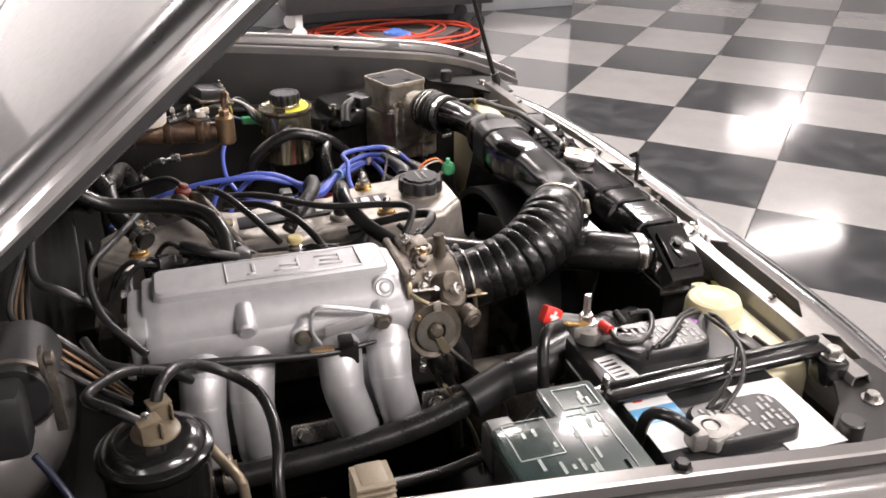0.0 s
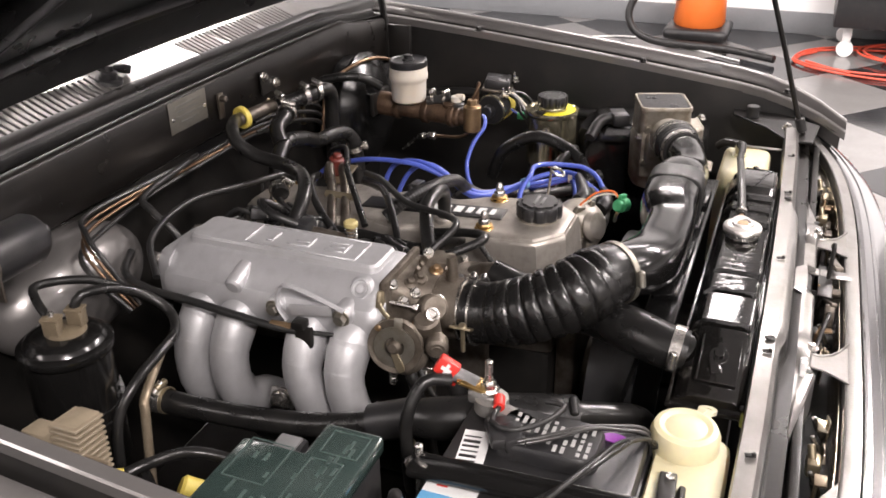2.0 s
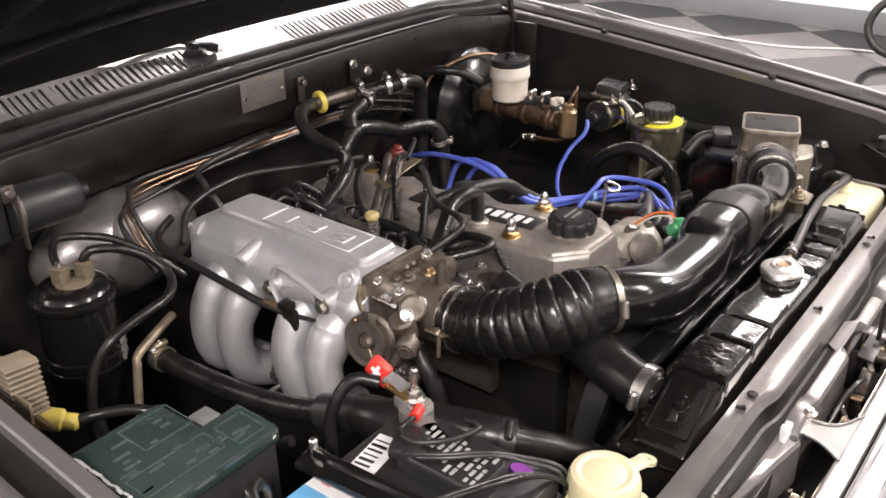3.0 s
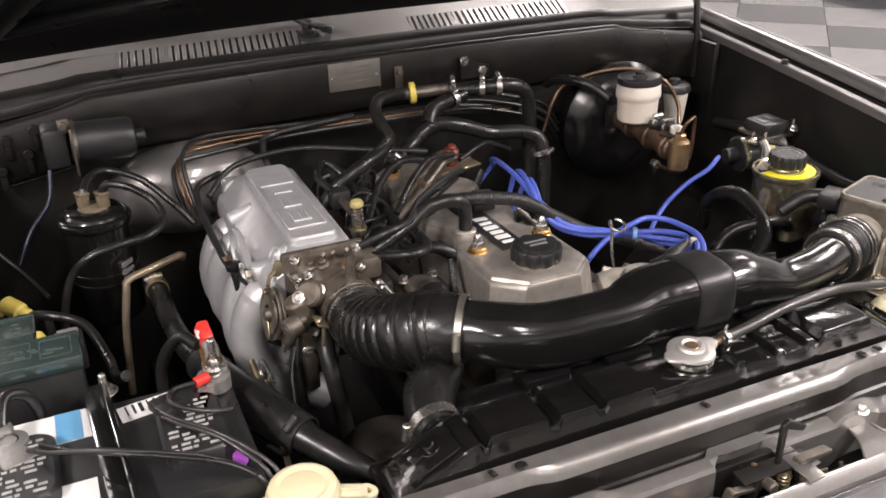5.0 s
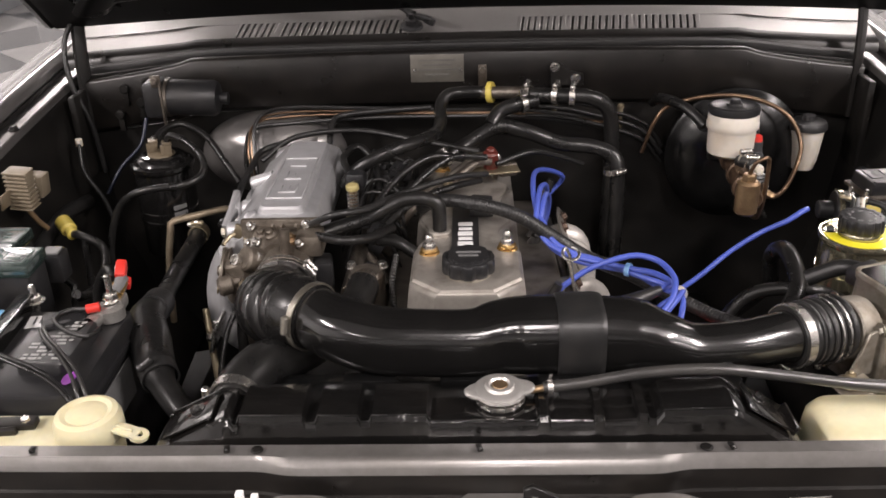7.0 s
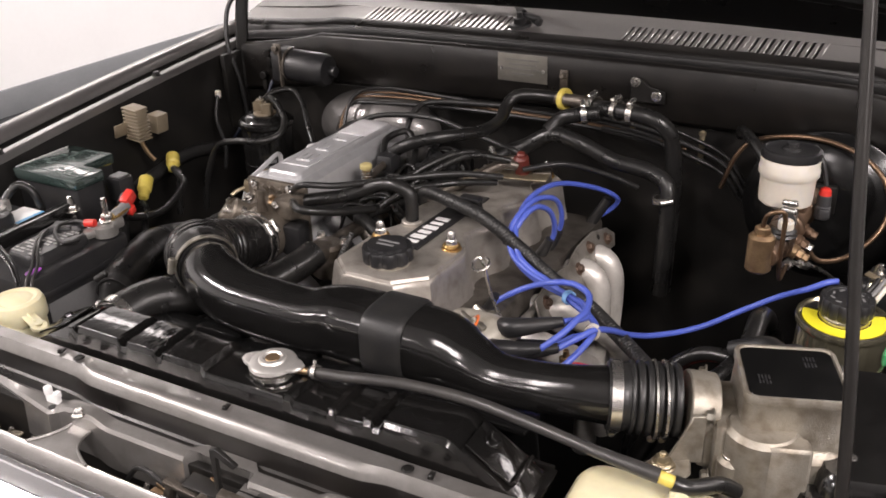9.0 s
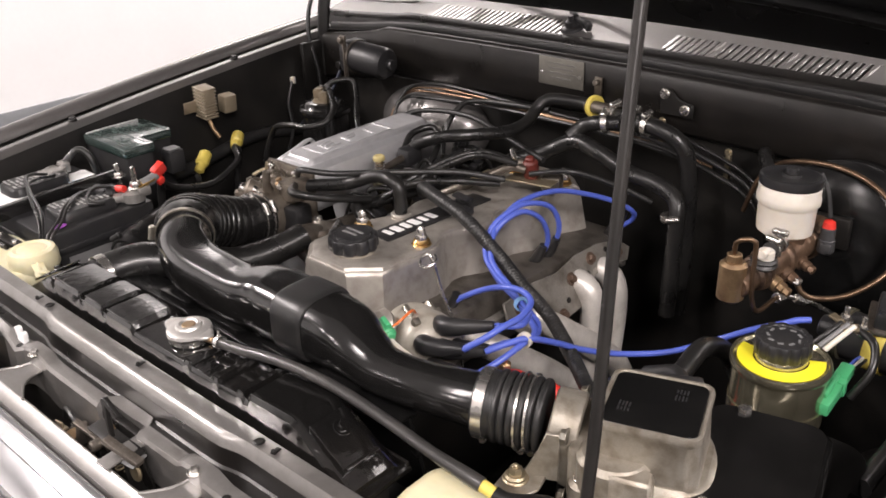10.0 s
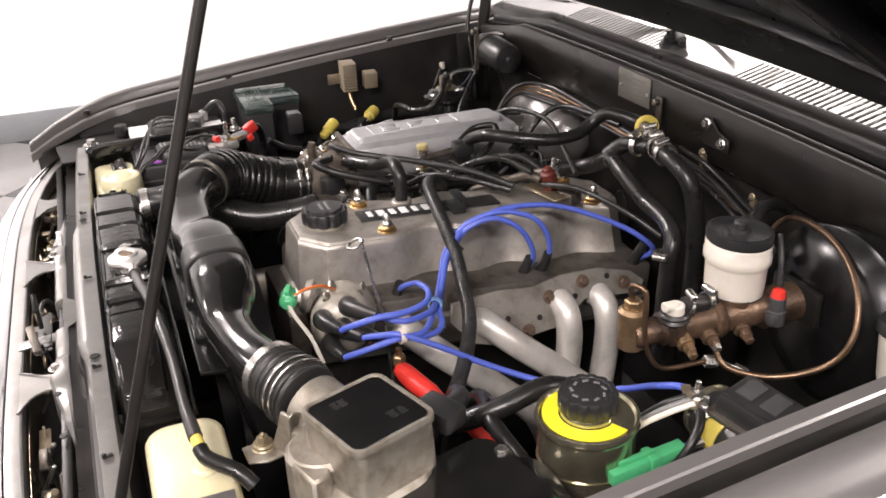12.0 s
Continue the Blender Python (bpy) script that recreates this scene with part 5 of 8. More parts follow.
hose("booster_vacuum_hose", [(0.380, 0.688, 1.026), (0.357, 0.712, 1.046), (0.336, 0.740, 1.052), (0.322, 0.775, 1.046), (0.318, 0.799, 1.032)], 0.0085, HOSE, "black vacuum hose to the brake booster")


# ---- engine ----
def deck(y):
    """Height of the valve cover's top along the tilted engine."""
    return 0.990 - 0.055 * (y - 0.23)


engine = thing("engine", "four-cylinder engine with cast aluminium valve cover", "engine", (0.0, 0.45, 0.52))
part("block", box(0.20, 0.50, 0.28, at(-0.005, 0.47, 0.70), 0.012), INNER, engine)
part("cylinder_head", box(0.235, 0.51, 0.085, at(0.012, 0.475, 0.862, -4.5, 0, 0), 0.008), HEADGREY, engine)


def cover_ring(wx, y0, y1, cut, dz, deep=1.0):
    pts = [(-wx + cut, y0), (wx - cut, y0), (wx, y0 + cut)]
    n = 24
    for i in range(1, n):
        y = y0 + cut + (y1 - y0 - 2 * cut) * i / n
        wave = 0.5 - 0.5 * math.cos(2 * math.pi * min(max((y - 0.35) / 0.115, 0), 3))
        pts.append((wx - (0.024 * deep * wave if 0.35 < y < 0.695 else 0.0), y))
    pts += [(wx, y1 - cut), (wx - cut, y1), (-wx + cut, y1), (-wx, y1 - cut)]
    for i in range(1, n):
        y = y1 - cut - (y1 - y0 - 2 * cut) * i / n
        wave = 0.5 - 0.5 * math.cos(2 * math.pi * min(max((y - 0.35) / 0.115, 0), 3))
        pts.append((-wx + (0.016 * deep * wave if 0.35 < y < 0.695 else 0.0), y))
    pts.append((-wx, y0 + cut))
    return [(x, y, deck(y) + dz) for x, y in pts]


vc = part("valve_cover", loft([cover_ring(0.084, 0.212, 0.735, 0.03, -0.098, 0.0), cover_ring(0.086, 0.210, 0.737, 0.03, -0.094, 0.0), cover_ring(0.086, 0.210, 0.737, 0.03, -0.086, 0.0), cover_ring(0.083, 0.213, 0.734, 0.03, -0.0825, 0.1), cover_ring(0.079, 0.216, 0.730, 0.031, -0.080, 0.55), cover_ring(0.076, 0.219, 0.727, 0.031, -0.060), cover_ring(0.070, 0.2235, 0.722, 0.032, -0.012),
                               cover_ring(0.0692, 0.2240, 0.7213, 0.033, -0.0075), cover_ring(0.0675, 0.2255, 0.720, 0.0333, -0.0055), cover_ring(0.0665, 0.2265, 0.719, 0.0336, -0.0055), cover_ring(0.0650, 0.228, 0.7175, 0.034, -0.0020), cover_ring(0.062, 0.231, 0.7145, 0.035, -0.0003), cover_ring(0.056, 0.236, 0.708, 0.036, 0.0)]), ALU, engine, "grey cast aluminium valve cover", 35)
part("top_strip", box(0.036, 0.215, 0.004, at(-0.002, 0.428, deck(0.428) + 0.001, -3.1, 0, 0), 0.001), BLACK, vc, "black painted name strip")
for k, (w, h) in enumerate(((0.018, 0.0075), (0.020, 0.0115), (0.018, 0.0090), (0.020, 0.0115), (0.018, 0.0075), (0.020, 0.0100))):
    y = 0.338 + 0.0170 * k
    part("raised_mark", box(w, h, 0.0016, at(-0.002, y, deck(y) + 0.0035, -3.1, 0, 0), 0.0005, 1), WHITE, vc)
part("oil_neck", cyl(0.028, 0.012, at(0.002, 0.272, deck(0.272) - 0.004), 32), PALECAP, vc)
oil = part("oil_cap", scalloped(0.0325, 10, 0.0030, deck(0.272) + 0.005, deck(0.272) + 0.023, at(0.002, 0.272, 0), 0.003), BLACK, vc, "black scalloped oil filler cap", 30)
part("cap_bar", box(0.030, 0.004, 0.0012, at(0.002, 0.276, deck(0.272) + 0.0265), 0.0005), GREYPL, oil)
part("cap_bar", box(0.024, 0.004, 0.0012, at(0.002, 0.267, deck(0.272) + 0.0265), 0.0005), GREYPL, oil)
for x, y in ((-0.048, 0.335), (0.052, 0.346), (-0.040, 0.668), (0.050, 0.672)):
    b = part("cover_nut", join(cyl(0.0135, 0.004, at(x, y, deck(y) - 0.002), 24), cyl(0.0115, 0.005, at(x, y, deck(y) + 0.002), 24)), ZINC, vc, "gold zinc sealing washer and nut")
    part("nut", join(hexbolt(at(x, y, deck(y) + 0.005), 0.0085, 0.009), lathe([(0, 0.012), (0.003, 0.012), (0.0055, 0.008), (0.006, 0), (0, 0)], at(x, y, deck(y) + 0.013), 14)), STEEL, b)
part("vent_flange", cyl(0.015, 0.008, at(-0.036, 0.398, deck(0.398) - 0.002), 20), ALU, vc)
part("front_cover", box(0.17, 0.03, 0.30, at(0.0, 0.205, 0.75), 0.01), ALUDIRTY, engine)
part("lifting_eye", prism([(-0.016, 0), (0.016, 0), (0.014, 0.035), (0.006, 0.05), (-0.006, 0.05), (-0.014, 0.035)], -0.0025, 0.0025, at(0.03, 0.735, deck(0.73) - 0.05, 90, 0, 20), 0.001, 1), INNER, engine)

# exhaust side
heads = thing("exhaust_header", "silver coated four-tube exhaust header", "exhaust header", (0.17, 0.5, 0.7))
part("flange", box(0.012, 0.46, 0.055, at(0.134, 0.475, 0.855, -4.5, 16, 0), 0.004), SHIELDGREY, heads)
for y, z in ((0.560, 0.866), (0.622, 0.862)):
    part("pipe", tube([(0.130, y, z), (0.158, y + 0.003, z + 0.006), (0.178, y + 0.004, z - 0.012), (0.182, y + 0.004, z - 0.06), (0.180, y - 0.006, z - 0.16), (0.178, y - 0.02, z - 0.30)], 0.0185, 18), HEADER, heads)
for y, z in ((0.330, 0.878), (0.435, 0.870)):
    part("pipe", tube([(0.130, y, z), (0.160, y + 0.008, z), (0.188, y + 0.045, z - 0.03), (0.205, y + 0.11, z - 0.085), (0.210, y + 0.17, z - 0.15), (0.205, y + 0.21, z - 0.26)], 0.0185, 18), HEADER, heads)
for y in (0.285, 0.385, 0.495, 0.55, 0.63, 0.70):
    part("stud", hexbolt(axis((0.140, y, 0.872 - 0.07 * (y - 0.3)), (0.2, y, 0.89 - 0.07 * (y - 0.3))), 0.007, 0.010, 0.010), STEEL, heads)
shield = thing("heat_shield", "grey dull metal plate above the exhaust ports", "heat shield", (0.13, 0.5, 0.88))
outline = [(0.40, 0.016), (0.47, 0.020), (0.52, 0.014), (0.57, 0.022), (0.63, 0.020), (0.68, 0.006), (0.70, -0.012), (0.685, -0.028), (0.60, -0.020), (0.575, -0.036), (0.545, -0.050), (0.46, -0.056), (0.42, -0.044), (0.395, -0.010)]
part("plate", prism([(y, z) for y, z in outline], 0, 0.004, Matrix(((0, -0.42, 0.907, 0.150), (1, 0, 0, 0), (0, 0.907, 0.42, 0.886), (0, 0, 0, 1))), 0.0012, 1), SHIELDGREY, shield)
for y, z in ((0.478, -0.022), (0.525, -0.030), (0.585, -0.012), (0.64, 0.006)):
    p = Vector((0.150 - 0.42 * z + 0.0037, y, 0.886 + 0.907 * z + 0.0017))
    part("plate_hole", cyl(0.0042, 0.0008, axis(p, p + Vector((0.907, 0, 0.42))), 12, 0), INNER, shield)
for y, z in ((0.425, 0.0), (0.455, -0.040), (0.505, -0.045), (0.545, -0.005), (0.60, 0.006), (0.665, -0.008)):
    p = Vector((0.150 - 0.42 * z + 0.0037, y, 0.886 + 0.907 * z + 0.0017))
    part("bolt", hexbolt(axis(p, p + Vector((0.907, 0, 0.42))), 0.0065, 0.007, 0.010), RUSTBOLT, shield)

dist = thing("distributor", "aluminium distributor with black cable boots", "distributor", (0.13, 0.25, 0.90))
DA, DB = Vector((0.100, 0.266, 0.902)), Vector((0.185, 0.236, 0.925))
DW = (DB - DA).normalized()
part("body", lathe([(0, -0.02), (0.028, -0.02), (0.032, 0.0), (0.042, 0.005), (0.043, 0.030), (0.041, 0.040), (0, 0.044)], axis(DA, DB), 32), PALECAP, dist)
part("cap", lathe([(0.041, 0.038), (0.0415, 0.052), (0.040, 0.066), (0.036, 0.076), (0.026, 0.083), (0.014, 0.086), (0, 0.087)], axis(DA, DB), 32), PALECAP, dist, "pale weathered distributor cap")
TOWERS = []
for a, b in (((0.178, 0.250, 0.950), (0.235, 0.272, 0.961)), ((0.182, 0.260, 0.917), (0.226, 0.273, 0.926)), ((0.186, 0.222, 0.908), (0.240, 0.226, 0.918)), ((0.180, 0.216, 0.940), (0.225, 0.228, 0.947)), ((0.190, 0.238, 0.928), (0.238, 0.251, 0.938))):
    a, b = Vector(a), Vector(b)
    out = (b - a).normalized()
    part("boot", tube([a - DW * 0.012, a, a + out * 0.016 + DW * 0.004, b], [0.0115, 0.0122, 0.0105, 0.0058], 14), BLACK, dist, "black rubber cable boot")
    TOWERS.append(b)
part("cap_clip", join(box(0.030, 0.008, 0.020, at(0.128, 0.244, 0.947, 20, 20, -20), 0.003), box(0.012, 0.010, 0.030, at(0.146, 0.232, 0.944, 0, 24, -20), 0.003)), CLAMPSTEEL, dist, "dull spring clip")
part("cap_clip", join(box(0.026, 0.007, 0.018, at(0.122, 0.283, 0.935, -30, 20, -20), 0.003), box(0.010, 0.010, 0.024, at(0.140, 0.276, 0.938, 0, 24, -20), 0.003)), CLAMPSTEEL, dist, "dull spring clip")
part("vacuum_can", lathe([(0, 0), (0.020, 0.0), (0.024, 0.006), (0.020, 0.014), (0, 0.016)], axis((0.11, 0.222, 0.935), (0.095, 0.18, 0.95)), 24), ALU, dist)
part("plug", join(cyl(0.011, 0.018, axis((0.138, 0.186, 0.962), (0.17, 0.175, 0.955)), 16, 0.002), cyl(0.0085, 0.030, axis((0.130, 0.189, 0.964), (0.17, 0.175, 0.955)), 14, 0.002), box(0.016, 0.006, 0.008, at(0.147, 0.184, 0.973, 0, 12, -20), 0.001)), GREEN, dist, "green wiring plug")
part("wire", tube([(0.149, 0.186, 0.962), (0.156, 0.197, 0.971), (0.147, 0.222, 0.969), (0.132, 0.243, 0.953)], 0.0014, 6), WHITEPL, dist)
part("wire", tube([(0.152, 0.180, 0.960), (0.170, 0.186, 0.945), (0.19, 0.198, 0.925), (0.215, 0.205, 0.90)], 0.0028, 6), WHITEPL, dist)
part("wire", tube([(0.150, 0.188, 0.964), (0.158, 0.20, 0.975), (0.150, 0.225, 0.972), (0.135, 0.245, 0.955)], 0.0016, 6), ORANGE, dist)

# blue ignition cables
UP = [(0.165, 0.380, 0.945), (0.141, 0.392, 0.947), (0.113, 0.408, 0.957), (0.099, 0.430, 0.976)]


def lifted(dx, dz):
    return [(x + dx, y, z + dz) for x, y, z in UP]


cables = ([TOWERS[0], (0.253, 0.298, 0.957), (0.238, 0.334, 0.951), (0.213, 0.354, 0.947)] + lifted(-0.003, 0.002) + [(0.098, 0.455, 0.995), (0.106, 0.50, 1.003), (0.118, 0.545, 0.985), (0.118, 0.565, 0.94), (0.095, 0.560, 0.890)],
          [TOWERS[1], (0.244, 0.280, 0.938), (0.262, 0.293, 0.941), (0.254, 0.328, 0.930), (0.238, 0.352, 0.929), (0.215, 0.358, 0.940)] + lifted(0.003, -0.005) + [(0.104, 0.450, 0.990), (0.112, 0.485, 0.998), (0.120, 0.520, 0.975), (0.116, 0.54, 0.93), (0.092, 0.532, 0.888)],
          [TOWERS[2], (0.257, 0.250, 0.932), (0.266, 0.285, 0.943), (0.256, 0.322, 0.938), (0.218, 0.350, 0.941)] + lifted(0.006, 0.003) + [(0.098, 0.448, 0.986), (0.095, 0.50, 1.002), (0.105, 0.58, 0.996), (0.135, 0.66, 0.965), (0.158, 0.70, 0.938), (0.150, 0.715, 0.915), (0.120, 0.705, 0.890)],
          [TOWERS[3], (0.243, 0.245, 0.961), (0.252, 0.268, 0.969), (0.254, 0.298, 0.969), (0.243, 0.331, 0.970), (0.219, 0.343, 0.972), (0.196, 0.340, 0.970), (0.163, 0.346, 0.954), (0.137, 0.342, 0.939), (0.114, 0.336, 0.921), (0.098, 0.335, 0.895)],
          [TOWERS[4], (0.254, 0.270, 0.945), (0.268, 0.291, 0.948), (0.276, 0.336, 0.924), (0.283, 0.385, 0.893), (0.304, 0.440, 0.868), (0.345, 0.492, 0.862), (0.392, 0.522, 0.884), (0.435, 0.525, 0.914), (0.468, 0.514, 0.938), (0.488, 0.520, 0.949), (0.500, 0.528, 0.950)])
for pts in cables:
    hose("ignition_cable", pts, 0.0039, BLUE, "blue silicone ignition cable", "cable", seg=10)
for end in ((0.095, 0.560, 0.890), (0.092, 0.532, 0.888), (0.120, 0.705, 0.890), (0.098, 0.335, 0.895)):
    single("spark_plug_boot", tube([(end[0] + 0.021, end[1] + 0.003, end[2] + 0.040), (end[0] + 0.013, end[1] + 0.002, end[2] + 0.022), end, (end[0] - 0.012, end[1], end[2] - 0.025)], [0.0062, 0.0082, 0.0088, 0.0095], 12), BLACK, "black rubber spark plug boot", "plug boot")
single("cable_tie", lathe([(0.0070, 0), (0.0095, 0), (0.0095, 0.007), (0.0070, 0.007), (0.0070, 0)], axis((0.264, 0.288, 0.9445), (0.262, 0.310, 0.943)), 14), WHITEPL, "cream plastic cable clip", "cable clip")
single("cable_tie", lathe([(0.0070, 0), (0.0092, 0), (0.0092, 0.006), (0.0070, 0.006), (0.0070, 0)], axis((0.213, 0.353, 0.945), (0.190, 0.367, 0.945)), 14), PALEBLUE, "pale blue plastic cable clip", "cable clip")
single("cable_tie", lathe([(0.011, 0), (0.014, 0), (0.014, 0.005), (0.011, 0.005), (0.011, 0)], axis((0.102, 0.425, 0.965), (0.100, 0.44, 0.98)), 14), BLACK, "black cable tie round the blue cables", "cable clip")

dip = thing("dipstick", "thin steel oil dipstick with a looped handle", "dipstick", (0.14, 0.30, 0.9))
part("stem", tube([(0.126, 0.290, 1.000), (0.132, 0.296, 0.96), (0.148, 0.305, 0.90), (0.155, 0.31, 0.80)], 0.0022, 8), STEEL, dip)
part("loop", tube([(0.126 + 0.010 * math.sin(a), 0.280 + 0.010 * math.cos(a), 1.008 + 0.004 * math.cos(a)) for a in [0.2 + i * 0.55 for i in range(11)]] + [(0.126, 0.290, 1.000)], 0.0020, 8), STEEL, dip)
redb = thing("starter_boot", "red rubber terminal boot beside the header", "terminal boot", (0.25, 0.305, 0.86))
part("boot", tube([(0.234, 0.295, 0.880), (0.244, 0.299, 0.878), (0.262, 0.306, 0.873), (0.284, 0.317, 0.867), (0.300, 0.326, 0.861)], [0.0095, 0.0125, 0.0132, 0.0125, 0.0085], 16), RED, redb)
part("stud", join(cyl(0.0085, 0.014, at(0.231, 0.296, 0.884), 6), cyl(0.004, 0.024, at(0.231, 0.296, 0.884), 10)), BRASS, redb)
part("cable", tube([(0.300, 0.326, 0.861), (0.322, 0.342, 0.855), (0.354, 0.350, 0.845), (0.392, 0.377, 0.825), (0.43, 0.40, 0.80)], 0.0085, 10), RED, redb)

# ---- intake manifold ----
manifold = thing("intake_manifold", "silver painted cast intake plenum with four curved runners", "intake manifold", (-0.26, 0.5, 0.8))
PL0, PL1 = 0.380, 0.660


def plen(y, k=1.0, lift=0.0):
    prof = [(-0.205, 0.948), (-0.196, 0.965), (-0.196, 0.998), (-0.202, 1.012), (-0.214, 1.018), (-0.276, 1.018), (-0.286, 1.014), (-0.300, 1.002), (-0.306, 0.996), (-0.316, 0.990), (-0.321, 0.978), (-0.321, 0.962), (-0.312, 0.946), (-0.29, 0.936), (-0.23, 0.934)]
    cx, cz = -0.258, 0.978
    return [(cx + (x - cx) * k, y, cz + (z - cz) * k + lift) for x, z in prof]


part("plenum", loft([plen(PL0 - 0.012, 0.80), plen(PL0 - 0.006, 0.93), plen(PL0 + 0.004, 0.99), plen(PL0 + 0.02), plen(PL1 - 0.02), plen(PL1 - 0.004, 0.99), plen(PL1, 0.95)]), SILVER, manifold, "", 35)
part("top_panel", loft([[(-0.246 + x, 0.518 + y, z) for x, y in rounded(w, h, 0.010)] for z, w, h in ((1.015, 0.064, 0.262), (1.024, 0.061, 0.259), (1.027, 0.056, 0.254))]), SILVER, manifold, "", 25)
strokes = [(0.0022, 0.150, -0.2705, 0.494), (0.0022, 0.150, -0.2220, 0.494), (0.048, 0.0022, -0.2462, 0.419), (0.048, 0.0022, -0.2462, 0.569)]
part("raised_frame", join(*[box(w, h, 0.0028, at(x, y, 1.0275), 0.0008, 1) for w, h, x, y in strokes]), SILVER, manifold, "raised cast frame round the letters")
letters = {"E": [(0.024, 0.0036, 0.0, 0.0), (0.0036, 0.026, -0.0105, 0.013), (0.0036, 0.023, 0.0, 0.0115), (0.0036, 0.028, 0.0105, 0.014)],
           "F": [(0.024, 0.0036, 0.0, 0.0), (0.0036, 0.028, -0.0105, 0.014), (0.0036, 0.021, 0.0, 0.0105)], "I": [(0.024, 0.0040, 0.0, 0.0), (0.0036, 0.010, -0.0105, 0.003)]}
for name, y in (("E", 0.440), ("F", 0.488), ("I", 0.538)):
    part("raised_letter", join(*[box(w, h, 0.0030, at(-0.2462 + dx, y + dy, 1.0276), 0.0008, 1) for w, h, dx, dy in letters[name]]), SILVER, manifold)
part("rear_cap", loft([[(-0.258 + x, y, 0.975 + z) for x, z in rounded(0.100 * k, 0.070 * k, 0.02 * k)] for y, k in ((0.658, 1.0), (0.672, 1.0), (0.676, 0.95))]), SILVER, manifold)
for dx, dz in ((-0.043, 0.026), (-0.043, -0.026), (0.043, 0.026), (0.043, -0.026)):
    part("cap_bolt", hexbolt(axis((-0.258 + dx, 0.676, 0.975 + dz), (-0.258 + dx, 0.8, 0.975 + dz)), 0.006, 0.008), STEEL, manifold)
for y, lean in ((0.612, 0.0), (0.561, -0.004), (0.464, -0.026), (0.408, -0.020)):
    pts = [(-0.285, y - 0.01, 0.958), (-0.318, y - 0.005, 0.950), (-0.338, y + lean * 0.15, 0.915), (-0.342, y + lean * 0.5, 0.880), (-0.334, y + lean * 0.85, 0.848), (-0.308, y + lean, 0.826), (-0.280, y + lean, 0.812), (-0.255, y + lean, 0.790)]
    part("runner", tube(pts, [0.0250, 0.0245, 0.0235, 0.0232, 0.0230, 0.023, 0.023, 0.023], 24, 0.012), SILVER, manifold)
    part("runner_collar", tube([pts[1], pts[2]], [0.0256, 0.0240], 24, 0.01), SILVER, manifold)
for y in (0.586, 0.428):
    part("runner_web", box(0.010, 0.018, 0.09, at(-0.322, y, 0.895), 0.004), SILVER, manifold)
part("manifold_flange", box(0.02, 0.40, 0.07, at(-0.13, 0.50, 0.83), 0.004), ALUDIRTY, manifold)
part("boss", join(cyl(0.011, 0.040, axis((-0.285, 0.556, 1.004), (-0.345, 0.556, 0.985)), 20, 0.003)), SILVER, manifold)
part("boss", cyl(0.0165, 0.018, axis((-0.281, 0.399, 0.997), (-0.315, 0.399, 1.020)), 28, 0.004), SILVER, manifold)
part("boss_plug", lathe([(0, 0.0035), (0.005, 0.0030), (0.007, 0.0005), (0.0095, 0.0010), (0.0105, 0.0035), (0.0115, 0.0005)], axis((-0.2955, 0.399, 1.0068), (-0.315, 0.399, 1.020)), 24), SILVER, manifold)
for y, z in ((0.498, 0.981), (0.410, 0.986)):
    part("boss", cyl(0.013, 0.026, axis((-0.30, y, z), (-0.345, y, z - 0.006)), 24, 0.003), SILVER, manifold)
    part("bolt", hexbolt(axis((-0.326, y, z - 0.003), (-0.40, y, z - 0.01)), 0.008, 0.008, 0.011), CLAMPSTEEL, manifold)
part("stay", join(tube([(-0.330, 0.480, 0.968), (-0.331, 0.490, 0.988), (-0.328, 0.487, 1.008), (-0.326, 0.475, 1.012), (-0.326, 0.44, 1.003), (-0.328, 0.405, 0.993)], 0.0045, 8, squash=0.5), box(0.004, 0.055, 0.014, at(-0.329, 0.448, 0.987, -10, 0, 0), 0.002)), SILVER, manifold, "pressed steel stay")
part("runner_bracket", join(box(0.006, 0.060, 0.034, at(-0.338, 0.338, 0.868, 0, 15, 0), 0.003), box(0.006, 0.130, 0.026, at(-0.322, 0.455, 0.846, 0, 15, 0), 0.003), box(0.006, 0.05, 0.022, at(-0.330, 0.385, 0.852, 0, 15, -8), 0.003)), STEEL, manifold, "bright steel support strap")
for y, z in ((0.505, 0.848), (0.445, 0.850)):
    part("bolt", hexbolt(axis((-0.326, y, z), (-0.40, y, z + 0.012)), 0.008, 0.008, 0.011), STEEL, manifold)
for y in (0.325, 0.352):
    part("bolt", hexbolt(axis((-0.341, y, 0.868), (-0.40, y, 0.878)), 0.007, 0.008, 0.010), STEEL, manifold)

tb = thing("throttle_assembly", "stained cast throttle body with linkage and return spring", "throttle body", (-0.24, 0.335, 0.92))
part("casting", join(loft([[(-0.236 + x, y, 0.968 + z) for x, z in rounded(w, h, r)] for y, w, h, r in ((0.368, 0.092, 0.086, 0.012), (0.352, 0.086, 0.080, 0.014), (0.338, 0.078, 0.076, 0.030), (0.326, 0.074, 0.074, 0.036))]),
                     cyl(0.0375, 0.05, axis((-0.230, 0.345, 0.964), (-0.229, 0.2, 0.964)), 32), box(0.035, 0.040, 0.030, at(-0.200, 0.342, 1.000), 0.006), cyl(0.015, 0.034, at(-0.286, 0.318, 0.953, 0, -18, 0), 20, 0.003), cyl(0.016, 0.030, axis((-0.262, 0.330, 0.978), (-0.282, 0.312, 0.992)), 20, 0.003)), DIRTYCAST, tb)
part("flange", box(0.105, 0.010, 0.095, at(-0.244, 0.372, 0.972), 0.008), DIRTYCAST, tb)
WA = axis((-0.312, 0.348, 0.954), (-0.354, 0.343, 0.962))
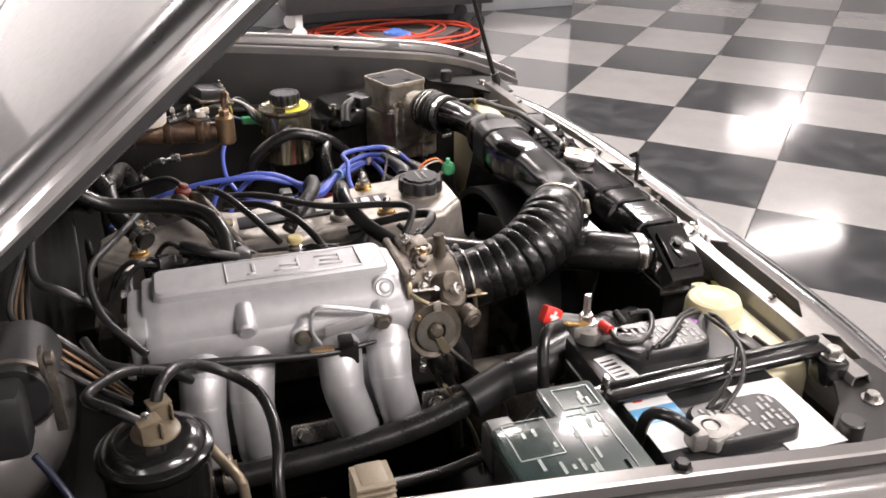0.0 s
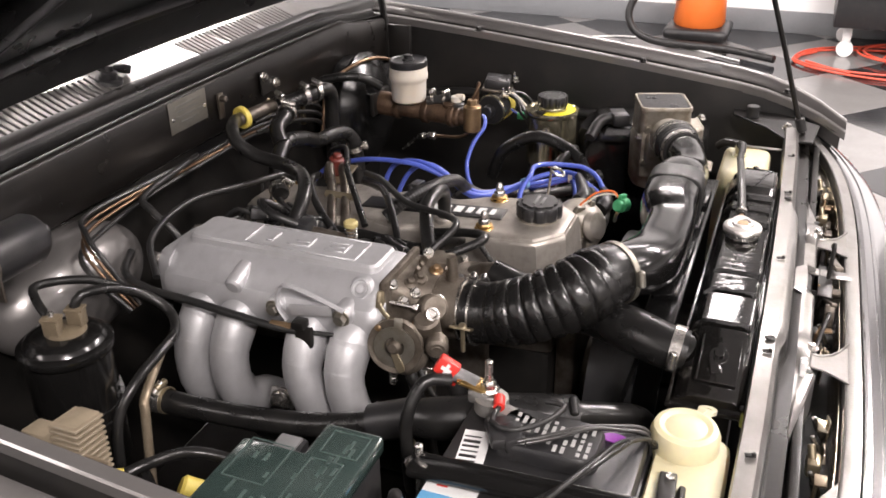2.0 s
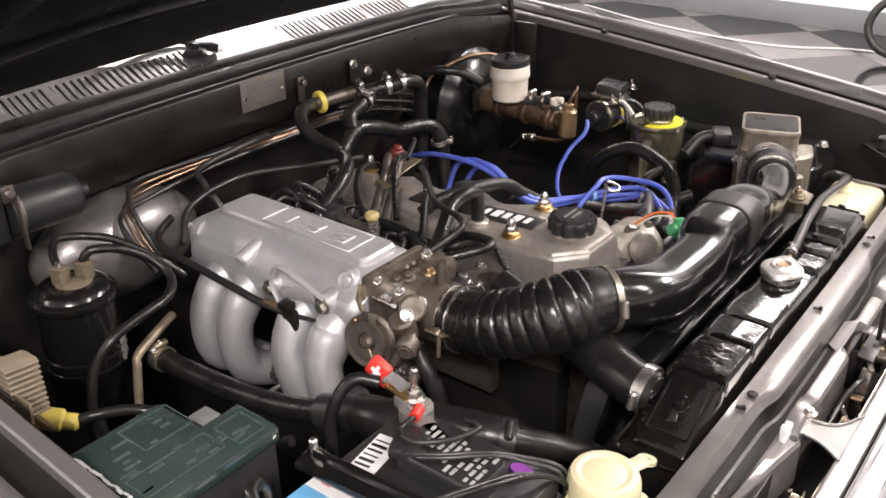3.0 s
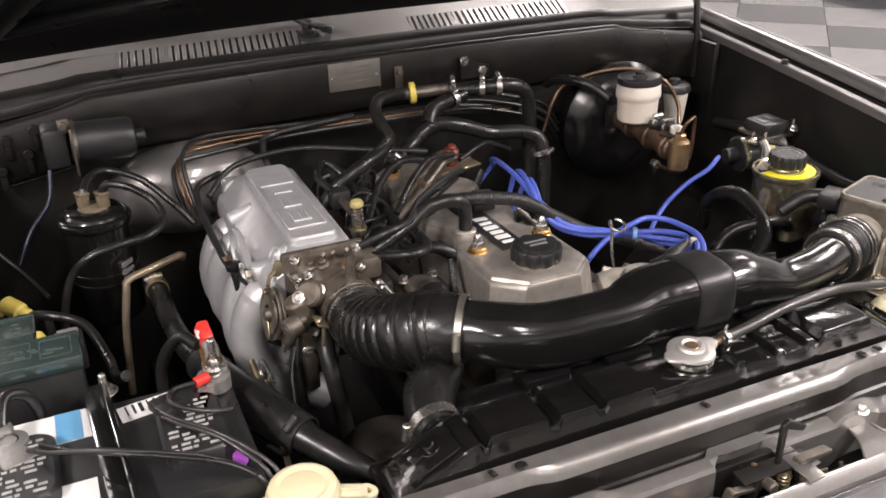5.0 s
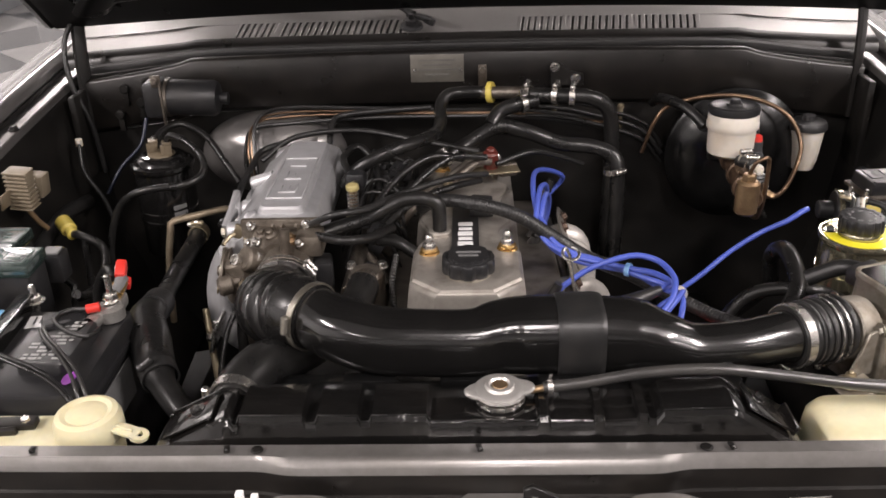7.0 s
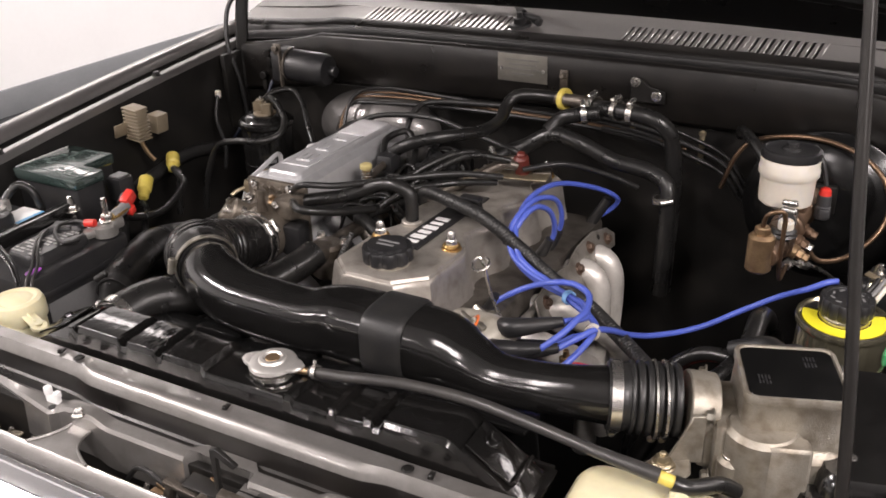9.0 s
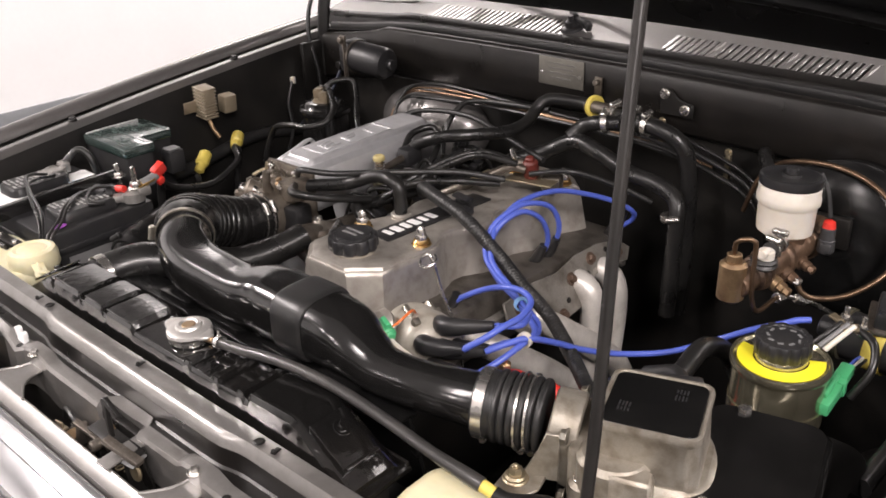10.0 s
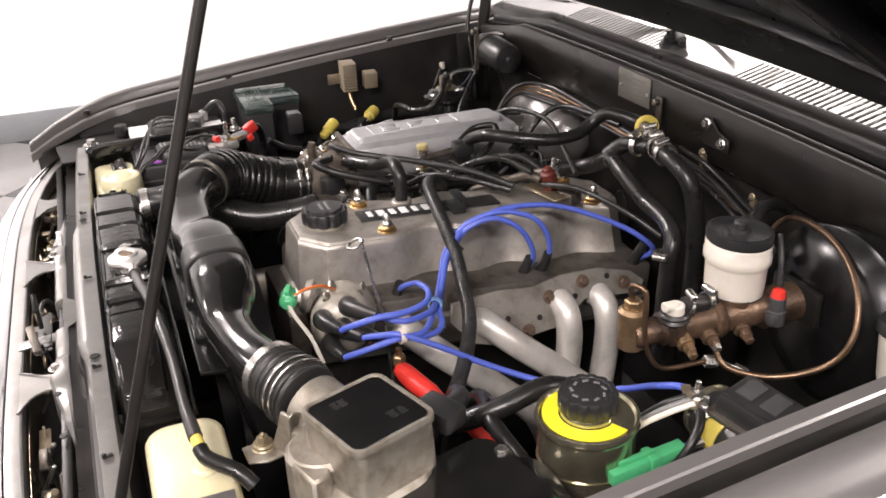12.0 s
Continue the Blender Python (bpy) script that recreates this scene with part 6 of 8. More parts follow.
wheel = part("linkage_wheel", lathe([(0, 0), (0.029, 0), (0.0325, 0.0015), (0.0290, 0.0045), (0.0325, 0.0075), (0.032, 0.010), (0.027, 0.0085), (0.020, 0.006), (0.009, 0.006), (0.008, 0.014), (0.005, 0.017), (0, 0.017)], WA, 36), DIRTYCAST, tb, "throttle cable wheel")
part("cam_plate", join(lathe([(0.012, 0), (0.024, 0), (0.024, 0.003), (0.012, 0.003), (0.012, 0)], WA @ at(0, 0, 0.009), 30), box(0.010, 0.030, 0.003, WA @ at(0.004, 0.020, 0.010), 0.001)), CLAMPSTEEL, wheel, "worn plated cam")
part("cable_nipple", cyl(0.004, 0.008, WA @ at(-0.020, 0.020, 0.004), 10), BRASS, wheel)
part("shaft", rod((-0.270, 0.349, 0.952), (-0.318, 0.3475, 0.955), 0.008, 16), DIRTYCAST, tb)
part("vacuum_actuator", join(cyl(0.013, 0.020, axis((-0.296, 0.305, 0.960), (-0.320, 0.296, 0.956)), 20, 0.003), cyl(0.008, 0.030, axis((-0.288, 0.309, 0.962), (-0.320, 0.296, 0.956)), 14, 0.002)), DIRTYCAST, tb, "small stained dashpot")
part("dash_bracket", join(box(0.030, 0.006, 0.020, at(-0.292, 0.372, 0.998, 0, 20, 0), 0.0015), tube([(-0.300, 0.374, 1.000), (-0.312, 0.366, 0.996), (-0.318, 0.354, 0.990)], 0.0028, 8)), DULLZINC, tb)
for k, (x, y, z) in enumerate(((-0.262, 0.352, 1.006), (-0.222, 0.336, 1.006), (-0.250, 0.345, 1.008), (-0.205, 0.345, 0.990), (-0.292, 0.330, 0.972), (-0.283, 0.340, 0.935))):
    part("boss", join(cyl(0.0085, 0.010, axis((x, y, z - 0.006), (x - 0.006, y - 0.006, z + 0.02)), 16, 0.002), cyl(0.0045, 0.015, axis((x, y, z - 0.006), (x - 0.006, y - 0.006, z + 0.02)), 12, 0.001)), (DIRTYCAST, BRASS, DIRTYCAST)[k % 3], tb)
part("lever", prism([(-0.0035, -0.002), (0.0035, -0.002), (0.0055, 0.030), (0.003, 0.036), (-0.003, 0.036), (-0.0055, 0.030)], 0, 0.002, WA @ at(-0.004, 0.004, 0.0125, 0, 0, 205), 0.0006, 1), DULLZINC, tb)
part("spring", tube([(-0.304 + 0.0042 * math.cos(a), 0.358 + 0.0042 * math.sin(a), 0.928 - 0.00065 * a) for a in [i * 0.5 for i in range(110)]], 0.0010, 5, curve=False), STEEL, tb, "small return spring")
part("cam_arm", tube([(-0.300, 0.318, 0.950), (-0.305, 0.322, 0.932), (-0.306, 0.337, 0.918), (-0.304, 0.355, 0.913)], [0.0065, 0.0075, 0.007, 0.005], 10), DIRTYCAST, tb)
part("air_barb", tube([(-0.226, 0.314, 0.992), (-0.227, 0.312, 1.012), (-0.226, 0.314, 1.030)], [0.010, 0.0065, 0.006], 12), DIRTYCAST, tb)
for x, y, z, r in ((-0.264, 0.316, 0.990, 0.0075), (-0.291, 0.313, 0.988, 0.0080)):
    m = axis((x, y, z), (x - 0.022, y - 0.022, z + 0.022))
    part("screw_plug", join(lathe([(0, 0.002), (r * 0.6, 0.002), (r * 0.7, 0.005), (r, 0.0045), (r, -0.002), (0, -0.002)], m, 20), box(r * 1.0, 0.0018, 0.0014, m @ at(0, 0, 0.0025, 0, 0, 30), 0)), STEEL, tb)
for x, y, z in ((-0.282, 0.352, 0.992), (-0.270, 0.342, 0.999), (-0.210, 0.326, 1.004), (-0.205, 0.352, 1.018), (-0.280, 0.366, 1.010), (-0.204, 0.366, 0.938), (-0.276, 0.318, 0.934)):
    part("screw", join(cyl(0.0048, 0.008, axis((x, y, z), (x - 0.02, y - 0.02, z + 0.03)), 12), cyl(0.0070, 0.003, axis((x, y, z), (x - 0.02, y - 0.02, z + 0.03)), 12)), STEEL, tb)
part("stop_screw", join(rod((-0.286, 0.336, 0.990), (-0.290, 0.366, 0.994), 0.0022, 8), hexbolt(axis((-0.286, 0.338, 0.990), (-0.282, 0.300, 0.986)), 0.004, 0.006)), STEEL, tb)
part("vacuum_pipe", join(*[tube([(x, 0.352, 1.004), (x, 0.350, 1.016), (x - 0.003, 0.346, 1.021)], 0.0025, 8) for x in (-0.246, -0.234, -0.216)]), DIRTYCAST, tb)
part("position_sensor", box(0.03, 0.035, 0.045, at(-0.188, 0.332, 0.958, 0, 0, 8), 0.005), BLACK, tb, "black throttle position sensor")
hose("throttle_cable", [(-0.30, 0.72, 1.00), (-0.338, 0.70, 0.992), (-0.346, 0.66, 0.982), (-0.348, 0.60, 0.979), (-0.346, 0.54, 0.971), (-0.342, 0.47, 0.963), (-0.325, 0.40, 0.957), (-0.308, 0.345, 0.925)], [0.005, 0.005, 0.005, 0.005, 0.005, 0.004, 0.0018, 0.0016], RUBBER, "black throttle cable along the plenum", "cable")
cb = thing("cable_bracket", "black throttle cable bracket with brass end fitting", "bracket", (-0.335, 0.45, 0.93))
part("plate", join(box(0.008, 0.022, 0.026, at(-0.340, 0.452, 0.957, 0, 0, 0), 0.002), box(0.006, 0.012, 0.022, at(-0.340, 0.449, 0.940, 12, 0, 0), 0.002)), INNER, cb)
part("fitting", rod((-0.342, 0.495, 0.966), (-0.339, 0.468, 0.965), 0.0055, 8), BRASS, cb)
part("clip", box(0.016, 0.016, 0.010, at(-0.342, 0.455, 0.975), 0.002), INNER, cb)

holder = thing("cable_holder", "black plastic cable holder clipped on the valve cover", "cable clip", (0.02, 0.462, 0.978))
part("base", box(0.034, 0.020, 0.012, at(0.020, 0.462, 0.985), 0.002), BLACK, holder)
part("clip", join(box(0.030, 0.006, 0.016, at(0.021, 0.469, 0.997, 0, 6, 0), 0.002), box(0.028, 0.014, 0.004, at(0.022, 0.463, 1.004, 0, 6, 0), 0.0012)), BLACK, holder)
# fuel rail, injectors and the small hoses between plenum and cover
fuel = thing("fuel_rail", "dark fuel rail with injectors and connectors", "fuel rail", (-0.15, 0.5, 0.93))
part("rail", rod((-0.150, 0.30, 0.945), (-0.150, 0.66, 0.930), 0.011), ALUDIRTY, fuel)
for y in (0.36, 0.44, 0.53, 0.61):
    inj = part("injector", rod((-0.150, y, 0.94), (-0.118, y, 0.885), 0.010), ALUDIRTY, fuel)
    part("connector", box(0.022, 0.016, 0.020, at(-0.128, y, 0.945, 0, 30, 0), 0.003), BLACK, inj)
reg = thing("pressure_regulator", "zinc regulator with a yellow cap and spring", "regulator", (-0.161, 0.479, 0.98))
part("body", join(cyl(0.010, 0.026, at(-0.161, 0.479, 0.955), 16), cyl(0.013, 0.010, at(-0.161, 0.479, 0.972), 16)), OLIVE, reg)
for k in range(5):
    part("coil", lathe([(0.0065, 0), (0.0085, 0.001), (0.0085, 0.0025), (0.0065, 0.0035)], at(-0.161, 0.479, 0.986 + 0.005 * k), 16), STEEL, reg)
part("core", cyl(0.006, 0.032, at(-0.161, 0.479, 0.982), 12), BRASS, reg)
part("cap", cyl(0.0095, 0.009, at(-0.161, 0.479, 1.012), 16, 0.002), FADEDYEL, reg, "faded yellow cap")
part("side_pipe", rod((-0.161, 0.479, 0.995), (-0.165, 0.535, 1.0), 0.006), ALUDIRTY, reg)
part("side_plug", box(0.03, 0.035, 0.03, at(-0.165, 0.55, 1.0), 0.008), BLACK, reg)
evap = thing("vacuum_valve", "brown and brass vacuum switching valve at the rear of the engine", "vacuum valve", (0.035, 0.6, 0.96))
part("body", join(cyl(0.0115, 0.030, at(0.037, 0.608, 0.992, 12, 0, 0), 18, 0.003), box(0.020, 0.016, 0.014, at(0.037, 0.606, 0.998, 12, 0, 20), 0.003), cyl(0.007, 0.038, at(0.037, 0.608, 0.990, 12, 0, 0), 12, 0.002)), DARKRED, evap, "dark red plastic valve")
part("bracket", prism([(-0.03, -0.018), (0.045, -0.018), (0.045, 0.012), (0.02, 0.016), (-0.03, 0.012)], 0, 0.003, at(0.035, 0.60, 0.990, 0, 0, 10), 0.001, 1), DULLZINC, evap)
part("plug_body", box(0.03, 0.025, 0.022, at(0.062, 0.625, 0.985, 0, 0, 20), 0.004), ALUDIRTY, evap)

V = "black rubber vacuum hose over the engine"
hose("breather_hose", [(-0.036, 0.398, 0.985), (-0.036, 0.398, 1.012), (-0.040, 0.398, 1.026), (-0.058, 0.398, 1.033), (-0.09, 0.40, 1.028), (-0.13, 0.385, 1.012), (-0.18, 0.36, 1.005), (-0.205, 0.345, 1.0)], 0.0095, HOSE, "black breather hose from the valve cover")
hose("wiring_loom", [(-0.065, 0.475, 0.985), (-0.045, 0.455, 1.004), (-0.005, 0.430, 1.013), (0.06, 0.42, 1.000), (0.115, 0.42, 0.965), (0.165, 0.412, 0.935), (0.224, 0.395, 0.915), (0.285, 0.36, 0.895), (0.345, 0.315, 0.885), (0.40, 0.27, 0.90)], 0.0092, RUBBER, "corrugated black wiring loom across the engine", "cable loom", rib=(0.0045, 0.0003), seg=14)
hose("heater_hose", [(0.105, 0.735, 1.068), (0.155, 0.712, 1.073), (0.195, 0.706, 1.072), (0.225, 0.710, 1.055), (0.236, 0.716, 1.02), (0.240, 0.72, 0.95), (0.238, 0.72, 0.78)], 0.0122, HOSE, "black rubber heater hose by the firewall", seg=16)
heater = hose("heater_hose", [(-0.045, 0.655, 0.985), (0.005, 0.690, 1.004), (0.050, 0.700, 1.027), (0.095, 0.696, 1.020), (0.15, 0.698, 0.998), (0.205, 0.694, 0.992), (0.238, 0.685, 0.978), (0.245, 0.676, 0.94), (0.244, 0.672, 0.80)], 0.0122, HOSE, "black rubber heater hose by the firewall", seg=16)
hose("heater_hose", [(-0.185, 0.560, 0.985), (-0.165, 0.560, 1.010), (-0.139, 0.562, 1.026), (-0.106, 0.575, 1.037), (-0.073, 0.605, 1.038), (-0.047, 0.650, 1.036), (-0.041, 0.695, 1.040), (-0.042, 0.722, 1.056), (-0.030, 0.738, 1.070), (-0.005, 0.752, 1.070), (0.02, 0.765, 1.066), (0.04, 0.768, 1.064)], 0.0100, HOSE, "black rubber heater hose by the firewall", seg=16)
hose("heater_hose", [(0.04, 0.70, 1.030), (0.055, 0.715, 1.048), (0.082, 0.716, 1.058), (0.115, 0.725, 1.062)], 0.0120, HOSE, "short black heater hose", seg=16)
valve = thing("heater_valve", "brass heater valve with a yellow disc on the firewall", "valve", (0.05, 0.77, 1.05))
part("body", rod((0.02, 0.768, 1.064), (0.10, 0.745, 1.070), 0.010, 16), ALUDIRTY, valve)
part("disc", cyl(0.018, 0.010, axis((0.036, 0.768, 1.064), (0.1, 0.75, 1.069)), 24), YELLOW, valve, "yellow plastic disc")
part("bracket", join(box(0.014, 0.004, 0.040, at(0.028, 0.795, 1.084), 0.001), cyl(0.005, 0.012, axis((0.028, 0.795, 1.096), (0.028, 0.7, 1.099)), 12)), ALUDIRTY, valve)
for a, b in (((0.098, 0.738, 1.069), (0.13, 0.725, 1.071)), ((0.142, 0.718, 1.073), (0.155, 0.712, 1.073)), ((0.166, 0.710, 1.073), (0.19, 0.706, 1.072)), ((0.088, 0.717, 1.059), (0.11, 0.724, 1.062))):
    part("clamp", band(a, b, 0.0142, 0.009, (0.1, -0.3, 1)), STEEL, valve, "worm-drive hose clamp")
hb = thing("hose_bracket", "black steel bracket bolted to the firewall", "bracket", (0.16, 0.797, 1.08))
part("plate", prism([(0.142, 1.066), (0.198, 1.066), (0.197, 1.086), (0.172, 1.092), (0.158, 1.106), (0.142, 1.106)], -0.002, 0.002, Matrix(((1, 0, 0, 0), (0, 0, 1, 0.794), (0, 1, 0, 0), (0, 0, 0, 1))), 0.001, 1), INNER, hb)
for x, z in ((0.149, 1.098), (0.184, 1.078)):
    part("bolt", hexbolt(axis((x, 0.792, z), (x, 0.7, z)), 0.0062, 0.007, 0.0085), STEEL, hb)
plate = thing("data_plate", "small grey metal data plate riveted to the firewall", "data plate", (-0.048, 0.7985, 1.07))
part("plate", box(0.090, 0.0015, 0.047, at(-0.048, 0.7985, 1.0985), 0.0004), PLATE, plate)
for x in (-0.086, -0.010):
    part("rivet", cyl(0.003, 0.002, axis((x, 0.798, 1.096), (x, 0.7, 1.096)), 10), STEEL, plate)
for k, w in enumerate((0.06, 0.05, 0.064, 0.04)):
    part("print_bar", box(w, 0.0004, 0.003, at(-0.048, 0.7975, 1.1125 - 0.008 * k), 0), PLATEPRINT, plate)
bm = bmesh.new()
bmesh.ops.create_uvsphere(bm, u_segments=40, v_segments=20, radius=1.0)
bmesh.ops.transform(bm, matrix=at(-0.338, 0.800, 0.955, 0, 0, 0) @ Matrix.Diagonal((0.128, 0.066, 0.075, 1)), verts=bm.verts[:])
part("footwell_bulge", bm, PAINT, car, "grey painted bulge pressed into the firewall")
for dy, dz, m, r in ((0.0, 0.0, PIPE, 0.0022), (0.006, 0.006, PIPE, 0.0020), (0.010, 0.013, RUBBER, 0.0034), (-0.006, -0.010, RUBBER, 0.0036)):
    hose("fuel_line", [(-0.355 + dy, 0.68, 0.955), (-0.362 + dy, 0.715, 1.0 + dz), (-0.352 + dy, 0.745, 1.026 + dz), (-0.30, 0.772 + dy, 1.027 + dz), (-0.18, 0.784 + dy * 0.3, 1.026 + dz * 0.7), (-0.04, 0.784, 1.024 + dz * 0.5), (0.10, 0.786, 1.020 + dz * 0.5), (0.24, 0.788, 1.0 + dz * 0.5)], r, m, "thin metal fuel line along the firewall" if m is PIPE else "black rubber line along the firewall", "fuel line", seg=8)
hose("speed_cable", [(-0.06, 0.785, 1.035), (-0.20, 0.77, 1.030), (-0.225, 0.74, 1.02), (-0.225, 0.70, 0.98), (-0.225, 0.69, 0.90)], 0.005, RUBBER, "black cable bent down from the firewall", "cable")
hose("vacuum_hose", [(-0.33, 0.66, 0.99), (-0.28, 0.70, 1.015), (-0.18, 0.715, 1.02), (-0.08, 0.69, 1.01), (0.02, 0.66, 1.0)], 0.0045, RUBBER, V)
hose("vacuum_hose", [(0.03, 0.58, 1.02), (-0.02, 0.555, 1.03), (-0.06, 0.525, 1.015), (-0.10, 0.49, 0.985)], 0.0048, HOSE, V)
hose("vacuum_hose", [(0.01, 0.62, 1.0), (-0.05, 0.60, 1.015), (-0.10, 0.56, 1.0), (-0.14, 0.50, 0.97)], 0.0055, HOSE, V)
hose("vacuum_hose", [(0.02, 0.55, 0.995), (-0.02, 0.50, 1.006), (-0.075, 0.46, 1.0), (-0.12, 0.43, 0.97)], 0.0050, HOSE, V)
hose("vacuum_hose", [(0.045, 0.59, 1.005), (0.10, 0.62, 1.012), (0.15, 0.67, 0.985), (0.19, 0.70, 0.96)], 0.0040, RUBBER, V)
hose("vacuum_hose", [(-0.20, 0.35, 1.02), (-0.166, 0.331, 1.041), (-0.13, 0.36, 1.035), (-0.09, 0.43, 1.025), (-0.02, 0.50, 1.02), (0.03, 0.55, 1.005)], 0.0045, RUBBER, V)
hose("vacuum_hose", [(-0.19, 0.335, 1.01), (-0.15, 0.30, 1.02), (-0.12, 0.33, 1.01), (-0.10, 0.40, 0.99)], 0.0060, HOSE, V)
hose("vacuum_hose", [(-0.175, 0.55, 1.01), (-0.185, 0.58, 1.025), (-0.165, 0.61, 1.03), (-0.14, 0.59, 1.01), (-0.13, 0.55, 0.98)], 0.0055, HOSE, V)
hose("vacuum_hose", [(-0.06, 0.36, 0.965), (-0.095, 0.37, 0.985), (-0.12, 0.40, 0.975), (-0.10, 0.50, 0.97), (-0.09, 0.62, 0.96)], 0.0085, HOSE, V)
hose("knock_wire", [(-0.09, 0.33, 0.985), (-0.095, 0.30, 0.95), (-0.085, 0.27, 0.90), (-0.08, 0.25, 0.84)], 0.0035, RUBBER, "thin black wire at the front of the engine", "cable", rib=(0.004, 0.0006))
thermo = thing("thermostat_housing", "stained cast thermostat housing with hose neck", "thermostat housing", (-0.13, 0.31, 0.92))
part("housing", join(cyl(0.024, 0.05, at(-0.130, 0.325, 0.915), 24, 0.005), tube([(-0.130, 0.325, 0.938), (-0.131, 0.315, 0.955), (-0.130, 0.290, 0.961)], 0.017, 16)), ALUDIRTY, thermo)
for dx in (-0.02, 0.02):
    part("bolt", hexbolt(at(-0.130 + dx, 0.34, 0.962), 0.006, 0.008, 0.008), STEEL, thermo)
hose("radiator_hose", [(-0.234, 0.036, 0.967), (-0.233, 0.060, 0.969), (-0.218, 0.098, 0.971), (-0.188, 0.140, 0.962), (-0.158, 0.200, 0.948), (-0.136, 0.262, 0.955), (-0.129, 0.295, 0.962)], [0.0235, 0.025, 0.0265, 0.025, 0.022, 0.0195, 0.0195], HOSE, "thick black upper radiator hose", seg=20)
single("hose_clamp", band((-0.234, 0.041, 0.9675), (-0.233, 0.060, 0.969), 0.0250, 0.012, (-1, 0, 0.1)), STEEL, "bright worm-drive hose clamp", "hose clamp")
belt = thing("alternator", "dirty aluminium alternator low beside the engine", "alternator", (-0.22, 0.22, 0.70))
part("body", lathe([(0, 0), (0.055, 0), (0.062, 0.01), (0.062, 0.09), (0.05, 0.105), (0, 0.105)], axis((-0.22, 0.18, 0.76), (-0.22, 0.4, 0.76)), 32), ALUDIRTY, belt)
part("pulley", lathe([(0, 0), (0.036, 0), (0.030, 0.008), (0.036, 0.016), (0, 0.016)], axis((-0.22, 0.155, 0.76), (-0.22, 0.3, 0.76)), 28), STEEL, belt)

# ---- passenger side: canister, battery, fuse box ----
can = thing("charcoal_canister", "gloss black charcoal canister with tan hose fittings", "canister", (-0.49, 0.655, 0.84))
part("canister", lathe([(0, 0.84), (0.042, 0.84), (0.046, 0.846), (0.046, 0.984), (0.049, 0.986), (0.0505, 0.990), (0.0500, 0.995), (0.0465, 0.998), (0.0435, 0.9985), (0.0415, 1.0015), (0.037, 1.006), (0.030, 1.008), (0, 1.009)], at(-0.490, 0.655, 0), 44), BLACKGLOSS, can)
for z in (0.90, 0.915):
    part("band", lathe([(0.046, 0), (0.0475, 0.001), (0.0475, 0.004), (0.046, 0.005)], at(-0.490, 0.655, z), 44), BLACKGLOSS, can)
part("fitting_base", lathe([(0, 0.004), (0.018, 0.003), (0.021, 0.001), (0.022, -0.003), (0, -0.003)], at(-0.488, 0.652, 1.009), 28), FITTING, can, "stained tan fitting base")
for x, y in ((-0.500, 0.656), (-0.475, 0.647)):
    part("fitting", join(box(0.013, 0.018, 0.021, at(x, y, 1.020, 0, 0, 20), 0.0012), box(0.015, 0.020, 0.004, at(x, y, 1.029, 0, 0, 20), 0.001), box(0.010, 0.002, 0.016, at(x - 0.003, y - 0.0095, 1.020, 0, 0, 20), 0.0006)), FITTING, can, "tan plastic hose fitting")
    part("nipple", rod((x, y, 1.024), (x + 0.002, y + 0.002, 1.036), 0.0035, 10), STEEL, can)
for k in range(3):
    part("print_bar", box(0.004, 0.022, 0.006, at(-0.4605, 0.6195, 0.93 - 0.011 * k, 0, 0, -40), 0), GREYPL, can)
hose("canister_hose", [(-0.474, 0.648, 1.030), (-0.466, 0.643, 1.042), (-0.438, 0.627, 1.038), (-0.410, 0.608, 1.018), (-0.405, 0.583, 1.000), (-0.428, 0.560, 0.992), (-0.470, 0.551, 0.990), (-0.508, 0.551, 0.980), (-0.536, 0.556, 0.952), (-0.552, 0.550, 0.905), (-0.560, 0.545, 0.85)], 0.0055, HOSE, "black hose looping from the canister")
hose("canister_hose", [(-0.497, 0.664, 1.028), (-0.490, 0.682, 1.038), (-0.465, 0.705, 1.04), (-0.42, 0.675, 1.03), (-0.385, 0.64, 1.0), (-0.36, 0.62, 0.97)], 0.0050, HOSE, "black hose looping from the canister")
hose("metal_pipe", [(-0.385, 0.632, 0.915), (-0.388, 0.622, 0.924), (-0.430, 0.603, 0.922), (-0.464, 0.587, 0.919), (-0.470, 0.584, 0.905), (-0.482, 0.580, 0.835), (-0.49, 0.58, 0.74)], 0.0055, TANPIPE, "bent bare metal pipe beside the canister", "pipe")
airh = hose("air_hose", [(-0.430, 0.612, 0.893), (-0.428, 0.560, 0.892), (-0.425, 0.480, 0.895), (-0.418, 0.400, 0.902), (-0.408, 0.335, 0.915), (-0.402, 0.29, 0.930)], 0.0135, HOSE, "thick black air hose along the intake runners", seg=16)
single("hose_clamp", band((-0.429, 0.602, 0.893), (-0.4285, 0.58, 0.893), 0.0142, 0.016, (0, 0, 1)), DULLZINC, "gold plated hose clamp", "hose clamp")
single("hose_collar", tube([(-0.409, 0.335, 0.916), (-0.400, 0.285, 0.932)], 0.0205, 20), BLACK, "black plastic hose coupling", "hose coupling")
hose("lower_pipe", [(-0.402, 0.300, 0.930), (-0.399, 0.262, 0.934), (-0.376, 0.205, 0.936), (-0.353, 0.152, 0.936), (-0.338, 0.126, 0.931), (-0.315, 0.098, 0.922), (-0.287, 0.072, 0.905), (-0.26, 0.055, 0.86)], [0.018, 0.023, 0.0245, 0.022, 0.015, 0.014, 0.013, 0.013], HOSE, "black moulded air pipe in front of the battery", seg=18)

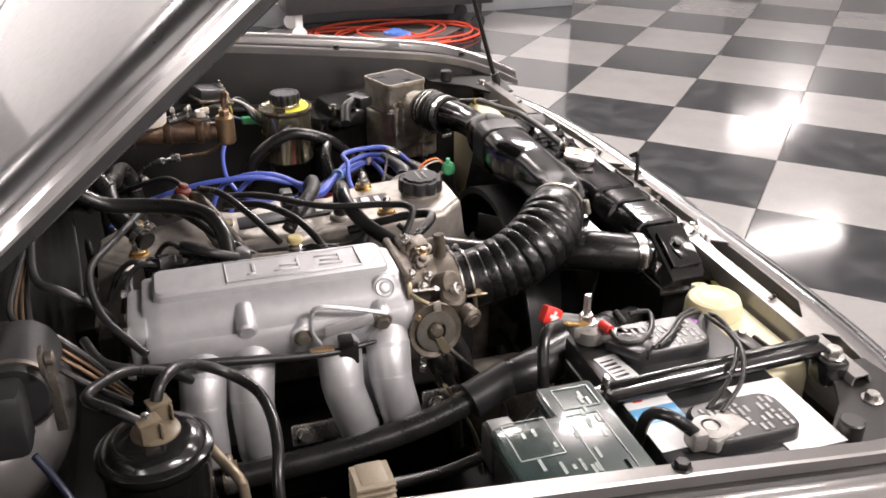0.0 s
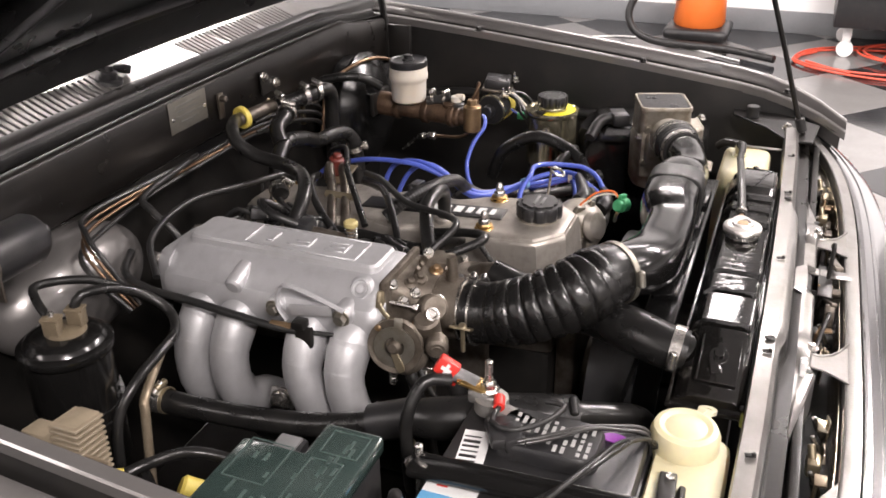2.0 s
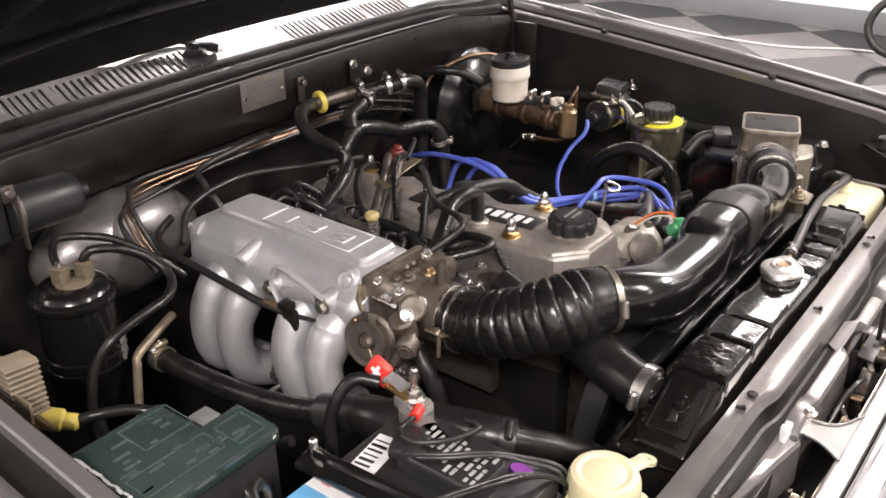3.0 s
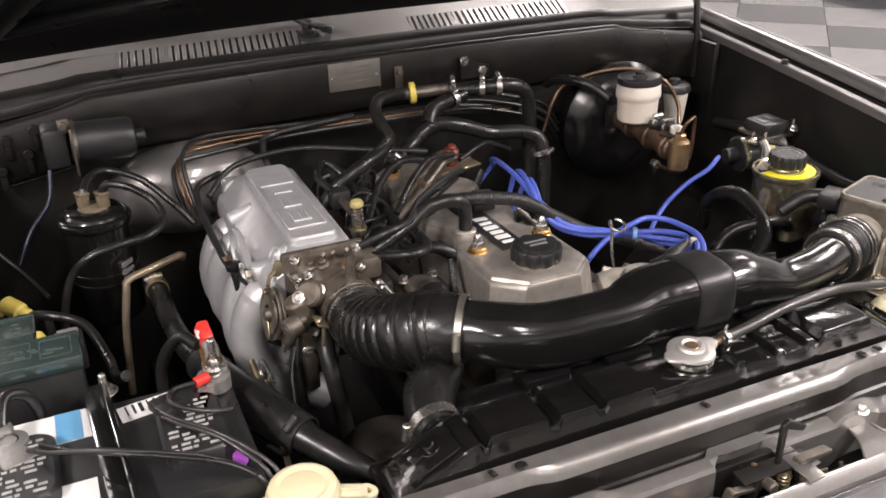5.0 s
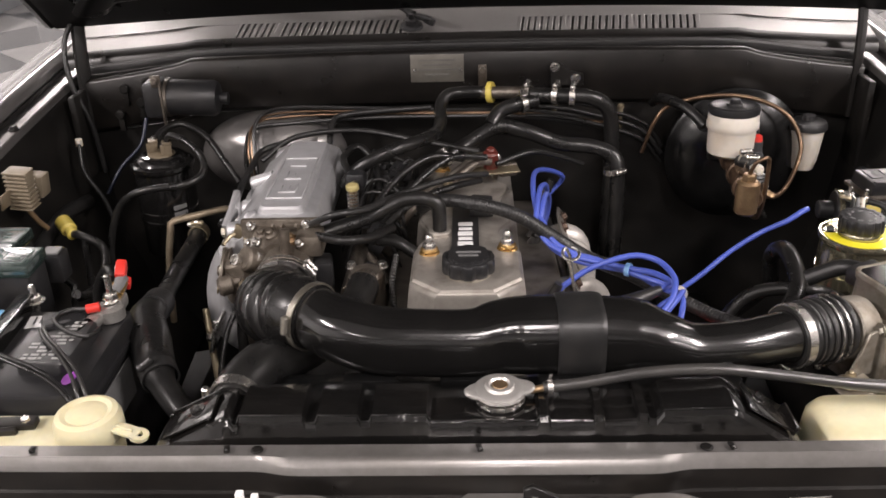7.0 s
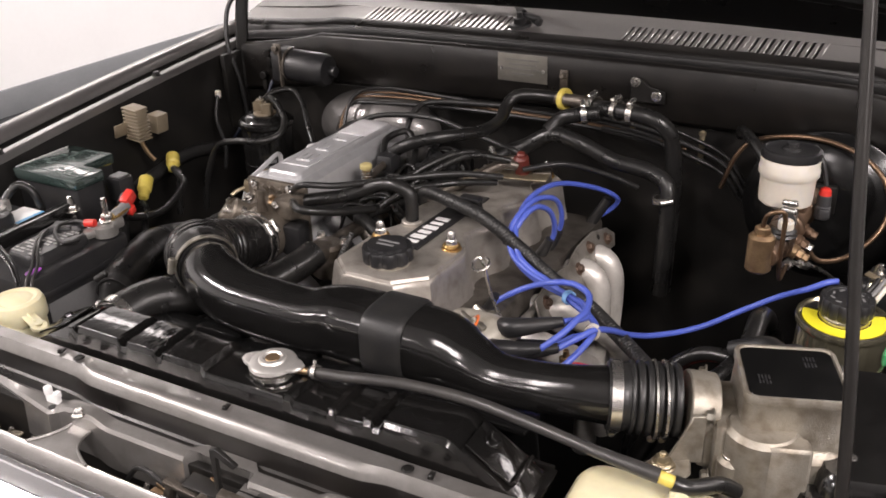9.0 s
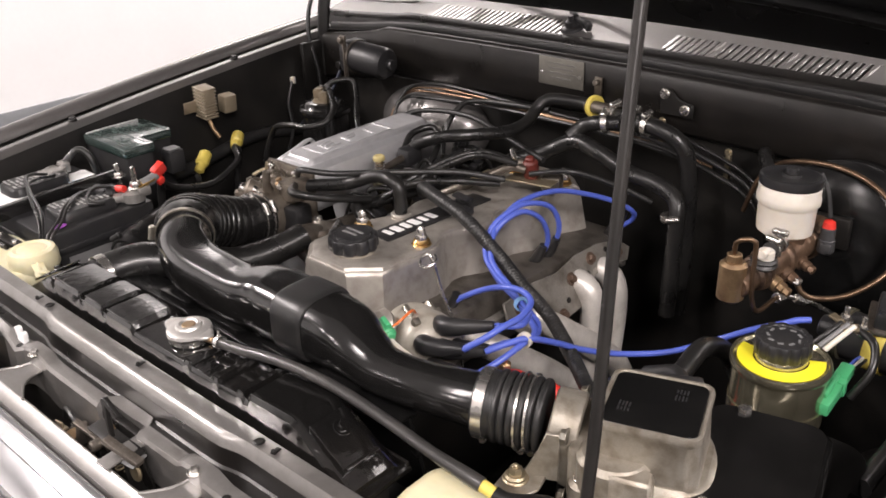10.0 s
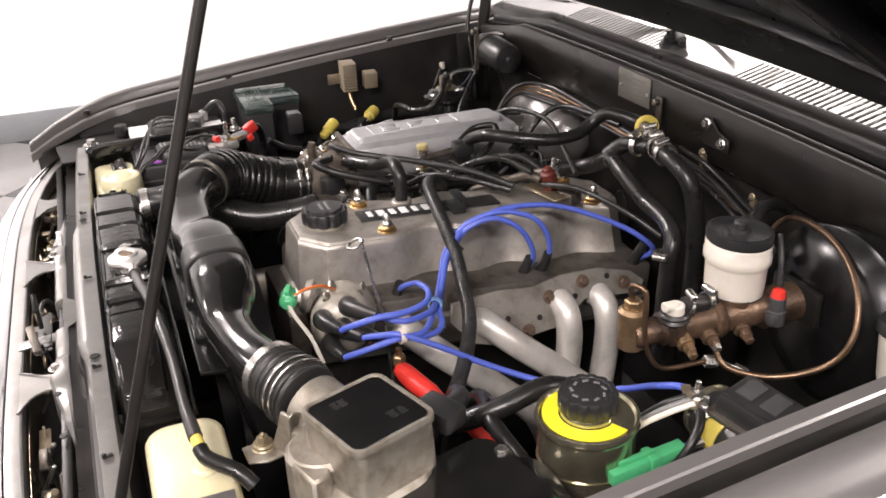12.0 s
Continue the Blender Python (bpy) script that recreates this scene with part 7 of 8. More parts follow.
bat = thing("battery", "black car battery with labels and clamped terminals", "battery", (-0.52, 0.14, 0.78))
BX0, BX1, BY0, BY1, BT = -0.652, -0.397, 0.048, 0.222, 0.972
part("case", box(BX1 - BX0, BY1 - BY0, 0.19, at((BX0 + BX1) / 2, (BY0 + BY1) / 2, BT - 0.095), 0.006), BLACK, bat)
part("rim", box(BX1 - BX0 + 0.006, BY1 - BY0 + 0.006, 0.012, at((BX0 + BX1) / 2, (BY0 + BY1) / 2, BT - 0.03), 0.003), BLACK, bat)
for cx in (-0.447, -0.598):
    v = part("vent_cover", loft([[(cx + x, 0.132 + y, z) for x, y in rounded(w, h, 0.016)] for z, w, h in ((BT - 0.002, 0.062, 0.098), (BT + 0.012, 0.060, 0.096), (BT + 0.015, 0.055, 0.091))]), BLACK, bat, "black vent cover with grey print")
    random.seed(3)
    for r in range(11):
        x = -0.024
        while x < 0.020:
            w = random.uniform(0.004, 0.012)
            if x + w < 0.025 and random.random() < 0.85:
                part("print_bar", box(w, 0.0034, 0.0006, at(cx + x + w / 2, 0.094 + 0.0072 * r, BT + 0.0154), 0), PALEPRINT, v)
            x += w + random.uniform(0.0015, 0.004)
part("label", box(0.060, 0.026, 0.0008, at(-0.480, 0.196, BT + 0.0008, 0, 0, 8), 0), WHITE, bat, "white bar label")
for k in range(7):
    part("print_bar", box(0.0016 + 0.001 * (k % 3), 0.016, 0.0006, at(-0.502 + 0.007 * k, 0.196 + 0.001 * k, BT + 0.0014, 0, 0, 8), 0), BLACK, bat)
part("label", box(0.085, 0.048, 0.0008, at(-0.565, 0.196, BT + 0.0008, 0, 0, 0), 0), WHITE, bat, "blue and white maker's label")
part("label_block", box(0.024, 0.048, 0.0006, at(-0.556, 0.196, BT + 0.0014), 0), LABELBLUE, bat)
part("label_block", box(0.008, 0.010, 0.0006, at(-0.530, 0.205, BT + 0.0014), 0), RED, bat)
part("label", box(0.105, 0.060, 0.0008, at(-0.590, 0.078, BT + 0.0008), 0), WHITE, bat, "blank white warning label")
part("side_label", box(0.0008, 0.11, 0.05, at(BX1 + 0.0006, 0.13, 0.905), 0), GREYPL, bat)
part("sticker", cyl(0.010, 0.0008, at(-0.415, 0.078, BT + 0.0006) @ Matrix.Diagonal((0.7, 1.2, 1, 1)), 20, 0.0002), PURPLE, bat, "round purple sticker")
part("post", cyl(0.0085, 0.02, at(-0.414, 0.200, BT - 0.001), 18), LEADGREY, bat)
pc = part("positive_clamp", join(lathe([(0.009, 0), (0.017, 0), (0.017, 0.014), (0.009, 0.016)], at(-0.414, 0.200, BT + 0.002), 20), box(0.018, 0.055, 0.012, at(-0.428, 0.172, BT + 0.009, 0, 0, -18), 0.004), box(0.024, 0.022, 0.016, at(-0.410, 0.212, BT + 0.016), 0.004)), LEADGREY, bat, "corroded lead positive clamp")
part("clamp_nut", join(hexbolt(at(-0.411, 0.204, BT + 0.022), 0.008, 0.010, 0.011), cyl(0.004, 0.030, at(-0.411, 0.204, BT + 0.026), 10)), STEEL, pc)
part("brass_strap", box(0.020, 0.030, 0.004, at(-0.411, 0.220, BT + 0.026, 12, 0, 0), 0.001), ZINC, pc)
part("clamp_cover", join(box(0.044, 0.034, 0.011, at(-0.456, 0.172, BT + 0.012, 4, 6, 28), 0.003), box(0.030, 0.020, 0.016, at(-0.462, 0.166, BT + 0.012, -6, 4, 40), 0.004)), BLACK, pc, "folded grey terminal cover")
part("post", cyl(0.0085, 0.02, at(-0.606, 0.172, BT - 0.001), 18), LEADGREY, bat)
part("negative_clamp", join(lathe([(0.009, 0), (0.017, 0), (0.017, 0.016), (0.009, 0.018)], at(-0.606, 0.172, BT + 0.002), 20), box(0.030, 0.050, 0.016, at(-0.606, 0.160, BT + 0.010, 0, 0, 20), 0.005), box(0.020, 0.016, 0.020, at(-0.612, 0.190, BT + 0.014), 0.004)), LEADGREY, bat, "lead negative clamp")
hold = thing("battery_clamp", "black steel battery hold-down bar with a threaded stud", "battery clamp", (-0.52, 0.11, 0.97))
part("bar", join(box(0.022, 0.262, 0.010, at(-0.522, 0.108, BT + 0.010, 0, 0, 3), 0.004), box(0.006, 0.262, 0.022, at(-0.512, 0.108, BT + 0.008, 0, 0, 3), 0.002), box(0.03, 0.03, 0.03, at(-0.533, -0.018, BT - 0.004), 0.006)), BLACKGLOSS, hold)
part("stud", join(cyl(0.004, 0.10, at(-0.518, 0.233, 0.90), 12), hexbolt(at(-0.518, 0.233, 0.978), 0.009, 0.008, 0.013)), STEEL, hold)
part("end_bolt", hexbolt(at(-0.533, -0.020, BT + 0.011), 0.009, 0.010, 0.012), STEEL, hold)
capr = thing("battery_boot", "red plastic boot over the positive battery post, tilted open", "battery boot", (-0.412, 0.245, 0.99))
part("cap", join(box(0.0125, 0.023, 0.019, at(-0.412, 0.247, 1.010, 30, 10, 12), 0.003), box(0.010, 0.012, 0.012, at(-0.407, 0.244, 0.995, 22, 10, 12), 0.002)), RED, capr)
CM = at(-0.412, 0.247, 1.010, 30, 10, 12)
part("cross_mark", join(box(0.0008, 0.0035, 0.013, CM @ at(-0.0066, 0, 0), 0), box(0.0008, 0.011, 0.0040, CM @ at(-0.0067, 0, 0), 0)), WHITE, capr, "white moulded cross")
part("strap", tube([(-0.410, 0.240, 1.003), (-0.409, 0.228, 0.999), (-0.411, 0.215, 0.996)], 0.008, 10), GREYPL, capr)
single("terminal_sleeve", tube([(-0.420, 0.190, 0.994), (-0.434, 0.186, 0.993)], 0.0055, 12), RED, "small red terminal sleeve", "terminal sleeve")
hose("battery_cable", [(-0.420, 0.240, 1.002), (-0.435, 0.262, 1.004), (-0.455, 0.272, 0.975), (-0.462, 0.270, 0.93), (-0.465, 0.26, 0.80)], 0.0065, HOSE, "black battery cable from the terminal", "cable")
for k in range(2):
    hose("battery_wire", [(-0.472, 0.148 + 0.008 * k, 0.990), (-0.458, 0.126 + 0.007 * k, 0.992), (-0.432, 0.098 + 0.006 * k, 0.991), (-0.412 + 0.004 * k, 0.076 + 0.005 * k, 0.981), (-0.397 + 0.007 * k, 0.052 + 0.003 * k, 0.972), (-0.392 + 0.008 * k, 0.0462, 0.950), (-0.392 + 0.008 * k, 0.0462, 0.900)], 0.0021, OVERHOSE, "thin grey wire across the battery top", "cable")
hose("battery_cable", [(-0.434, 0.186, 0.993), (-0.455, 0.186, 0.992), (-0.462, 0.165, 0.993), (-0.44, 0.14, 0.993), (-0.41, 0.128, 0.993), (-0.405, 0.148, 0.990)], 0.0028, RUBBER, "thin black wire on the battery", "cable")
hose("battery_wire", [(-0.59, 0.150, 0.990), (-0.570, 0.118, 1.004), (-0.535, 0.095, 1.012), (-0.49, 0.080, 1.005), (-0.44, 0.068, 0.990), (-0.404, 0.048, 0.970), (-0.385, 0.035, 0.93), (-0.38, 0.03, 0.88)], 0.0024, RUBBER, "thin black twin wire over the battery", "cable")
hose("battery_wire", [(-0.58, 0.158, 0.988), (-0.555, 0.120, 1.000), (-0.52, 0.090, 1.007), (-0.47, 0.070, 1.000), (-0.425, 0.056, 0.985), (-0.397, 0.040, 0.960), (-0.382, 0.028, 0.90)], 0.0024, HOSE, "thin black wire over the battery", "cable")
hose("battery_cable", [(-0.612, 0.19, 0.990), (-0.605, 0.215, 1.010), (-0.585, 0.225, 0.998), (-0.58, 0.23, 0.95), (-0.59, 0.235, 0.85)], 0.0060, HOSE, "black negative battery cable", "cable")

fuse = thing("fuse_box", "black fuse box with a smoked green lid and grey print", "fuse box", (-0.59, 0.32, 0.92))
FB = [(-0.668, 0.262), (-0.535, 0.262), (-0.535, 0.312), (-0.578, 0.312), (-0.578, 0.372), (-0.668, 0.372)]
part("base", prism(FB, 0.90, 1.000, Matrix(), 0.004), BLACK, fuse)
lidf = part("lid", prism([(x + (0.003 if x > -0.6 else -0.003), y + (0.003 if y > 0.3 else -0.003)) for x, y in FB], 0.994, 1.012, Matrix(), 0.004), FUSELID, fuse, "smoked dark green lid")
random.seed(9)
for k in range(26):
    x = -0.655 + 0.105 * random.random()
    y = 0.275 + 0.085 * random.random()
    if x > -0.585 and y > 0.305:
        continue
    part("print_bar", box(0.006 + 0.010 * random.random(), 0.003, 0.0006, at(x, y, 1.0124), 0), FUSEPRINT, lidf)
for x, y, w, h in ((-0.60, 0.345, 0.05, 0.04), (-0.62, 0.29, 0.08, 0.03), (-0.556, 0.285, 0.03, 0.035)):
    for sx, sy, ox, oy in ((w, 0.0012, 0, h / 2), (w, 0.0012, 0, -h / 2), (0.0012, h, w / 2, 0), (0.0012, h, -w / 2, 0)):
        part("print_line", box(sx, sy, 0.0006, at(x + ox, y + oy, 1.0124), 0), FUSEPRINT, lidf)
random.seed(21)
for k in range(16):
    part("worn_edge", box(0.0018 + 0.0016 * random.random(), 0.005 + 0.004 * random.random(), 0.0006, at(-0.6685 + 0.0012 * random.random(), 0.268 + 0.0063 * k, 1.0123, 0, 0, 30 * (random.random() - 0.5)), 0), WHITE, lidf)
relay = thing("relay", "small black relay beside the fuse box", "relay", (-0.52, 0.40, 0.93))
part("body", box(0.03, 0.03, 0.04, at(-0.545, 0.352, 0.965), 0.004), BLACK, relay)
part("top", box(0.022, 0.022, 0.003, at(-0.545, 0.352, 0.9865), 0.001), GREYPL, relay)

fin = thing("resistor_pack", "tan finned resistor block on the inner fender", "resistor", (-0.645, 0.49, 0.97))
part("core", box(0.030, 0.022, 0.056, at(-0.642, 0.494, 1.018, 0, 6, 0), 0.002), TANCER, fin, "tan ceramic block")
for k in range(10):
    part("fin", box(0.033, 0.030, 0.0028, at(-0.642, 0.494, 0.990 + 0.0060 * k, 0, 6, 0), 0.0006, 1), TANCER, fin)
part("bracket", box(0.003, 0.048, 0.022, at(-0.655, 0.478, 1.01, 0, 6, 0), 0.001), TANPIPE, fin)
part("small_block", box(0.024, 0.028, 0.034, at(-0.640, 0.540, 1.005, 0, 6, 0), 0.003), TANCER, fin)
part("lead", tube([(-0.640, 0.494, 0.985), (-0.630, 0.495, 0.965), (-0.62, 0.50, 0.95)], 0.004, 8), BRASS, fin)
for a, b, c in (((-0.618, 0.540, 0.945), (-0.592, 0.512, 0.935), (-0.57, 0.50, 0.92)), ((-0.588, 0.445, 0.942), (-0.565, 0.405, 0.915), (-0.55, 0.39, 0.89))):
    yc = thing("yellow_connector", "yellow plastic wiring connector", "connector", a)
    m = axis(a, b)
    part("shell", join(cyl(0.012, 0.030, m, 16, 0.003), cyl(0.009, 0.045, m, 16, 0.003)), YELLOW, yc)
    part("cable", tube([b, ((b[0] + c[0]) / 2 + 0.008, (b[1] + c[1]) / 2, (b[2] + c[2]) / 2 + 0.006), c, (c[0], c[1] - 0.01, c[2] - 0.06)], 0.0055, 8), HOSE, yc)
hose("connector_cable", [(-0.592, 0.512, 0.935), (-0.57, 0.495, 0.94), (-0.53, 0.47, 0.93), (-0.51, 0.40, 0.915), (-0.505, 0.33, 0.93), (-0.495, 0.29, 0.955)], 0.0060, HOSE, "taped black cable beside the battery", "cable")

wm = thing("wiper_motor", "black wiper motor with a zinc bracket on the firewall", "wiper motor", (-0.46, 0.76, 1.04))
part("motor", lathe([(0, 0), (0.026, 0), (0.030, 0.004), (0.030, 0.080), (0.026, 0.088), (0.010, 0.092), (0.010, 0.104), (0, 0.106)], axis((-0.500, 0.752, 1.072), (-0.40, 0.752, 1.068)), 32), BLACK, wm)
part("gearbox", box(0.035, 0.05, 0.06, at(-0.520, 0.765, 1.068), 0.008), BLACK, wm)
part("bracket", join(box(0.0035, 0.009, 0.070, at(-0.497, 0.722, 1.068), 0.001), box(0.016, 0.0035, 0.020, at(-0.504, 0.725, 1.106), 0.001), cyl(0.006, 0.008, axis((-0.505, 0.723, 1.108), (-0.505, 0.6, 1.108)), 12), lathe([(0.031, 0), (0.0325, 0), (0.0325, 0.006), (0.031, 0.006), (0.031, 0)], axis((-0.497, 0.752, 1.0718), (-0.40, 0.752, 1.068)), 28)), ALUDIRTY, wm, "dull plated clamp bracket")
for x, z in ((-0.545, 1.085), (-0.56, 1.05), (-0.585, 1.075), (-0.60, 1.03)):
    single("firewall_clip", join(cyl(0.008, 0.010, axis((x, 0.80, z), (x, 0.7, z)), 12), box(0.010, 0.006, 0.03, at(x, 0.797, z - 0.015), 0.002)), INNER, "small dark fastener on the firewall", "fastener")
hose("wiper_cable", [(-0.535, 0.74, 1.04), (-0.545, 0.72, 1.0), (-0.575, 0.70, 0.97), (-0.60, 0.68, 0.93)], 0.0032, DARKBLUE, "dull blue wiring cable", "cable")
hose("washer_hose", [(-0.640, 0.780, 0.93), (-0.645, 0.775, 1.02), (-0.665, 0.775, 1.09), (-0.672, 0.80, 1.16), (-0.64, 0.84, 1.205), (-0.58, 0.87, 1.21)], 0.0045, RUBBER, "thin black washer hose up to the hood", "hose")
hose("washer_hose", [(-0.640, 0.70, 1.01), (-0.632, 0.68, 0.97), (-0.60, 0.66, 0.93), (-0.57, 0.62, 0.90)], 0.0035, RUBBER, "thin dark washer tube on the inner fender", "hose")
single("tube_joiner", cyl(0.006, 0.014, at(-0.641, 0.703, 1.005), 12), WHITEPL, "small cream tube joiner", "joiner")
hose("wiring_loom", [(-0.655, 0.72, 0.90), (-0.65, 0.60, 0.92), (-0.645, 0.45, 0.90), (-0.64, 0.30, 0.88)], 0.012, RUBBER, "black taped loom along the inner fender", "cable loom")
hose("wiring_loom", [(0.655, 0.72, 0.93), (0.652, 0.60, 0.945), (0.645, 0.42, 0.93), (0.64, 0.30, 0.93)], 0.010, RUBBER, "black taped loom along the inner fender", "cable loom")

# wiper pivot and arm on the cowl
wip = thing("windscreen_wiper", "black windscreen wiper with its pivot on the cowl", "wiper", (-0.076, 0.93, 1.155))
part("pivot", join(lathe([(0, 0.022), (0.005, 0.022), (0.006, 0.014), (0.011, 0.012), (0.012, 0.004), (0.019, 0.002), (0.021, -0.004), (0, -0.004)], at(-0.094, 0.894, 1.150, 14, 0, 0), 24), box(0.046, 0.015, 0.009, at(-0.080, 0.898, 1.164, 0, 8, -20), 0.003), box(0.020, 0.011, 0.014, at(-0.062, 0.892, 1.158, 0, 20, -20), 0.003)), BLACK, wip)
part("arm", tube([(-0.090, 0.896, 1.168), (-0.14, 0.935, 1.188), (-0.30, 1.0, 1.215), (-0.50, 1.05, 1.235)], 0.007, 10), BLACK, wip)
hose("nozzle_hose", [(0.0, 0.93, 1.19), (-0.10, 0.95, 1.178), (-0.22, 0.94, 1.185), (-0.32, 0.90, 1.20)], 0.0045, RUBBER, "thin black hose under the hood's rear edge", "hose")

# breather pipes, plugs and wires between the plenum and the valve cover
bp = thing("breather_pipe", "pair of dull steel breather pipes below the vacuum valve", "pipe", (0.0, 0.59, 0.97))
for dy in (0.0, 0.022):
    part("pipe", tube([(0.036, 0.592 + dy, 1.008), (0.018, 0.583 + dy, 1.012), (-0.010, 0.566 + dy, 0.998), (-0.045, 0.548 + dy, 0.978), (-0.085, 0.53 + dy, 0.955), (-0.105, 0.525 + dy, 0.92)], [0.0062, 0.0068, 0.0068, 0.0075, 0.0075, 0.0075], 12), ALUDIRTY, bp)
part("clip", box(0.012, 0.045, 0.010, at(-0.028, 0.566, 0.990, 0, 28, 0), 0.002), DULLZINC, bp)
for x, y, z, turn in ((-0.118, 0.565, 0.985, 25), (-0.108, 0.602, 0.992, -20), (-0.135, 0.635, 0.995, 40), (-0.098, 0.645, 0.975, 10), (-0.125, 0.425, 0.972, -15)):
    wp = thing("wiring_plug", "black plastic wiring plug on the intake manifold", "connector", (x, y, z), "plugs between plenum and cover")
    m = at(x, y, z, 12, 18, turn)
    part("shell", join(box(0.018, 0.026, 0.016, m, 0.002), box(0.013, 0.012, 0.012, m @ at(0, -0.017, 0), 0.002), box(0.006, 0.016, 0.004, m @ at(0, 0.002, 0.009), 0.001)), BLACK, wp)
    part("spring_clip", box(0.020, 0.002, 0.012, m @ at(0, -0.010, 0.002), 0.0005), STEEL, wp)
    part("lead", tube([m @ Vector((0, 0.012, 0)), m @ Vector((0.004, 0.030, 0.004)), m @ Vector((0.016, 0.045, -0.012)), m @ Vector((0.020, 0.055, -0.05))], 0.0035, 7), RUBBER, wp)
random.seed(7)
for k in range(12):
    y = 0.40 + 0.024 * k
    x0 = -0.165 + random.uniform(-0.01, 0.02)
    z0 = 0.972 + random.uniform(-0.01, 0.015)
    hose("engine_wire", [(x0, y, z0 - 0.03), (x0 + 0.012, y + random.uniform(-0.01, 0.02), z0 + 0.004), (x0 + 0.035, y + random.uniform(0, 0.03), z0 + random.uniform(0.0, 0.014)), (x0 + 0.062, y + random.uniform(-0.01, 0.04), z0 - 0.008), (x0 + 0.072, y + 0.02, z0 - 0.045)], random.choice((0.0022, 0.003, 0.004)), random.choice((RUBBER, HOSE, RUBBER, GREYPL)), "thin dark engine wire beside the plenum", "cable")
# pipes and small fittings along the firewall behind the master cylinder
for dz, r, m in ((0.0, 0.0042, HOSE), (0.016, 0.0036, RUBBER), (0.030, 0.0036, HOSE)):
    hose("firewall_tube", [(0.10, 0.786, 1.018 + dz), (0.17, 0.784, 1.012 + dz), (0.25, 0.780, 0.992 + dz), (0.30, 0.778, 0.972 + dz), (0.335, 0.782, 0.93 + dz)], r, m, "thin dark tube clipped along the firewall", "tube")
for x, z in ((0.150, 1.030), (0.262, 1.003)):
    single("tube_clip", join(box(0.008, 0.008, 0.048, at(x, 0.790, z), 0.0015), hexbolt(axis((x, 0.788, z + 0.026), (x, 0.7, z + 0.026)), 0.004, 0.005, 0.006)), DULLZINC, "small plated clip holding tubes on the firewall", "clip")

single("pipe_band", band((-0.350, 0.147, 0.9352), (-0.339, 0.128, 0.9315), 0.0195, 0.016, (-0.4, -0.3, 0.8)), RUBBER, "black rubber band round the air pipe", "hose band")
# dark stays and hoses below the throttle
single("support_strut", tube([(-0.352, 0.345, 0.90), (-0.345, 0.325, 0.86), (-0.335, 0.300, 0.80), (-0.33, 0.29, 0.74)], 0.0045, 8, squash=0.5), DULLZINC, "thin plated support strut below the throttle", "strut")
hose("drain_hose", [(-0.300, 0.325, 0.915), (-0.312, 0.305, 0.895), (-0.318, 0.280, 0.865), (-0.322, 0.262, 0.835), (-0.338, 0.265, 0.81), (-0.352, 0.300, 0.80)], 0.0035, RUBBER, "thin black drain hose below the throttle", "hose")
hose("drain_hose", [(-0.262, 0.325, 0.925), (-0.266, 0.305, 0.900), (-0.262, 0.290, 0.86), (-0.255, 0.28, 0.78)], 0.0105, RUBBER, "thick black hose below the throttle", "hose")
hose("drain_hose", [(-0.292, 0.345, 0.915), (-0.300, 0.330, 0.885), (-0.300, 0.318, 0.84), (-0.295, 0.31, 0.76)], 0.0075, HOSE, "black hose below the throttle", "hose")
ls = thing("lower_stay", "dirty cast bracket below the throttle body", "bracket", (-0.27, 0.32, 0.88))
part("plate", join(box(0.05, 0.010, 0.06, at(-0.268, 0.335, 0.895, 0, 8, 0), 0.003), box(0.018, 0.022, 0.05, at(-0.285, 0.325, 0.878, 0, 0, 12), 0.004)), ALUDIRTY, ls)
for x, z in ((-0.283, 0.900), (-0.258, 0.882)):
    part("bolt", hexbolt(axis((x, 0.330, z), (x, 0.2, z + 0.02)), 0.0065, 0.008, 0.009), STEEL, ls)

for a, b in (((-0.040, 0.660, 0.987), (-0.028, 0.669, 0.992)), ((0.236, 0.676, 0.962), (0.238, 0.675, 0.950))):
    part("clamp", band(a, b, 0.0142, 0.009, (0.3, -0.6, 0.7)), STEEL, heater, "worm-drive hose clamp")
part("band", band((-0.4295, 0.600, 0.8930), (-0.4290, 0.588, 0.8928), 0.0145, 0.010, (-0.3, 0, 1)), STEEL, airh, "plated hose clamp")


# ---- things on the workshop floor ----
bench = thing("work_bench", "low white rolling work bench on casters by the wall", "bench", (5.25, -0.95, 0))
part("top", box(0.60, 1.55, 0.05, at(5.25, -0.95, 0.42), 0.008), WHITE, bench)
part("skirt", box(0.54, 1.48, 0.20, at(5.25, -0.95, 0.295), 0.006), BLACK, bench)
for y in (-0.30, -1.60):
    for x in (5.05, 5.45):
        part("caster", join(box(0.03, 0.05, 0.10, at(x, y, 0.14), 0.006), cyl(0.05, 0.03, axis((x - 0.015, y, 0.054), (x + 0.1, y, 0.054)), 20)), WHITE if y > -1 else BLACK, bench)
vac = thing("shop_vacuum", "orange and black workshop vacuum on the floor", "vacuum cleaner", (5.2, 0.62, 0))
part("tank", lathe([(0, 0.10), (0.15, 0.10), (0.17, 0.13), (0.16, 0.34), (0.13, 0.40), (0, 0.42)], at(5.2, 0.62, 0), 32), ORANGE, vac)
part("base", box(0.42, 0.42, 0.07, at(5.2, 0.62, 0.075), 0.03, 3), BLACK, vac)
part("hose", tube([(5.1, 0.75, 0.30), (5.0, 0.98, 0.34), (4.95, 1.05, 0.18), (4.92, 0.9, 0.05), (4.85, 0.4, 0.04), (4.7, 0.1, 0.04)], 0.025, 10, 0.03), RUBBER, vac)
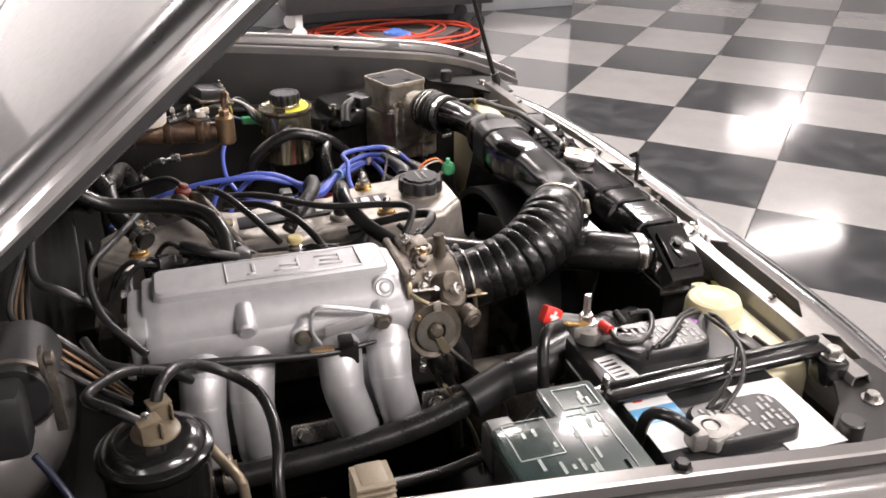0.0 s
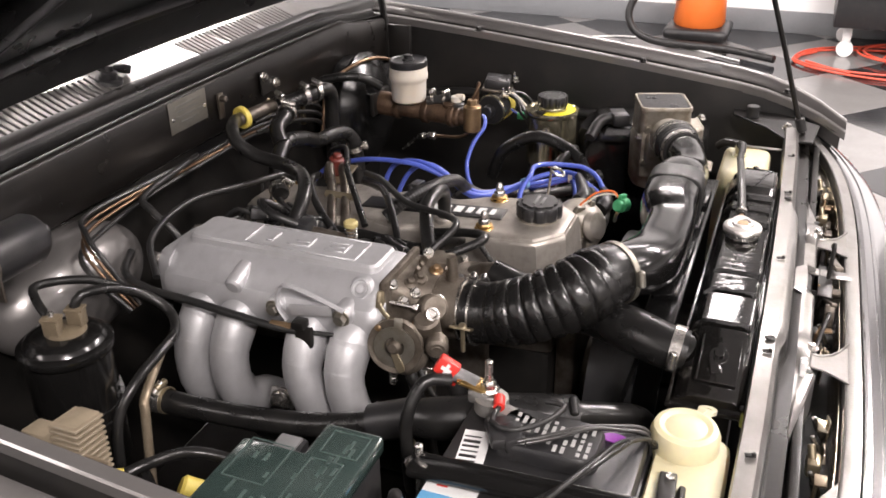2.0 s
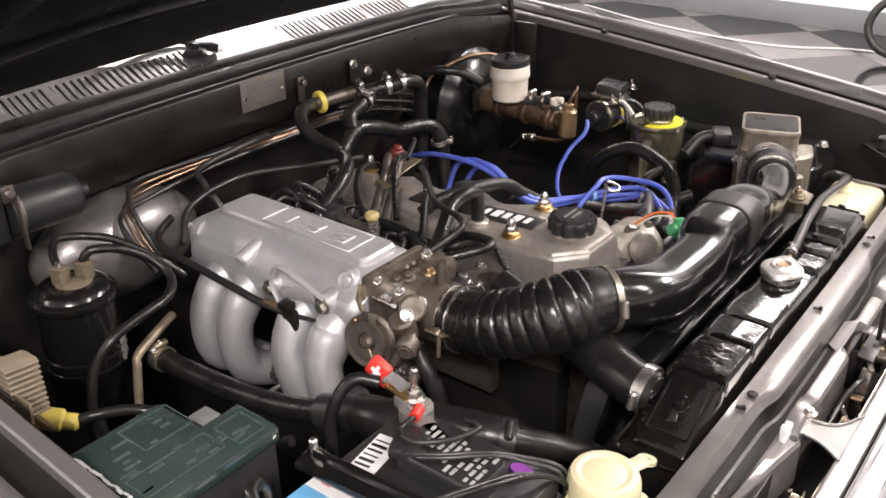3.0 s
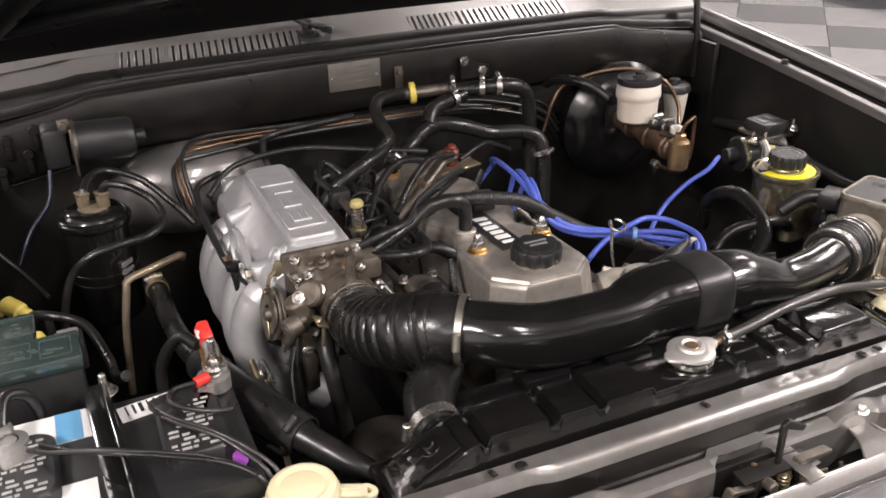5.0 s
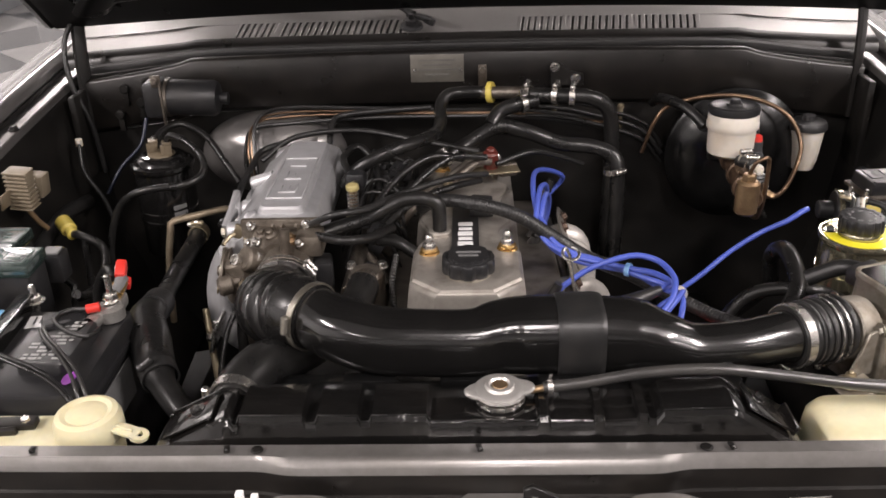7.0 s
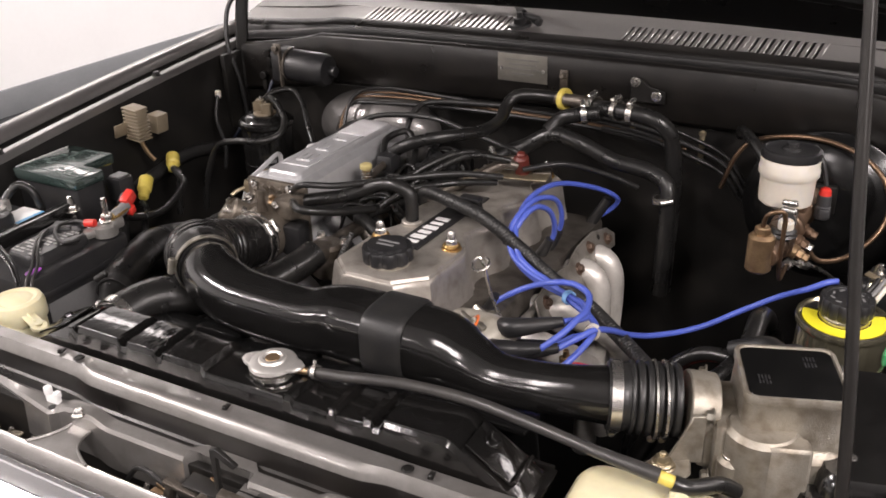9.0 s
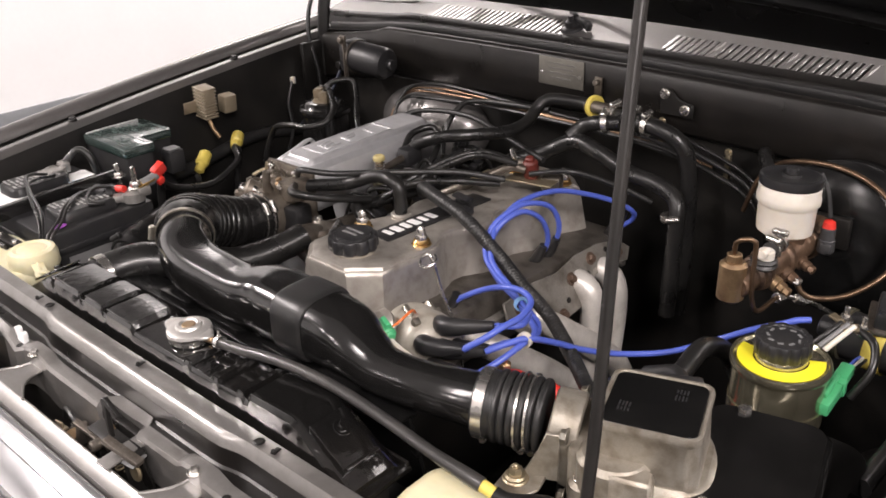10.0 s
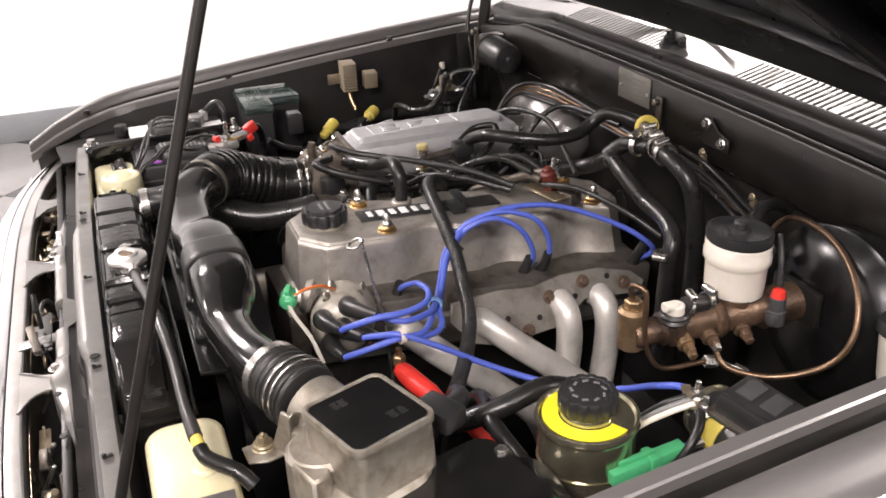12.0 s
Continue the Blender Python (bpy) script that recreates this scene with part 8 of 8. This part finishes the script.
part("handle", tube([(5.15, 0.50, 0.40), (5.12, 0.55, 0.50), (5.12, 0.70, 0.50), (5.15, 0.74, 0.40)], 0.015, 8, 0.03), BLACK, vac)
random.seed(5)
for k in range(7):
    cx, cy = 4.85 + 0.25 * random.random(), -0.75 - 0.5 * random.random() + 0.18 * (k % 3)
    r0 = 0.22 + 0.12 * random.random()
    pts = [(cx + r0 * (1 + 0.2 * random.random()) * math.cos(a + k), cy + r0 * 1.5 * (1 + 0.2 * random.random()) * math.sin(a + k), 0.012 + 0.006 * k) for a in [i * 0.7 for i in range(11)]]
    hose("extension_cord", pts, 0.007, REDCORD, "loose loop of red extension cord on the floor", "cord", step=0.04, seg=6)
hose("white_cord", [(5.3, 3.2, 0.012), (5.0, 2.4, 0.012), (4.9, 1.6, 0.012), (5.1, 1.0, 0.012), (4.7, 0.3, 0.012)], 0.006, WHITE, "thin white cable lying on the floor", "cord", step=0.06, seg=6)


def glove(x, y, turn):
    g = thing("glove", "crumpled blue nitrile glove on the floor", "glove", (x, y, 0.004))
    m = at(x, y, 0.004, 0, 0, turn)
    bm = bmesh.new()
    bmesh.ops.create_uvsphere(bm, u_segments=20, v_segments=10, radius=1.0)
    for v in bm.verts:
        w = noise.noise(v.co * 2.3 + Vector((x, y, 0)))
        v.co = Vector((v.co.x * (0.10 + 0.03 * w), v.co.y * (0.055 + 0.03 * w), max(0.0, v.co.z * 0.028 + 0.02 * w + 0.012)))
    bmesh.ops.transform(bm, matrix=m, verts=bm.verts[:])
    part("palm", bm, GLOVE, g)
    for k in range(4):
        part("finger", tube([m @ Vector((0.06, -0.035 + 0.023 * k, 0.012)), m @ Vector((0.10, -0.045 + 0.03 * k, 0.018)), m @ Vector((0.135 - 0.01 * k, -0.04 + 0.022 * k, 0.010))], [0.012, 0.011, 0.007], 8), GLOVE, g)


glove(3.10, -0.88, 160)
glove(5.0, -1.0, 40)

# ---- floor tiles ----
TILE, TURN_TILE, TX, TY = 0.61, 47.0, 2.969, -2.008
RT = Matrix.Rotation(radians(TURN_TILE), 4, "Z")


def tile_mesh(material):
    bm = box(TILE - 0.003, TILE - 0.003, 0.008, Matrix(), 0.0012, 1)
    ob = part("floor_tile", bm, material, floor)
    return ob


first = {}
rest = {0: bmesh.new(), 1: bmesh.new()}
NEAR = []
for i in range(-28, 29):
    for j in range(-28, 29):
        p = RT @ Vector(((i + 0.5) * TILE, (j + 0.5) * TILE, 0)) + Vector((TX, TY, 0))
        if not (WEST - 0.4 < p.x < FAR_EAST + 0.4 and SOUTH - 0.4 < p.y < NORTH_WALL + 0.4):
            continue
        k = (i + j) % 2
        near = (p.x > 0.9 and p.x < 5.9 and -5.0 < p.y < 6.8) or (p.x < -0.9 and -1.0 < p.y < 7.2)
        if near:
            NEAR.append((p, k))
        else:
            bm = rest[k]
            me = bpy.data.meshes.new("tmp")
            q = box(TILE - 0.003, TILE - 0.003, 0.008, Matrix.Translation((p.x, p.y, 0)) @ RT, 0)
            q.to_mesh(me)
            q.free()
            bm.from_mesh(me)
            bpy.data.meshes.remove(me)
for p, k in NEAR:
    if k not in first:
        first[k] = tile_mesh(TILEDARK if k == 0 else TILELIGHT)
        ob = first[k]
    else:
        ob = first[k].copy()
        scene.collection.objects.link(ob)
    ob.matrix_basis = Matrix.Translation((p.x, p.y, 0)) @ RT
for k in (0, 1):
    tagged(part("far_tiles", rest[k], TILEDARK if k == 0 else TILELIGHT, floor), kind="stuff")
